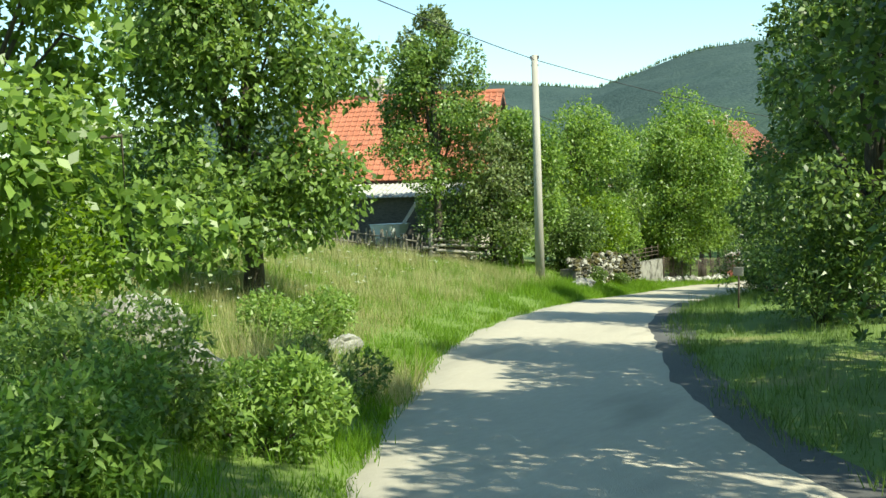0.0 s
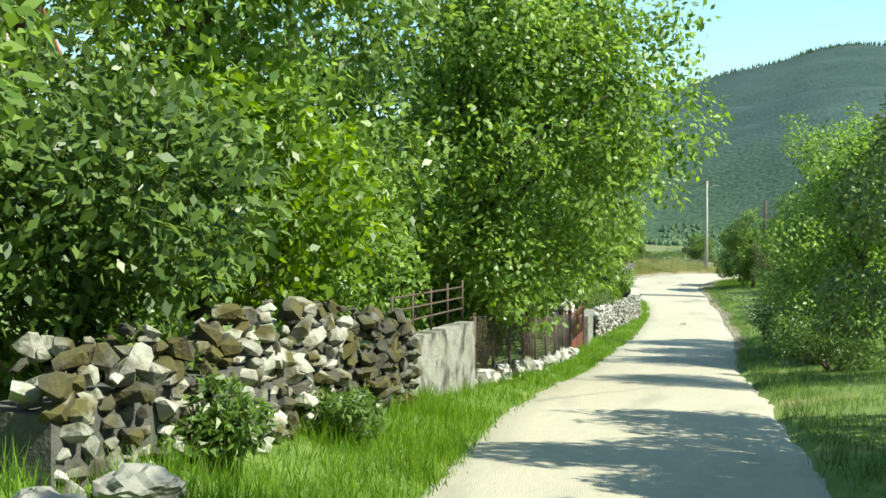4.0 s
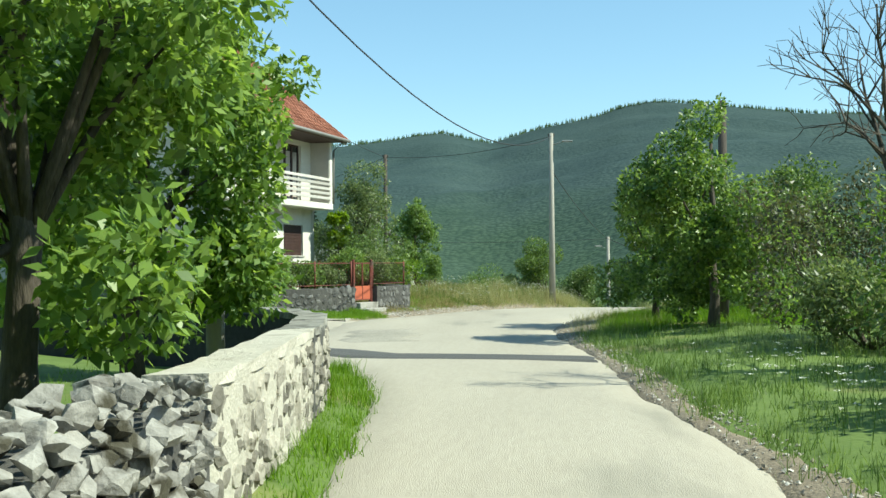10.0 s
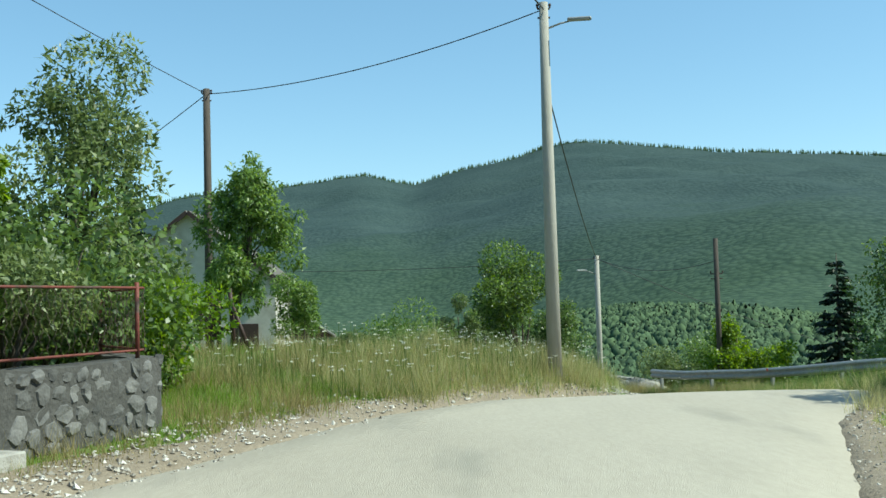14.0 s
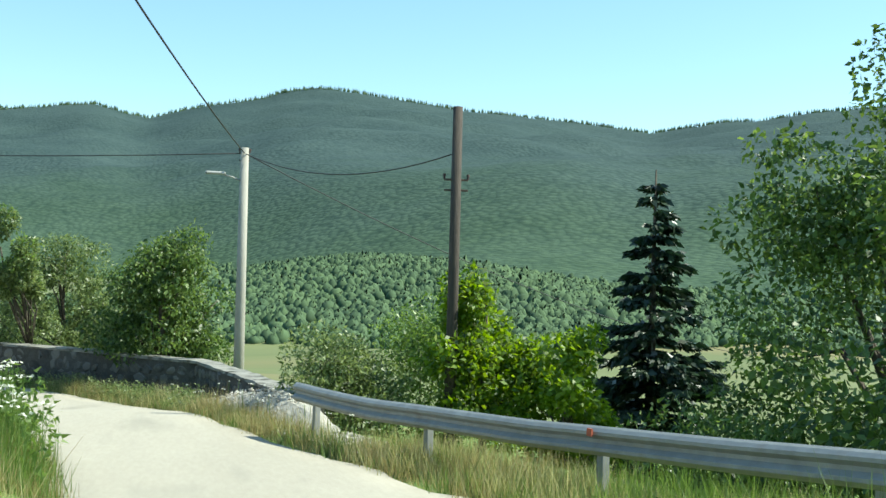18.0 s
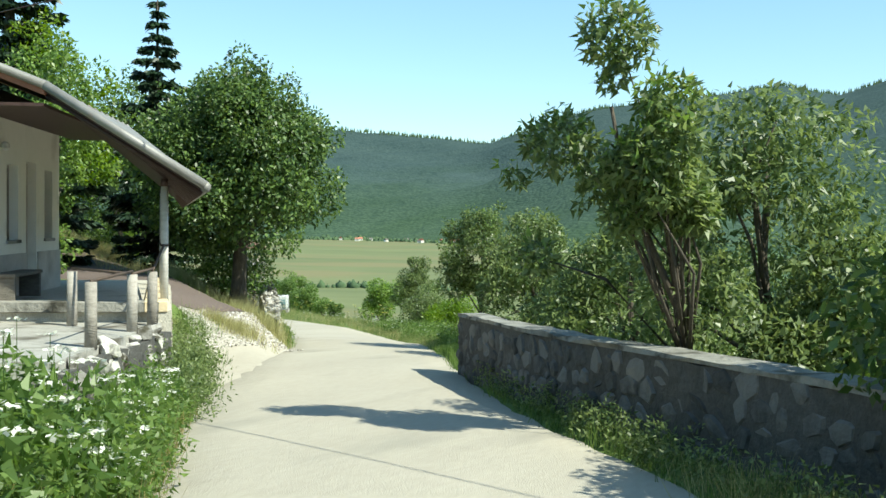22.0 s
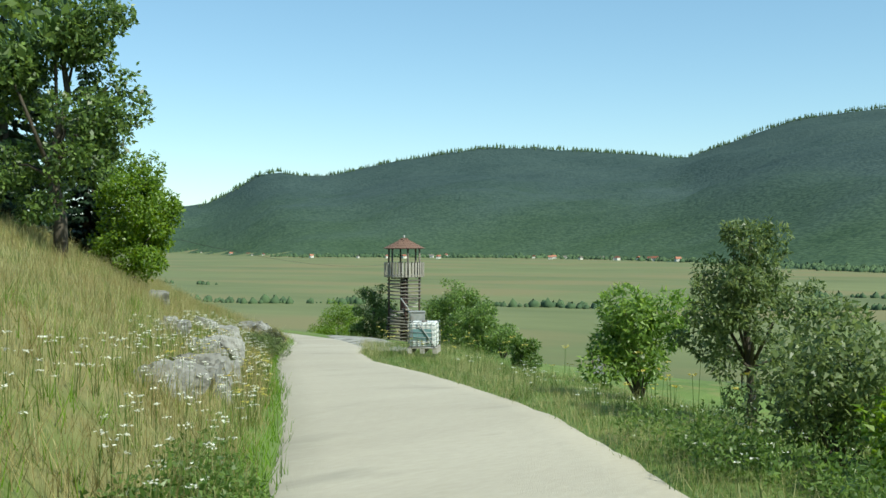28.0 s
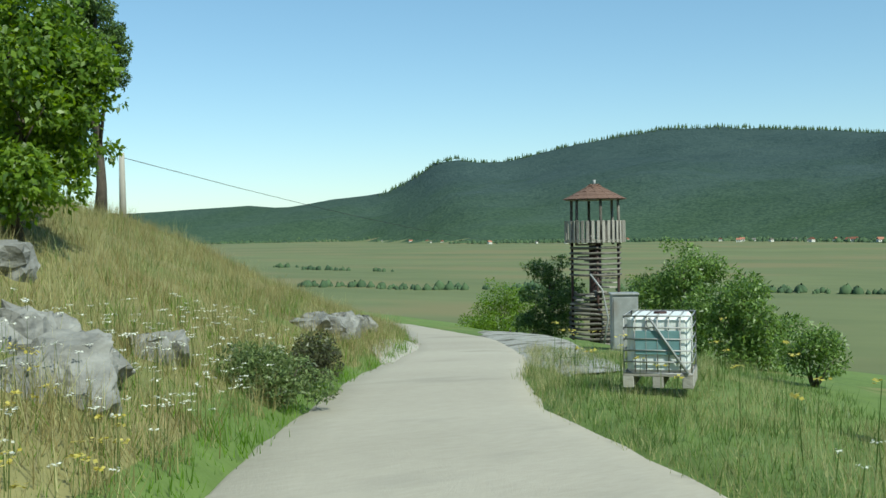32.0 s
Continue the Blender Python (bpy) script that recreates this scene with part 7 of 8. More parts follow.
def tank(x, y, z, turn):
    root = thing("water_tank", (x, y, z), "white plastic tank in a steel cage on a pallet", "tank", turn=turn)
    part("bottle", boxes(((-0.46, -0.5, 0.13), (0.46, 0.5, 1.0)), bevel=0.06), M_TANK, root, "milky plastic container")
    part("label_panel", boxes(((-0.33, -0.535, 0.42), (0.33, -0.515, 0.78)), bevel=0.004), M_TANKWATER, root, "blue-green panel on the front")
    for k in range(7):
        xx = -0.5 + 1.0 * k / 6
        tubes("cage_upright", [([(xx, -0.53, 0.12), (xx, -0.53, 1.0), (xx, 0.53, 1.0), (xx, 0.53, 0.12)], [0.014] * 4)], M_STEEL, root, "", 5)
    for k in range(6):
        zz = 0.14 + 0.86 * k / 5
        tubes("cage_ring", [([(-0.5, -0.54, zz), (0.5, -0.54, zz), (0.5, 0.54, zz), (-0.5, 0.54, zz), (-0.5, -0.54, zz)], [0.013] * 5)], M_STEEL, root, "", 5)
    rod("diagonal_brace", (-0.12, -0.56, 0.98), (0.45, -0.56, 0.14), 0.02, M_STEEL, root)
    pal = part("pallet", boxes(((-0.52, -0.55, 0.09), (0.52, 0.55, 0.13)), bevel=0.006), M_WOOD_GREY, root)
    for xx in (-0.44, 0, 0.44):
        part("pallet_block", boxes(((xx - 0.08, -0.55, -0.08), (xx + 0.08, 0.55, 0.09)), bevel=0.006), M_WOOD_GREY, pal)
    bm = bmesh.new()
    bmesh.ops.create_cone(bm, cap_ends=True, segments=14, radius1=0.11, radius2=0.1, depth=0.06, matrix=Matrix.Translation((0, 0, 1.0)))
    part("lid", bm, M_WOOD_DARK, root)
    return root


cab = thing("cabinet", (-38.4, 176.6, gz(-38.4, 176.6)), "grey sheet-metal cabinet beside the tower pad", "cabinet", turn=38)
part("body", boxes(((-0.35, -0.3, -0.1), (0.35, 0.3, 1.5)), bevel=0.012), M_STEEL, cab)
part("door", boxes(((-0.31, -0.325, 0.05), (0.31, -0.304, 1.44)), bevel=0.006), M_STEEL, cab)
part("lid", boxes(((-0.38, -0.34, 1.5), (0.38, 0.33, 1.55)), bevel=0.01), M_STEEL, cab)
lofted("gravel_patch", [((float(left_x(y)) - float(np.interp(y, [168, 169.5, 173, 175], [0.1, 1.1, 1.3, 0.1])), y), (float(left_x(y)) + 0.3, y)) for y in np.arange(168, 175.1, 0.5)], 7, 0.05, M_GRAVEL, "pale gravel at the mouth of a track", "gravel", (0, -1))
tank(-31.35, 166.3, -8.85, 25)
board = thing("sign_frame", (-25.6, 168.4, gz(-25.6, 168.4)), "small grey metal frame with plates among weeds", "sign", turn=30)
for x in (-0.2, 0.2):
    rod("stake", (x, 0, -0.1), (x, 0, 1.0), 0.03, M_DARKSTEEL, board)
for z in (0.3, 0.62):
    part("plate", boxes(((-0.18, -0.02, z), (0.2, 0.01, z + 0.26)), bevel=0.006), M_STEEL, board)


# ---- trees and bushes: first stretch ----
tree("walnut_tree", "big leafy roadside tree with drooping branches", -1.3, -35.4, 9.4, 3.1, 24000, 0.22, L_MID, 11, low=0.09, clumps=36, droop=0.7)
bush("hazel_bush", "leafy hazel behind the roadside tree", -6.0, -31.6, 3.6, 2.0, 5000, 0.17, L_FRESH, 161, 12)
bush("hazel_bush", "leafy hazel behind the roadside tree", -4.6, -35.6, 3.4, 1.9, 5000, 0.17, L_MID, 162, 12)
tree("ash_tree", "bright green young tree at the road edge", 3.6, -46.6, 7.4, 2.2, 13000, 0.2, L_FRESH, 12, low=0.02, clumps=18, girth=0.09)
tree("ash_tree", "dense green tree behind the bank", -1.5, -46.5, 11.0, 4.5, 9000, 0.24, L_MID, 13, low=0.1, clumps=18)
bush("bramble_bush", "tangled roadside bramble with grassy tufts", 5.6, -43.4, 0.8, 1.0, 3000, 0.09, L_WEED, 14)
bush("bramble_bush", "dark shaded bramble at the road edge", 7.6, -49.0, 0.8, 1.0, 4500, 0.08, L_FRESH, 131)
bush("bramble_bush", "dark shaded bramble at the road edge", 6.3, -47.6, 1.0, 1.1, 5000, 0.085, L_WEED, 132)
bush("bramble_bush", "tangled roadside bramble with grassy tufts", 3.6, -41.2, 1.0, 1.3, 5500, 0.09, L_FRESH, 15)
bush("bramble_bush", "tangled roadside bramble with grassy tufts", 7.0, -46.6, 0.8, 0.9, 4500, 0.085, L_FRESH, 16)
bush("bramble_bush", "tall tangled bush under the roadside trees", 3.6, -46.2, 1.7, 1.4, 6500, 0.095, L_BRIGHT, 63, 11)
tree("pear_tree", "dark fruit tree before the old house", -5.6, -18.2, 8.8, 2.6, 15000, 0.2, L_MID, 17, low=0.16, clumps=24, girth=0.2)
tree("pear_tree", "tall thin-topped tree before the old house", -6.3, -17.0, 10.2, 1.3, 2600, 0.2, L_OLIVE, 64, low=0.62, clumps=7, girth=0.09)
tree("hazel_tree", "bushy tree between house and pole", -3.9, -14.6, 7.0, 2.2, 9000, 0.2, L_FRESH, 65, low=0.06, clumps=18)
tree("hazel_tree", "leafy hazel behind the pole", -4.3, -16.2, 6.4, 1.8, 5500, 0.19, L_OLIVE, 167, low=0.1, clumps=20)
tree("plum_tree", "leafy tree in the corner of the garden", -3.6, -8.6, 8.2, 3.0, 13000, 0.2, L_FRESH, 18, low=0.08, clumps=24, second=(L_BRIGHT, 1500))
bush("hazel_bush", "dense bush overhanging the rubble wall", -2.9, -12.4, 3.4, 1.8, 7000, 0.16, L_DARK, 19, 12)
bush("hazel_bush", "dense bush overhanging the rubble wall", -3.1, -9.2, 4.2, 2.0, 6500, 0.17, L_BRIGHT, 20, 12)
bush("hazel_bush", "leafy hazel growing through the fence", -3.2, -4.6, 4.4, 1.4, 5000, 0.17, L_FRESH, 136, 11)
bush("hazel_bush", "leafy hazel growing through the fence", -3.2, -0.8, 4.0, 1.4, 5000, 0.17, L_FRESH, 137, 11)
bush("hazel_bush", "leafy hazel growing through the fence", -2.7, 0.8, 3.2, 1.0, 4500, 0.17, L_FRESH, 150, 11)
bush("hazel_bush", "leafy hazel growing through the fence", -2.7, 4.8, 3.0, 1.0, 4500, 0.17, L_FRESH, 151, 11)
bush("hazel_bush", "leafy hazel growing through the fence", -3.3, 3.0, 3.8, 1.4, 5000, 0.17, L_FRESH, 138, 11)
bush("hawthorn_bush", "dark bush in the shade behind the pole", -4.8, -16.8, 2.8, 2.2, 5000, 0.16, L_DARK, 21, 10)
tree("walnut_tree", "large round walnut tree over the fence", -2.7, 1.6, 9.8, 3.9, 28000, 0.21, L_FRESH, 22, low=0.13, clumps=46, off=(1.4, 0.0), droop=0.7, second=(L_BRIGHT, 2500))
tree("walnut_tree", "smaller walnut leaning over the mesh fence", -3.2, 6.0, 8.0, 2.4, 11000, 0.2, L_MID, 133, low=0.34, clumps=18, droop=0.7)
tree("walnut_tree", "walnut tree with long hanging leaves", -4.6, -3.0, 8.5, 3.6, 9000, 0.24, L_MID, 23, low=0.18, clumps=16, droop=0.7)
tree("walnut_tree", "walnut tree with a bough hanging over the fence", -2.7, 11.4, 8.2, 2.7, 24000, 0.21, L_MID, 35, low=0.25, clumps=30, droop=0.8, off=(1.0, 0.0))
tree("plum_tree", "young plum tree in the orchard", -6.5, 15.5, 5.0, 1.7, 3500, 0.2, L_BRIGHT, 24, low=0.3, clumps=10)
tree("plum_tree", "young plum tree in the orchard", -9.5, 18.5, 5.2, 1.9, 3500, 0.2, L_MID, 25, low=0.3, clumps=10)
tree("plum_tree", "young plum tree in the orchard", -10.5, 9.5, 5.4, 2.2, 3500, 0.2, L_MID, 26, low=0.3, clumps=10)
tree("plum_tree", "young plum tree in the orchard", -14, 24, 6.0, 2.6, 3500, 0.24, L_MID, 27, low=0.2, clumps=10)
tree("plum_tree", "young plum tree in the orchard", -4.3, 20.6, 3.8, 1.35, 5000, 0.16, L_BRIGHT, 170, low=0.3, clumps=12, girth=0.06)
tree("plum_tree", "young plum tree in the orchard", -6.8, 24.6, 4.6, 1.7, 6000, 0.17, L_FRESH, 171, low=0.3, clumps=12, girth=0.07)
tree("apple_tree", "leafy apple tree behind the log pile", -5.0, 26.4, 5.8, 1.9, 9000, 0.17, L_MID, 172, low=0.2, clumps=16)
tree("pear_tree", "tall leafy pear tree above the stone wall", -5.2, 29.6, 7.5, 2.5, 12000, 0.2, L_FRESH, 28, low=0.15, clumps=16)
tree("pear_tree", "tall leafy pear tree above the stone wall", -3.6, 34.6, 7.4, 2.3, 12000, 0.17, L_MID, 29, low=0.15, clumps=18, second=(L_BRIGHT, 900))
tree("pear_tree", "slim tree in the walled garden", -2.7, 38.6, 7.6, 2.1, 14000, 0.19, L_FRESH, 30, low=0.1, clumps=20)
tree("pear_tree", "leafy pear tree by the garden wall corner", -4.6, 42.6, 6.0, 1.9, 6500, 0.17, L_FRESH, 36, low=0.28, clumps=14, second=(L_BRIGHT, 700))
tree("apple_tree", "leafy apple tree in the walled garden", -8.0, 34.0, 6.4, 2.8, 7000, 0.2, L_OLIVE, 31, low=0.15, clumps=16)
bush("elder_bush", "bush spilling over the dry-stone wall", -3.0, 28.2, 2.4, 1.5, 4200, 0.13, L_OLIVE, 32)
bush("elder_bush", "bush spilling over the dry-stone wall", -2.7, 31.6, 2.3, 1.4, 4200, 0.13, L_BRIGHT, 33)
bush("elder_bush", "bush spilling over the dry-stone wall", -3.4, 25.2, 2.2, 1.4, 3600, 0.13, L_MID, 34)

bush("rose_bush", "unkempt rose bush spilling round the end of the garden wall", -4.85, 51.9, 2.3, 1.1, 6000, 0.10, L_MID, 168, 12)
tree("pear_tree", "leafy pear tree at the corner of the walled garden", -4.4, 45.8, 7.6, 2.3, 16000, 0.21, L_FRESH, 145, low=0.08, clumps=24)
bush("bramble_bush", "brambles spilling over the rubble wall", -2.3, -12.6, 1.9, 0.9, 3500, 0.12, L_FRESH, 146, 9)
bush("bramble_bush", "nettles at the foot of the rubble wall", -1.3, -13.0, 0.7, 0.5, 1500, 0.10, L_WEED, 147, 7)
bush("bramble_bush", "nettles at the foot of the rubble wall", -1.2, -10.2, 0.6, 0.5, 1500, 0.10, L_WEED, 148, 7)

# right-hand side of the first stretch
tree("oak_tree", "tall dark tree shading the road", 13.6, -36.5, 11.0, 3.4, 15000, 0.24, L_DARK, 40, low=0.02, clumps=30)
tree("oak_tree", "tall dark tree shading the road", 10.3, -29.3, 9.0, 2.7, 14000, 0.22, L_DARK, 41, low=0.02, clumps=28)
tree("oak_tree", "tall dark tree shading the road", 15.4, -44.2, 12.4, 3.3, 16000, 0.24, L_DARK, 42, low=0.05, clumps=24)
# this oak is added out of view, to keep the sun off the right verge
tree("oak_tree", "tall dark tree shading the road", 14.4, -40.2, 9.5, 2.9, 9000, 0.28, L_DARK, 163, low=0.05, clumps=24)
tree("oak_tree", "tall dark tree shading the road", 17.6, -49.6, 13.0, 3.3, 16000, 0.24, L_DARK, 149, low=0.05, clumps=22)
tree("oak_tree", "dark roadside tree over the verge", 8.6, -21.6, 9.6, 2.8, 15000, 0.21, L_MAPLE, 66, low=0.02, clumps=20)
tree("oak_tree", "dark roadside tree over the verge", 7.6, -15.4, 9.4, 2.7, 15000, 0.21, L_MAPLE, 67, low=0.02, clumps=18)
tree("maple_tree", "roadside tree on the verge", 7.9, -9.5, 8.0, 2.6, 11000, 0.2, L_MID, 43, low=0.05, clumps=14)
tree("maple_tree", "roadside tree on the verge", 7.4, -5.5, 6.6, 2.6, 6500, 0.2, L_OLIVE, 44, low=0.05, clumps=14)
bush("roadside_bush", "bushy growth at the road edge", 5.5, -8.0, 2.3, 1.5, 5500, 0.12, L_BRIGHT, 45, 12)
tree("hazel_tree", "dense hazel shading the road edge", 6.6, -11.6, 5.6, 1.9, 11000, 0.16, L_MID, 173, low=0.02, clumps=20)
bush("roadside_bush", "dark bushy growth at the road edge", 5.2, -12.6, 1.9, 1.2, 5000, 0.12, L_DARK, 174, 11)
bush("roadside_bush", "bushy growth at the road edge", 6.6, -18.4, 2.0, 1.7, 3200, 0.13, L_DARK, 46)
bush("roadside_bush", "bushy growth at the road edge", 9.4, -30.2, 2.4, 1.8, 3400, 0.14, L_DARK, 47)
tree("maple_tree", "tall roadside tree leaning over the verge", 7.5, 3.5, 7.8, 2.8, 10000, 0.2, L_OLIVE, 48, low=0.06, clumps=20)
tree("maple_tree", "tall roadside tree leaning over the verge", 6.9, 12.0, 7.4, 2.8, 17000, 0.18, L_FRESH, 49, low=0.05, clumps=28)
tree("maple_tree", "tall roadside tree leaning over the verge", 7.3, 16.6, 7.3, 2.6, 15000, 0.18, L_MID, 166, low=0.05, clumps=26)
tree("acacia_tree", "slender tree with an open crown", 6.5, 20.6, 8.6, 2.4, 12000, 0.16, L_FRESH, 50, low=0.08, clumps=22)
bush("bramble_bush", "dark brambles at the foot of the trees", 5.5, 7.5, 1.6, 1.5, 3200, 0.12, L_DARK, 51)
bush("bramble_bush", "dark brambles at the foot of the trees", 5.2, 14.2, 1.5, 1.3, 3600, 0.12, L_DARK, 52)
bush("bramble_bush", "dark brambles at the foot of the trees", 5.3, 18.2, 1.6, 1.3, 3600, 0.12, L_DARK, 68)
bush("bramble_bush", "dark brambles over fallen stones", 5.3, 10.4, 1.6, 1.3, 3600, 0.12, L_DARK, 69)
bush("bramble_bush", "dark brambles at the foot of the trees", 5.9, 24.0, 1.5, 1.4, 3200, 0.12, L_PLUM, 53)
tree("willow_tree", "bushy light green roadside tree", 8.6, 32.2, 4.0, 2.0, 8000, 0.16, L_MID, 54, low=0.03, clumps=18)
tree("willow_tree", "bushy green roadside tree", 8.8, 38.6, 4.2, 2.0, 8000, 0.16, L_MID, 55, low=0.03, clumps=18)
tree("willow_tree", "bushy green roadside tree", 10.8, 43.5, 4.6, 2.5, 4500, 0.18, L_MID, 56, low=0.08, clumps=13)
bare_tree("dead_tree", "dead leafless tree among bushes", 7.0, 46.8, 6.2, 57)
bush("roadside_bush", "dense green bush beside the road", 7.6, 36.0, 2.2, 1.3, 5000, 0.14, L_MID, 141, 12)
bush("roadside_bush", "dense green bush beside the road", 7.4, 42.2, 2.4, 1.4, 5500, 0.14, L_OLIVE, 142, 12)
bush("roadside_bush", "dense green bush beside the road", 7.4, 49.8, 1.6, 1.4, 4500, 0.13, L_OLIVE, 143, 12)
bush("roadside_bush", "dense green bush beside the road", 8.2, 46.0, 4.0, 2.0, 6000, 0.14, L_MID, 144, 12)
bare_tree("dead_tree", "dead leafless tree among bushes", 10.4, 36.0, 9.0, 58)
tree("pear_tree", "large round-topped wild pear tree", 5.9, 56.6, 6.1, 2.3, 17000, 0.17, L_MID, 59, low=0.03, clumps=20)
tree("pear_tree", "young pear tree on the gravel shoulder", 5.2, 62.0, 4.9, 1.7, 10000, 0.16, L_MID, 134, low=0.04, clumps=16)
bush("roadside_bush", "dry reddish bush by the wild pear", 7.4, 51.6, 3.8, 1.9, 4500, 0.13, L_PLUM, 60)
bush("roadside_bush", "bushy growth beside the bend", 8.8, 64.0, 3.6, 2.2, 6000, 0.15, L_DARK, 61, 12)
tree("ash_tree", "roadside tree at the crest", 11.6, 70.0, 6.4, 2.6, 6500, 0.2, L_DARK, 62, low=0.03, clumps=16)

# junction and mound
bush("rose_bush", "climbing rose with red flowers by the fence", -8.15, 67.3, 3.3, 0.8, 4500, 0.12, L_PLUM, 70, second=(L_RED, 500, 0.12, "red roses"))
bush("rose_bush", "red rose bush inside the garden fence", -6.1, 72.4, 2.4, 0.8, 3500, 0.11, L_DARK, 71, second=(L_RED, 260, 0.13, "red roses"))
for i, (x, y, h) in enumerate(((-7.9, 67.4, 1.7), (-7.2, 68.0, 1.6), (-6.6, 69.0, 1.5), (-5.9, 70.4, 1.4), (-7.5, 68.8, 1.5), (-4.9, 73.4, 2.1), (-5.5, 72.2, 1.7))):
    bush("garden_shrub", "leafy garden shrub behind the red fence", x, y, h, 0.95, 3600, 0.12, L_OLIVE if i % 2 else L_MID, 72 + i, 7, z=-1.75)
bush("lilac_bush", "dense lilac bush at the end of the garden", -5.6, 76.3, 3.0, 2.2, 7000, 0.16, L_DARK, 80, 12)
bush("lilac_bush", "dense lilac bush at the end of the garden", -4.2, 77.8, 2.2, 1.2, 3500, 0.13, L_BRIGHT, 81, 9)
tree("cherry_tree", "fruit tree beside the house", -6.2, 79.6, 5.9, 2.5, 14000, 0.16, L_OLIVE, 82, low=0.08, clumps=20)
tree("apple_tree", "small drooping apple tree on the mound", -4.4, 85.4, 4.7, 1.5, 8500, 0.15, L_MID, 83, low=0.2, clumps=18, droop=0.9, lean=(0.5, 0.0))
tree("vine", "bright green vine climbing at the house corner", -6.4, 76.0, 4.0, 0.6, 2600, 0.2, L_BRIGHT, 84, low=0.5, clumps=8, girth=0.03, category="vine")
bush("juniper_bush", "rounded bush on the grass mound", 2.6, 88.9, 3.7, 1.3, 7500, 0.12, L_DARK, 85, 12, second=(L_BRIGHT, 1500, 0.09))
bush("juniper_bush", "rounded bush in the grass beyond the mound", -3.5, 91.0, 2.7, 0.85, 5000, 0.11, L_MID, 86, 10)
bush("roadside_bush", "low bush behind the mound", -0.6, 95.5, 2.2, 2.2, 3200, 0.14, L_WEED, 87, 9)

# valley side
spruce("spruce_tree", "dark spruce below the road", 18.9, 110.2, 9.6, 2.6, 16000, 90, z=-8.6)
tree("cherry_tree", "big leafy tree below the barrier", 20.5, 101.5, 12.4, 4.2, 19000, 0.22, L_DARK, 91, low=0.05, clumps=22, z=-9.0)
tree("cherry_tree", "big leafy tree below the barrier", 18.4, 95.0, 11.9, 3.9, 19000, 0.23, L_DARK, 92, low=0.05, clumps=22, z=-9.0)
tree("ash_tree", "leafy tree shading the bend", 13.2, 78.2, 7.6, 2.5, 9000, 0.22, L_DARK, 181, low=0.1, clumps=20)
tree("ash_tree", "dark leafy tree by the bend", 15.4, 83.5, 9.5, 3.3, 8500, 0.22, L_DARK, 93, low=0.04, clumps=20, z=-6.2)
tree("hazel_tree", "bright young walnut shoots behind the barrier", 12.6, 104.7, 5.2, 1.6, 6500, 0.2, L_BRIGHT, 94, low=0.02, clumps=14, z=-6.4, second=(L_OLIVE, 900))
tree("hazel_tree", "young walnut shoots behind the barrier", 13.8, 102.9, 4.2, 1.5, 5000, 0.2, L_BRIGHT, 95, low=0.02, clumps=12, z=-6.4)
bush("blackthorn_bush", "grey-green blackthorn behind the barrier", 9.9, 104.2, 3.3, 1.4, 8000, 0.12, L_OLIVE, 96, 14, z=-6.0)
bush("blackthorn_bush", "grey-green blackthorn behind the barrier", 11.6, 106.4, 4.2, 2.0, 10000, 0.12, L_MID, 97, 14, z=-6.4)
bush("blackthorn_bush", "grey-green blackthorn behind the barrier", 13.9, 96.6, 2.2, 1.5, 6000, 0.12, L_DARK, 98, 12, z=-5.6)
tree("cherry_tree", "cherry tree leaning over the parapet wall", 6.0, 115.1, 6.0, 2.35, 16000, 0.17, L_DARK, 99, low=0.08, clumps=32, z=-6.5, droop=0.9, girth=0.14, second=(L_OLIVE, 2200))
tree("cherry_tree", "bushy tree behind the parapet wall", 2.9, 120.4, 5.8, 2.3, 14000, 0.16, L_OLIVE, 100, low=0.02, clumps=22, z=-6.5)
tree("walnut_tree", "walnut leaning out over the road behind the parapet", 2.5, 119.5, 6.3, 1.4, 5200, 0.16, L_OLIVE, 101, low=0.3, clumps=9, z=-6.5, lean=(-1.2, -1.6), girth=0.09, second=(L_MID, 900))
tree("hazel_tree", "bushy hazel behind the parapet wall", 0.3, 124.2, 4.2, 1.9, 9000, 0.15, L_OLIVE, 183, low=0.03, clumps=18, z=-6.5)
bush("hazel_bush", "dense grey-green bush behind the parapet wall", 3.9, 119.9, 3.2, 1.2, 8000, 0.13, L_OLIVE, 184, 14, z=-6.5)
bush("roadside_bush", "leafy undergrowth behind the parapet wall", 4.4, 119.6, 2.4, 1.4, 5000, 0.13, L_MID, 135, 12, z=-6.7)
tree("ash_tree", "feathery tree below the wall", -3.6, 131.2, 4.0, 1.6, 7500, 0.15, L_OLIVE, 102, low=0.03, clumps=18, z=-6.7)
tree("ash_tree", "feathery tree below the wall", 0.8, 129.6, 5.0, 2.0, 7500, 0.17, L_OLIVE, 103, low=0.03, clumps=18, z=-7.6)
tree("almond_tree", "small twin-trunk tree on the verge", -6.0, 134.0, 4.4, 1.5, 11000, 0.12, L_OLIVE, 104, low=0.3, clumps=18, girth=0.07, second=(L_MID, 1500))
tree("almond_tree", "small dark-trunked tree on the verge", -4.9, 135.4, 4.8, 1.2, 7500, 0.13, L_OLIVE, 105, low=0.3, clumps=16, girth=0.08)
tree("almond_tree", "feathery young tree above the valley", -5.6, 140.4, 5.2, 1.0, 6000, 0.14, L_OLIVE, 116, low=0.1, clumps=14, girth=0.06)
tree("almond_tree", "feathery young tree above the valley", -2.6, 137.6, 4.6, 1.4, 7000, 0.14, L_OLIVE, 117, low=0.05, clumps=16, girth=0.06)
bush("roadside_bush", "bushy thicket sloping to the valley", -13.6, 148.4, 2.5, 1.4, 5500, 0.13, L_OLIVE, 106, 12)
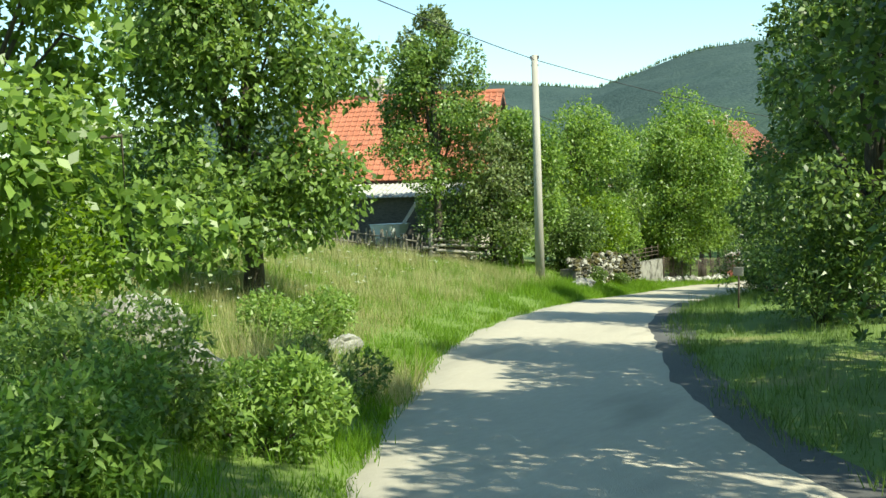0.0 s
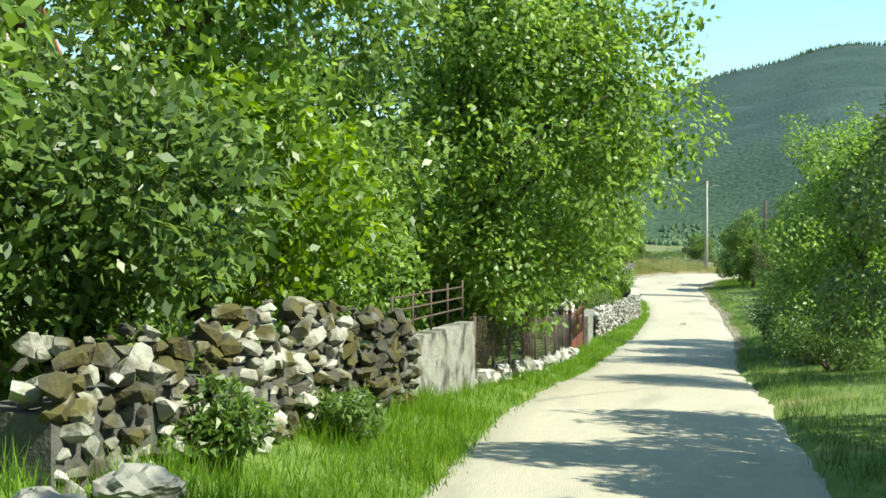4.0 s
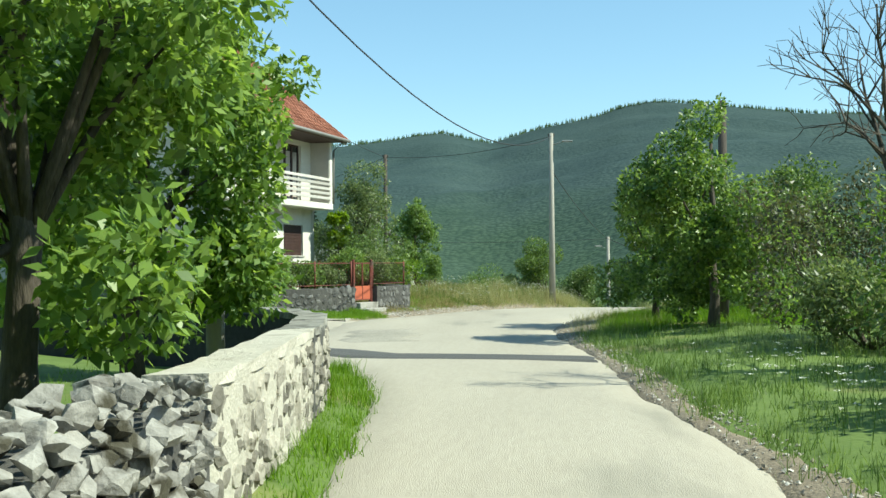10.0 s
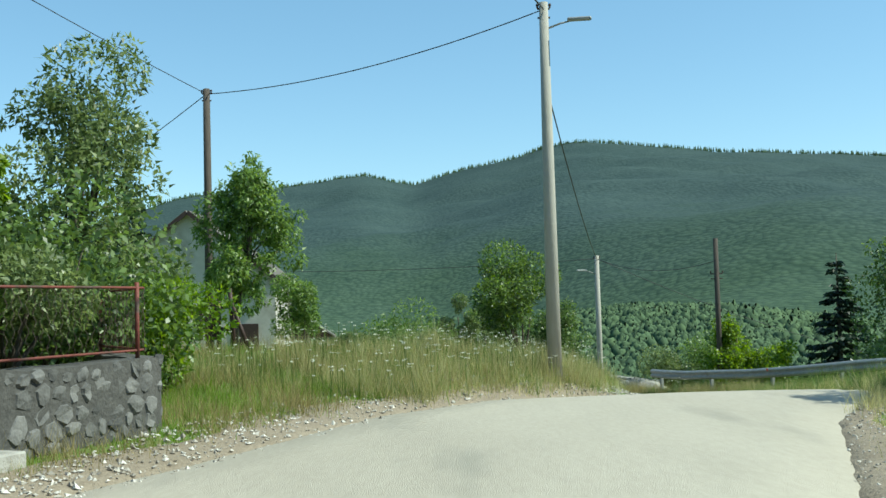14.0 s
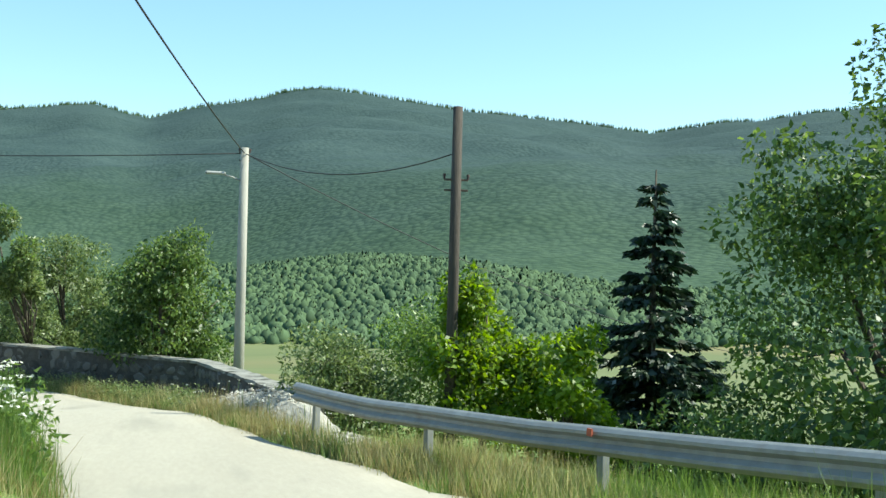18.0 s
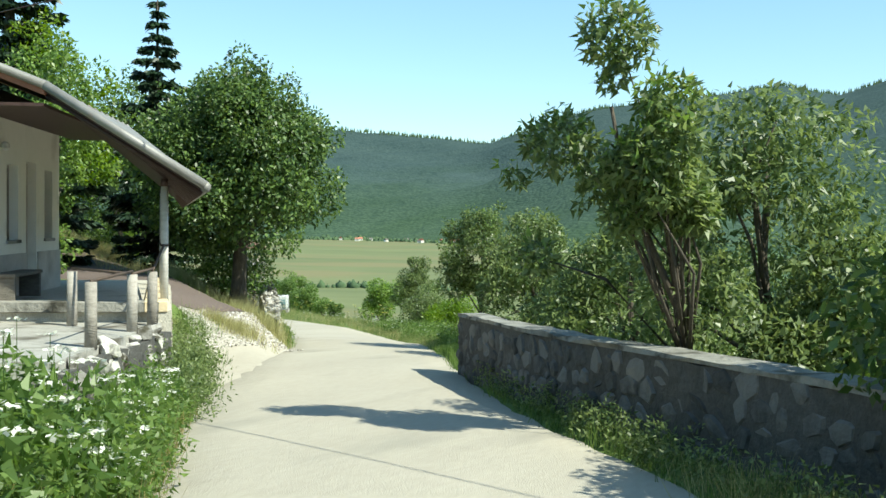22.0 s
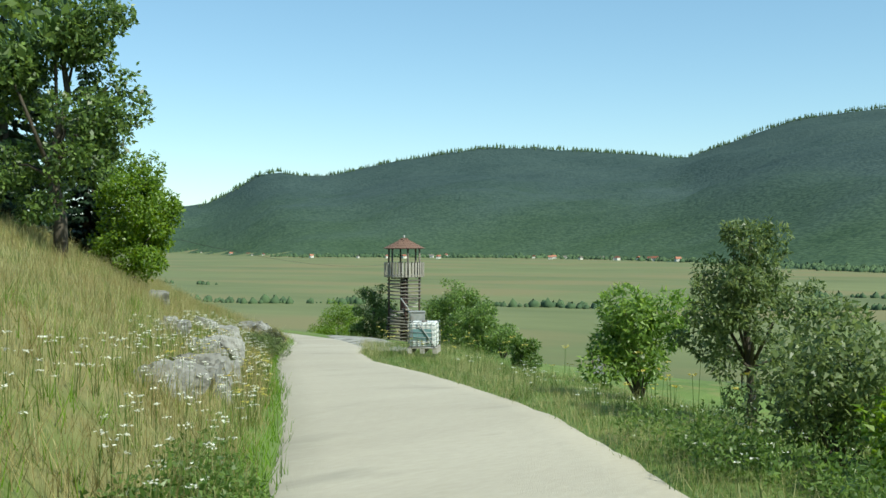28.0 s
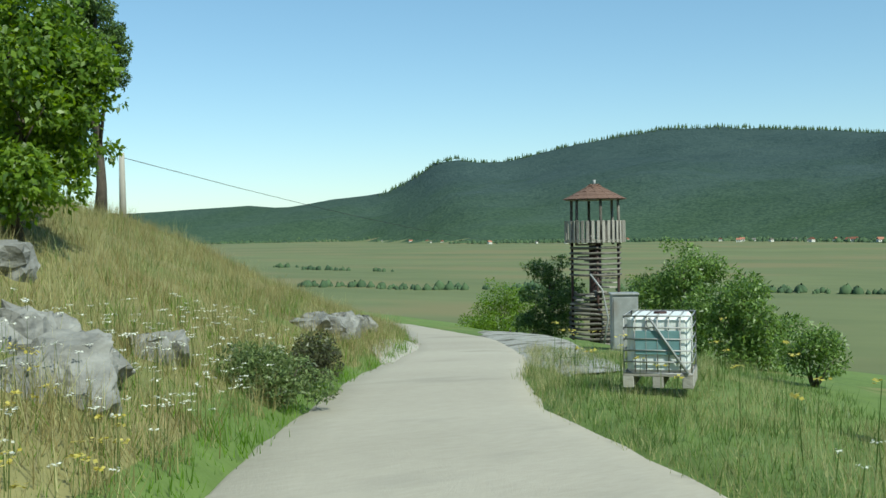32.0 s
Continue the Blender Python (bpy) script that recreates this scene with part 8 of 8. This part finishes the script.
bush("roadside_bush", "bright young bush in the thicket", -11.8, 146.4, 1.9, 1.1, 4000, 0.13, L_BRIGHT, 107, 10)
tree("willow_tree", "grey-green willow by the verge", -15.9, 152.6, 4.2, 1.2, 8000, 0.12, L_OLIVE, 108, low=0.02, clumps=18)
bush("walnut_bush", "bright green young walnut bush by the verge", -19.2, 155.9, 2.7, 1.0, 5000, 0.15, L_FRESH, 109, 12)
bush("roadside_bush", "small bushes on the valley slope", -31.2, 171.8, 1.4, 0.6, 2500, 0.10, L_MID, 110, 16)
bush("roadside_bush", "leafy young bush on the verge", -26.6, 164.9, 1.7, 0.6, 2500, 0.13, L_WEED, 111, 9)
tree("lime_tree", "bushy tree beside the tower", -38.9, 180.8, 3.4, 2.0, 9500, 0.15, L_MID, 112, low=0.02, clumps=18)
tree("lime_tree", "bushy tree beside the tower", -35.4, 177.6, 2.6, 1.7, 9000, 0.15, L_MID, 113, low=0.02, clumps=18)
tree("lime_tree", "dark bushy tree beside the tower", -49.2, 188.2, 4.2, 1.7, 9000, 0.15, L_DARK, 114, low=0.02, clumps=18)
tree("lime_tree", "dark bushy tree behind the tower", -43.6, 187.8, 4.0, 1.9, 9000, 0.15, L_DARK, 180, low=0.02, clumps=18)
tree("willow_tree", "pale green round willow beyond the tower", -54.8, 192.0, 2.9, 2.4, 10000, 0.14, L_BRIGHT, 115, low=0.02, clumps=20)

# farmhouse side
tree("maple_tree", "huge dense round maple beside the drive", -12.9, 132.0, 7.4, 3.1, 40000, 0.19, L_MAPLE, 120, low=0.22, clumps=54, girth=0.26, second=(L_MID, 3500))
bush("elder_bush", "leafy elder at the foot of the maple", -14.0, 133.0, 2.0, 1.3, 3000, 0.15, L_MID, 160, 10)
spruce("spruce_tree", "tall dark spruce behind the maple", -19.0, 136.4, 10.4, 2.2, 15000, 121, z=-5.6)
spruce("spruce_tree", "dark spruce behind the farmhouse", -20.0, 130.5, 14.5, 3.0, 16000, 122, z=-5.2)
tree("ash_tree", "light green tree behind the farmhouse", -18.8, 130.8, 8.0, 2.4, 5500, 0.2, L_BRIGHT, 123, low=0.15, clumps=14)
tree("ash_tree", "leafy tree behind the farmhouse", -15.6, 127.4, 6.4, 2.0, 5500, 0.18, L_MID, 124, low=0.12, clumps=14)
tree("ash_tree", "leafy tree above the drive", -23.5, 133.2, 7.2, 2.6, 7500, 0.18, L_MID, 176, low=0.08, clumps=18)
tree("ash_tree", "leafy tree above the drive", -27.5, 139.5, 7.0, 2.8, 7500, 0.18, L_FRESH, 177, low=0.08, clumps=18)
tree("linden_tree", "fresh green linden on the hillside", -38.7, 159.7, 4.5, 1.75, 11000, 0.17, L_BRIGHT, 125, low=0.06, clumps=26, second=(L_MID, 3000))
spruce("spruce_tree", "dark spruce on the hillside", -42.0, 160.4, 7.0, 1.7, 9000, 126)
spruce("spruce_tree", "dark spruce on the hillside", -38.4, 154.4, 9.0, 2.1, 9000, 127)
tree("pine_tree", "dark pine with a bare lower trunk behind the linden", -50.8, 168.4, 7.6, 1.35, 9000, 0.16, L_MAPLE, 130, low=0.42, clumps=18)
tree("linden_tree", "broad hillside tree over the road", -32.4, 151.6, 7.6, 2.1, 11000, 0.2, L_DARK, 128, low=0.06, clumps=24, second=(L_MID, 1500))
tree("linden_tree", "broad hillside tree over the road", -23.2, 141.2, 8.0, 2.8, 8000, 0.22, L_DARK, 129, low=0.12, clumps=18)

# rocks
for i, (x, y, r, lab) in enumerate(((3.1, -43.9, 0.55, "white weathered boulder among brambles"), (3.0, -38.9, 0.35, "white weathered boulder among brambles"), (4.9, -44.9, 0.5, "white weathered boulder among brambles"), (-1.0, -15.6, 0.4, "loose limestone block at the wall"), (-1.2, -14.2, 0.3, "loose limestone block at the wall"), (5.6, 12.0, 0.35, "loose limestone block at the wall"), (5.9, 15.8, 0.4, "loose limestone block at the wall"))):
    boulder(lab, x, y, r, 200 + i, flat=0.75)
def outcrop(label, x, y, r, tall, seed, turn=0.0):
    """A ledge of limestone breaking out of the slope: several cracked angular blocks side by side."""
    rng = np.random.default_rng(seed)
    root = thing("rock_outcrop", (x, y, gz(x, y) + tall * 0.06), label, "rock", "rock ledges on the hillside", turn)
    n = 3 + int(r * 2.5)
    for k in range(n):
        f = (k + 0.5) / n * 2 - 1
        bm = bmesh.new()
        made = bmesh.ops.create_icosphere(bm, subdivisions=4 if r > 0.7 else 3, radius=1.0)
        cuts = [(Vector(unit(rng.normal(size=3) * np.array([1.0, 1.0, 0.7]))), rng.uniform(0.5, 0.8)) for _ in range(10)] + [(Vector((0.15 * rng.normal(), 0.2 * rng.normal(), 1)).normalized(), rng.uniform(0.5, 0.7))]
        sh = Vector(rng.random(3) * 20)
        sx, sy, sz = r * rng.uniform(0.34, 0.55), r * rng.uniform(0.32, 0.5), tall * rng.uniform(0.5, 0.8) * (1 - 0.35 * abs(f))
        at = Vector((f * r, 0.25 * r * rng.normal(), 0.0))
        spin = Matrix.Rotation(rng.normal() * 0.3, 3, "Z") @ Matrix.Rotation(rng.normal() * 0.12, 3, "X")
        for v in made["verts"]:
            p = v.co * 1.15
            for nrm, d in cuts:
                q = p.dot(nrm) - d
                if q > 0:
                    p = p - nrm * q
            crack = max(0.0, math.sin(p.x * 9 + 2.5 * noise.noise(p * 1.6 + sh))) ** 8
            g = 1 + 0.10 * noise.noise(p * 3 + sh) + 0.07 * noise.noise(p * 9 + sh) + 0.05 * noise.noise(p * 20 - sh) - 0.13 * crack
            v.co = spin @ Vector((p.x * g * sx * 1.35, p.y * g * sy * 1.2, p.z * g * sz * 1.35)) + at
        part("rock", bm, M_ROCK, root)
    return root


for i, (x, y, r, h, turn) in enumerate(((-21.2, 144.4, 0.75, 0.5, 125), (-22.2, 146.4, 0.4, 0.4, 130), (-23.1, 146.9, 0.75, 0.65, 125), (-24.2, 148.5, 0.5, 0.36, 130), (-26.0, 150.0, 0.85, 0.62, 125), (-27.2, 150.1, 0.5, 0.36, 120), (-31.7, 156.4, 0.85, 0.6, 125), (-32.6, 156.6, 0.6, 0.6, 125), (-34.2, 159.2, 0.55, 0.6, 130), (-36.0, 157.9, 0.7, 0.45, 120), (-41.4, 168.1, 0.9, 0.55, 122), (-42.3, 169.8, 1.0, 0.75, 122), (-44.2, 172.2, 0.8, 0.6, 122))):
    outcrop("cracked grey-white limestone outcrop in the dry grass", x, y, r, h, 300 + i, turn)


# ---- grass and flowers ----
rng = np.random.default_rng(77)


def off_heap(x, y):
    """Leaves the gravel heap by the parapet wall bare."""
    ok = ~((y > 99.5) & (y < 108.3) & (x > right_x(y) + 0.8))
    return x[ok], y[ok]


x, y = beside(rng, 12000, -56, -14, True, 0.05, 9, 1.3)
grass("verge_grass", "lush green grass on the bank", x, y, 0.26, L_GRASS, 1, 5)
x, y = beside(rng, 9500, -46, -18, True, 1.4, 11, 1.0)
grass("tall_grass", "pale seeding meadow grass on the bank", x, y, 0.5, L_PALE, 2, 3, 0.006)
x, y = 5.3 + rng.normal(size=420) * 0.45, -42.3 + rng.normal(size=420) * 0.8
grass("tall_grass", "pale straw tufts leaning over the road edge", x, y, 0.75, L_PALE, 41, 6, 0.007, 0.9)
x, y = beside(rng, 2600, -24, -5, True, 0.05, 2.0, 1.0)
grass("verge_grass", "rank grass below the rubble wall", x, y, 0.3, L_GRASS, 25, 5)
x, y = beside(rng, 3200, -16, 50, True, 0.03, 1.05, 1.0)
grass("verge_grass", "bright green grass strip below the walls", x, y, 0.24, L_GRASS, 3, 6)
x, y = beside(rng, 4500, -14, 48, True, 2.2, 14, 1.0)
grass("orchard_grass", "mown green grass in the orchard", x, y, 0.16, L_GRASS, 4, 5)
x, y = beside(rng, 6500, -56, 58, False, 0.35, 5, 1.6)
grass("verge_grass", "rank weedy grass at the shaded road edge", x, y, 0.3, L_WEED, 5, 5)
x, y = beside(rng, 3600, 57, 82, False, 1.3, 7, 1.3)
grass("verge_grass", "rough grass beyond the gravel shoulder", x, y, 0.34, L_GRASS, 22, 5)
x, y = beside(rng, 900, 57, 82, False, 0.5, 3, 1.3)
grass("tall_grass", "straw tufts on the gravel shoulder", x, y, 0.35, L_PALE, 23, 4, 0.006)
s_ = rng.random(1500) * length_of(line_h)
o_ = 0.15 + 2.2 * rng.random(1500) ** 1.2
q_ = np.array([line_point(line_h, s) for s in s_])
x, y = q_[:, 0] + q_[:, 3] * o_, q_[:, 1] - q_[:, 2] * o_
grass("verge_grass", "green grass strip below the garden wall", x, y, 0.22, L_GRASS, 24, 7)
bush("bramble_bush", "unkempt olive bush beside the stair gate", -11.6, 65.2, 1.7, 0.9, 4000, 0.1, L_OLIVE, 182, 10)
x, y = beside(rng, 3000, 64, 80, True, 0.9, 4.0, 1.0)
grass("verge_grass", "short green grass before the garden wall", x, y, 0.16, L_GRASS, 6, 6)
x, y = beside(rng, 3800, 79, 92, True, 0.25, 4.5, 1.0)
grass("tall_grass", "tall straw and seed heads round the pole on the mound", x, y, 0.62, L_PALE, 42, 5, 0.006)
x, y = beside(rng, 1300, 79, 92, True, 0.25, 5, 1.0)
grass("verge_grass", "tall green grass round the pole on the mound", x, y, 0.5, L_WEED, 43, 5, 0.007)
x, y = beside(rng, 9000, 70, 98, True, 0.6, 9, 1.1)
grass("tall_grass", "rough straw-coloured grass on the mound", x, y, 0.42, L_DRY, 7, 4, 0.005)
x, y = beside(rng, 2400, 74, 100, True, 0.7, 9, 1.1)
grass("verge_grass", "green grass on the mound", x, y, 0.32, L_GRASS, 8, 4)
x, y = off_heap(*beside(rng, 2600, 94, 114, False, 0.05, 1.5, 1.0))
grass("tall_grass", "dry straw grass before the parapet wall", x, y, 0.4, L_DRY, 26, 4, 0.006)
x, y = off_heap(*beside(rng, 4200, 76, 116, False, 0.1, 2.4, 1.2))
grass("tall_grass", "straw grass along the barrier and wall", x, y, 0.42, L_PALE, 9, 4, 0.006)
x, y = beside(rng, 1500, 78, 95, False, 0.3, 2.6, 1.0)
grass("verge_grass", "rank green grass before the crash barrier", x, y, 0.5, L_WEED, 44, 5, 0.008)
x, y = off_heap(*beside(rng, 2400, 80, 134, False, 0.1, 1.6, 1.2))
grass("verge_grass", "weedy grass at the foot of the wall", x, y, 0.34, L_WEED, 10, 5)
x, y = beside(rng, 420, 95, 113.0, True, 0.25, 3.2, 1.0)
thicket("tall_weeds", "chest-high leafy green weeds at the roadside", x, y, np.interp(y, [95, 98, 110, 114.5], [0.5, 1.15, 1.15, 0.7]), 46000, 0.10, L_WEED, 11)
x, y = beside(rng, 2300, 94, 112.5, True, 0.1, 3.2, 1.2)
grass("tall_weeds", "green grass among the weeds", x, y, 0.55, L_WEED, 11, 5, 0.008, 0.4)
x, y = beside(rng, 1500, 94, 117, True, 0.0, 0.8, 1.0)
grass("tall_grass", "dry grass fringe of the weeds", x, y, 0.4, L_DRY, 12, 4, 0.006)
x, y = beside(rng, 4400, 132, 175, False, 0.15, 7, 1.4)
grass("verge_grass", "green verge grass above the valley", x, y, 0.26, L_WEED, 13, 4)
x, y = beside(rng, 6000, 134, 175, False, 0.1, 6, 1.3)
grass("tall_grass", "straw seed heads in the verge", x, y, 0.36, L_PALE, 14, 3, 0.005)
x, y = beside(rng, 6500, 131, 182, True, 0.5, 14, 1.2)
grass("tall_grass", "pale seeding grass on the hillside", x, y, 0.5, L_PALE, 45, 4, 0.006)
x, y = beside(rng, 2400, 131, 182, True, 0.4, 12, 1.1)
grass("verge_grass", "green tufts among the dry hillside grass", x, y, 0.36, L_WEED, 46, 5, 0.007)
x, y = beside(rng, 10000, 132, 182, True, 0.5, 14, 1.2)
grass("tall_grass", "sun-dried golden hillside grass", x, y, 0.46, L_DRY, 15, 4, 0.006)
x, y = beside(rng, 2000, 130, 176, True, 0.05, 5, 2.0)
grass("verge_grass", "green grass low on the hillside", x, y, 0.30, L_GRASS, 16, 4)
t_ = rng.random(420)
x, y = -4.2 - 6.3 * t_ + rng.normal(size=420) * 0.22 + 0.35, 116.4 + 9.2 * t_ + rng.normal(size=420) * 0.22 + 0.1
thicket("tall_weeds", "leafy weeds and thistles at the foot of the terrace", x, y, np.interp(t_, [0, 0.3, 0.7, 1], [0.55, 0.9, 0.7, 0.35]), 7500, 0.06, L_OLIVE, 31)
grass("verge_grass", "dusty grass at the foot of the terrace", x, y, 0.5, L_WEED, 17, 9, 0.007)
t_ = rng.random(520)
x, y = -9.9 - 2.0 * t_ + rng.normal(size=520) * 0.25, 128.9 + 1.8 * t_ + rng.normal(size=520) * 0.3
grass("tall_grass", "straw and green tufts between drive and wall", x, y, 0.62, L_PALE, 18, 6, 0.006)
x, y = -9.95 + rng.normal(size=170) * 0.3, 127.0 + rng.normal(size=170) * 0.18
grass("tall_grass", "straw tuft in the middle of the gravel", x, y, 0.42, L_PALE, 19, 9, 0.008)
x, y = -12.4 - 5 * rng.random(900), 130.9 + 1.2 * rng.random(900)
x, y = x, y + (-12.4 - x) * 0.55
grass("tall_grass", "pale tall grass above the drive", x, y, 0.6, L_PALE, 21, 5, 0.006)
x, y = beside(rng, 900, 130, 142, True, 0.1, 1.0, 1.0)
thicket("tall_weeds", "weeds and daisies at the foot of the dry-stone wall", x, y, 0.4, 14000, 0.06, L_WEED, 32)
x, y = off_heap(*beside(rng, 380, 106, 125, False, 0.15, 0.75, 1.0))
thicket("tall_weeds", "dusty weeds and thistles along the parapet wall", x, y, 0.5, 12000, 0.06, L_OLIVE, 33)
x, y = beside(rng, 150, 111, 116.2, True, 0.1, 0.8, 1.0)
thicket("tall_weeds", "leafy weeds before the lower terrace", x, y, 0.75, 9000, 0.075, L_WEED, 35)
x, y = beside(rng, 500, 126, 150, False, 0.5, 2.2, 1.0)
thicket("tall_weeds", "rank weeds on the valley verge", x, y, 0.7, 20000, 0.07, L_WEED, 34)
for (n, y0, y1, left, a, b, h, seed, lab) in ((260, -46, -22, True, 3, 10, 0.45, 1, "small white meadow flowers on the bank"), (420, 95, 112.5, True, 0.2, 2.4, 0.95, 2, "white umbels of wild carrot among weeds"), (150, 111, 117, True, 0.1, 0.8, 0.5, 3, "white umbels beside the terrace"), (420, 78, 92, True, 0.5, 5, 0.62, 4, "white umbels on the mound"), (600, 139, 164, True, 0.4, 3.0, 0.42, 5, "white daisies and umbels below the rocks"), (180, 30, 48, False, 1.0, 2.6, 0.35, 6, "white flowers on the verge"), (120, 136, 160, False, 0.4, 3, 0.45, 7, "white umbels in the verge"), (45, 98, 108, False, 0.4, 1.6, 0.5, 8, "white umbels beside the barrier")):
    x, y = beside(rng, n, y0, y1, left, a, b, 1.0)
    umbels("white_flowers", lab, x, y, h, seed, 0.045 if seed in (2, 3) else 0.026)
bush("bramble_bush", "low dark bramble between the rocks", -33.6, 160.6, 0.8, 0.8, 4500, 0.07, L_OLIVE, 178, 11)
bush("bramble_bush", "low dark bramble between the rocks", -35.2, 162.2, 0.7, 0.8, 4500, 0.07, L_PLUM, 179, 11)
x, y = beside(rng, 130, 145, 156, True, 0.3, 2.2, 1.0)
umbels("yellow_flowers", "yellow bedstraw flowers in the dry grass", x, y, 0.35, 21, 0.035, L_POPPY)
x, y = beside(rng, 60, 148, 172, False, 0.8, 4.5, 1.0)
umbels("mullein_spikes", "yellow mullein spikes in the verge", x, y, 0.9, 20, 0.05, L_POPPY)


# ---- far woods, village, hedges ----
def crowns(name, label, xs, ys, size, mat, seed, pointed=False):
    """Low-cost tree crowns in one mesh: uneven eight-sided blobs, or cones."""
    rng = np.random.default_rng(seed)
    n = len(xs)
    z = ground_z(xs, ys)
    s = size * (0.6 + 0.8 * rng.random(n))
    rows = [(0.0, 0.7), (0.4, 1.05), (0.8, 0.72), (1.0, 0.2)] if not pointed else [(0.0, 0.5), (0.3, 0.62), (0.8, 0.36), (1.7, 0.04)]
    k = 4 if pointed else 5
    ang = (np.arange(k) * 2 * math.pi / k)[None] + rng.random((n, 1)) * 3
    rings = []
    for h, r in rows:
        rr_ = r * s[:, None] * 0.55 * (0.75 + 0.5 * rng.random((n, k)))
        rings.append(np.stack([xs[:, None] + rr_ * np.cos(ang), ys[:, None] + rr_ * np.sin(ang), (z + s * (h - 0.28))[:, None] + s[:, None] * 0.12 * rng.normal(size=(n, k))], -1))
    V = np.stack(rings, 1).reshape(-1, 3)
    base = (np.arange(n) * len(rows) * k)[:, None]
    q = []
    for i in range(len(rows) - 1):
        for j in range(k):
            q.append([i * k + j, i * k + (j + 1) % k, (i + 1) * k + (j + 1) % k, (i + 1) * k + j])
    Fq = (base[:, :, None] + np.array(q)[None]).reshape(-1, 4)
    me = bpy.data.meshes.new(name)
    me.vertices.add(len(V)), me.loops.add(Fq.size), me.polygons.add(len(Fq))
    me.vertices.foreach_set("co", V.astype(np.float32).ravel())
    me.loops.foreach_set("vertex_index", Fq.astype(np.int32).ravel())
    me.polygons.foreach_set("loop_start", np.arange(0, Fq.size, 4, dtype=np.int32))
    me.update(calc_edges=True)
    me.polygons.foreach_set("use_smooth", np.ones(len(Fq), bool))
    me.materials.append(mat)
    return tagged(new(name, me), label, "woods", kind="stuff")


rng = np.random.default_rng(123)
az = rng.uniform(-48, 44, 2600)
far_ = 2750 + rng.uniform(-40, 4, 2600)
x, y = -np.sin(np.radians(az)) * far_, 80 + np.cos(np.radians(az)) * far_
crowns("ridge_woods", "conifers along the mountain crest", x, y, np.full(len(x), 5.0), M_WOODS, 2, True)
# knoll
w_, q_ = rng.uniform(math.pi * 0.95, math.pi * 2.05, 9000), np.sqrt(rng.random(9000))
x, y = 85 + 140 * q_ * np.cos(w_), 500 + 170 * q_ * np.sin(w_)
crowns("knoll_woods", "rounded oak woods on a knoll", x, y, np.full(9000, 3.0), M_WOODS, 3)
# foot of the mountains: a belt of trees
az = rng.uniform(-45, 62, 3200)
foot_ = foot_of(az) - rng.random(3200) * 40 + rng.random(3200) * 40
x, y = -np.sin(np.radians(az)) * foot_, 80 + np.cos(np.radians(az)) * foot_
crowns("foot_woods", "belt of trees at the foot of the mountains", x, y, np.full(3200, 4.5), M_WOODS, 5)
# nearer foothills on the valley side
az = rng.uniform(-45, 2, 3600)
rad = foot_of(az) + 5 + 150 * rng.random(3600) ** 1.3
x, y = -np.sin(np.radians(az)) * rad, 80 + np.cos(np.radians(az)) * rad
crowns("foothill_woods", "rounded broad-leaved woods on the foothills", x, y, np.full(3600, 3.6), M_WOODS, 7)
# hedges in the fields
hx, hy = [], []
for (xa, ya, xb, yb, n) in ((-330, 420, -235, 438, 90), (-205, 445, -60, 470, 130), (-110, 566, 10, 584, 90), (-520, 560, -400, 535, 40)):
    t = rng.random(n) ** rng.uniform(0.8, 1.3)
    hx.append(xa + (xb - xa) * t + rng.normal(size=n) * 2), hy.append(ya + (yb - ya) * t + rng.normal(size=n) * 2 + 5 * np.sin(t * 9))
hx, hy = np.concatenate(hx), np.concatenate(hy)
crowns("field_hedges", "dark hedges across the valley fields", hx, hy, 1.0 + 1.9 * rng.random(len(hx)), M_WOODS, 6)


def far_house(x, y, s, turn, label):
    z = gz(x, y)
    root = thing("far_house", (x, y, z), label, "house", "village houses", turn)
    part("wall", boxes(((-s, -s * 0.7, -1), (s, s * 0.7, s * 1.1))), M_PLASTER, root)
    bm = bmesh.new()
    v = [(-s * 0.85, s * 1.05), (0, s * 1.8), (s * 0.85, s * 1.05)]
    a = [bm.verts.new((-s * 1.1, p, q)) for p, q in v]
    b = [bm.verts.new((s * 1.1, p, q)) for p, q in v]
    bm.faces.new(a), bm.faces.new(b[::-1])
    for i in range(3):
        bm.faces.new((a[i], b[i], b[(i + 1) % 3], a[(i + 1) % 3]))
    bmesh.ops.recalc_face_normals(bm, faces=bm.faces)
    part("roof", bm, M_WOOD_OLD if s < 2.6 else M_TILE_BROWN, root)
    for k in (-0.5, 0.4):
        part("window", boxes(((s * k, -s * 0.72, s * 0.4), (s * k + s * 0.2, -s * 0.69, s * 0.75))), M_GLASS, root)


for i in range(26):
    a = (rng.uniform(30, 44) if i < 14 else rng.uniform(18, 27)) if i < 26 else rng.uniform(-24, -16)
    f = float(foot_of(a)) + (rng.uniform(-90, 10) if a > 0 else rng.uniform(500, 700))
    far_house(-math.sin(math.radians(a)) * f, 80 + math.cos(math.radians(a)) * f, rng.uniform(2.0, 3.1), rng.uniform(0, 180), "small white village house with a tiled roof far away")

# twigs dropped on the road
litter = thing("fallen_twig", (1.59, 31.4, float(road_z(31.4)) + 0.05), "small dark clump of twigs and leaves on the asphalt", "twig")
tubes("twig", [([(-0.12, 0, 0.0), (0, 0.02, 0.02), (0.13, -0.01, 0.01)], [0.008, 0.009, 0.004]), ([(0, 0.02, 0.02), (0.07, 0.07, 0.03)], [0.006, 0.003])], M_BARK, litter, "", 5)
leaves("leaf_clump", np.random.default_rng(3), np.array([[0.05, 0.03, 0.03], [-0.06, 0, 0.03]]), np.array([0.05, 0.045]), 40, 0.05, L_DARK, litter)
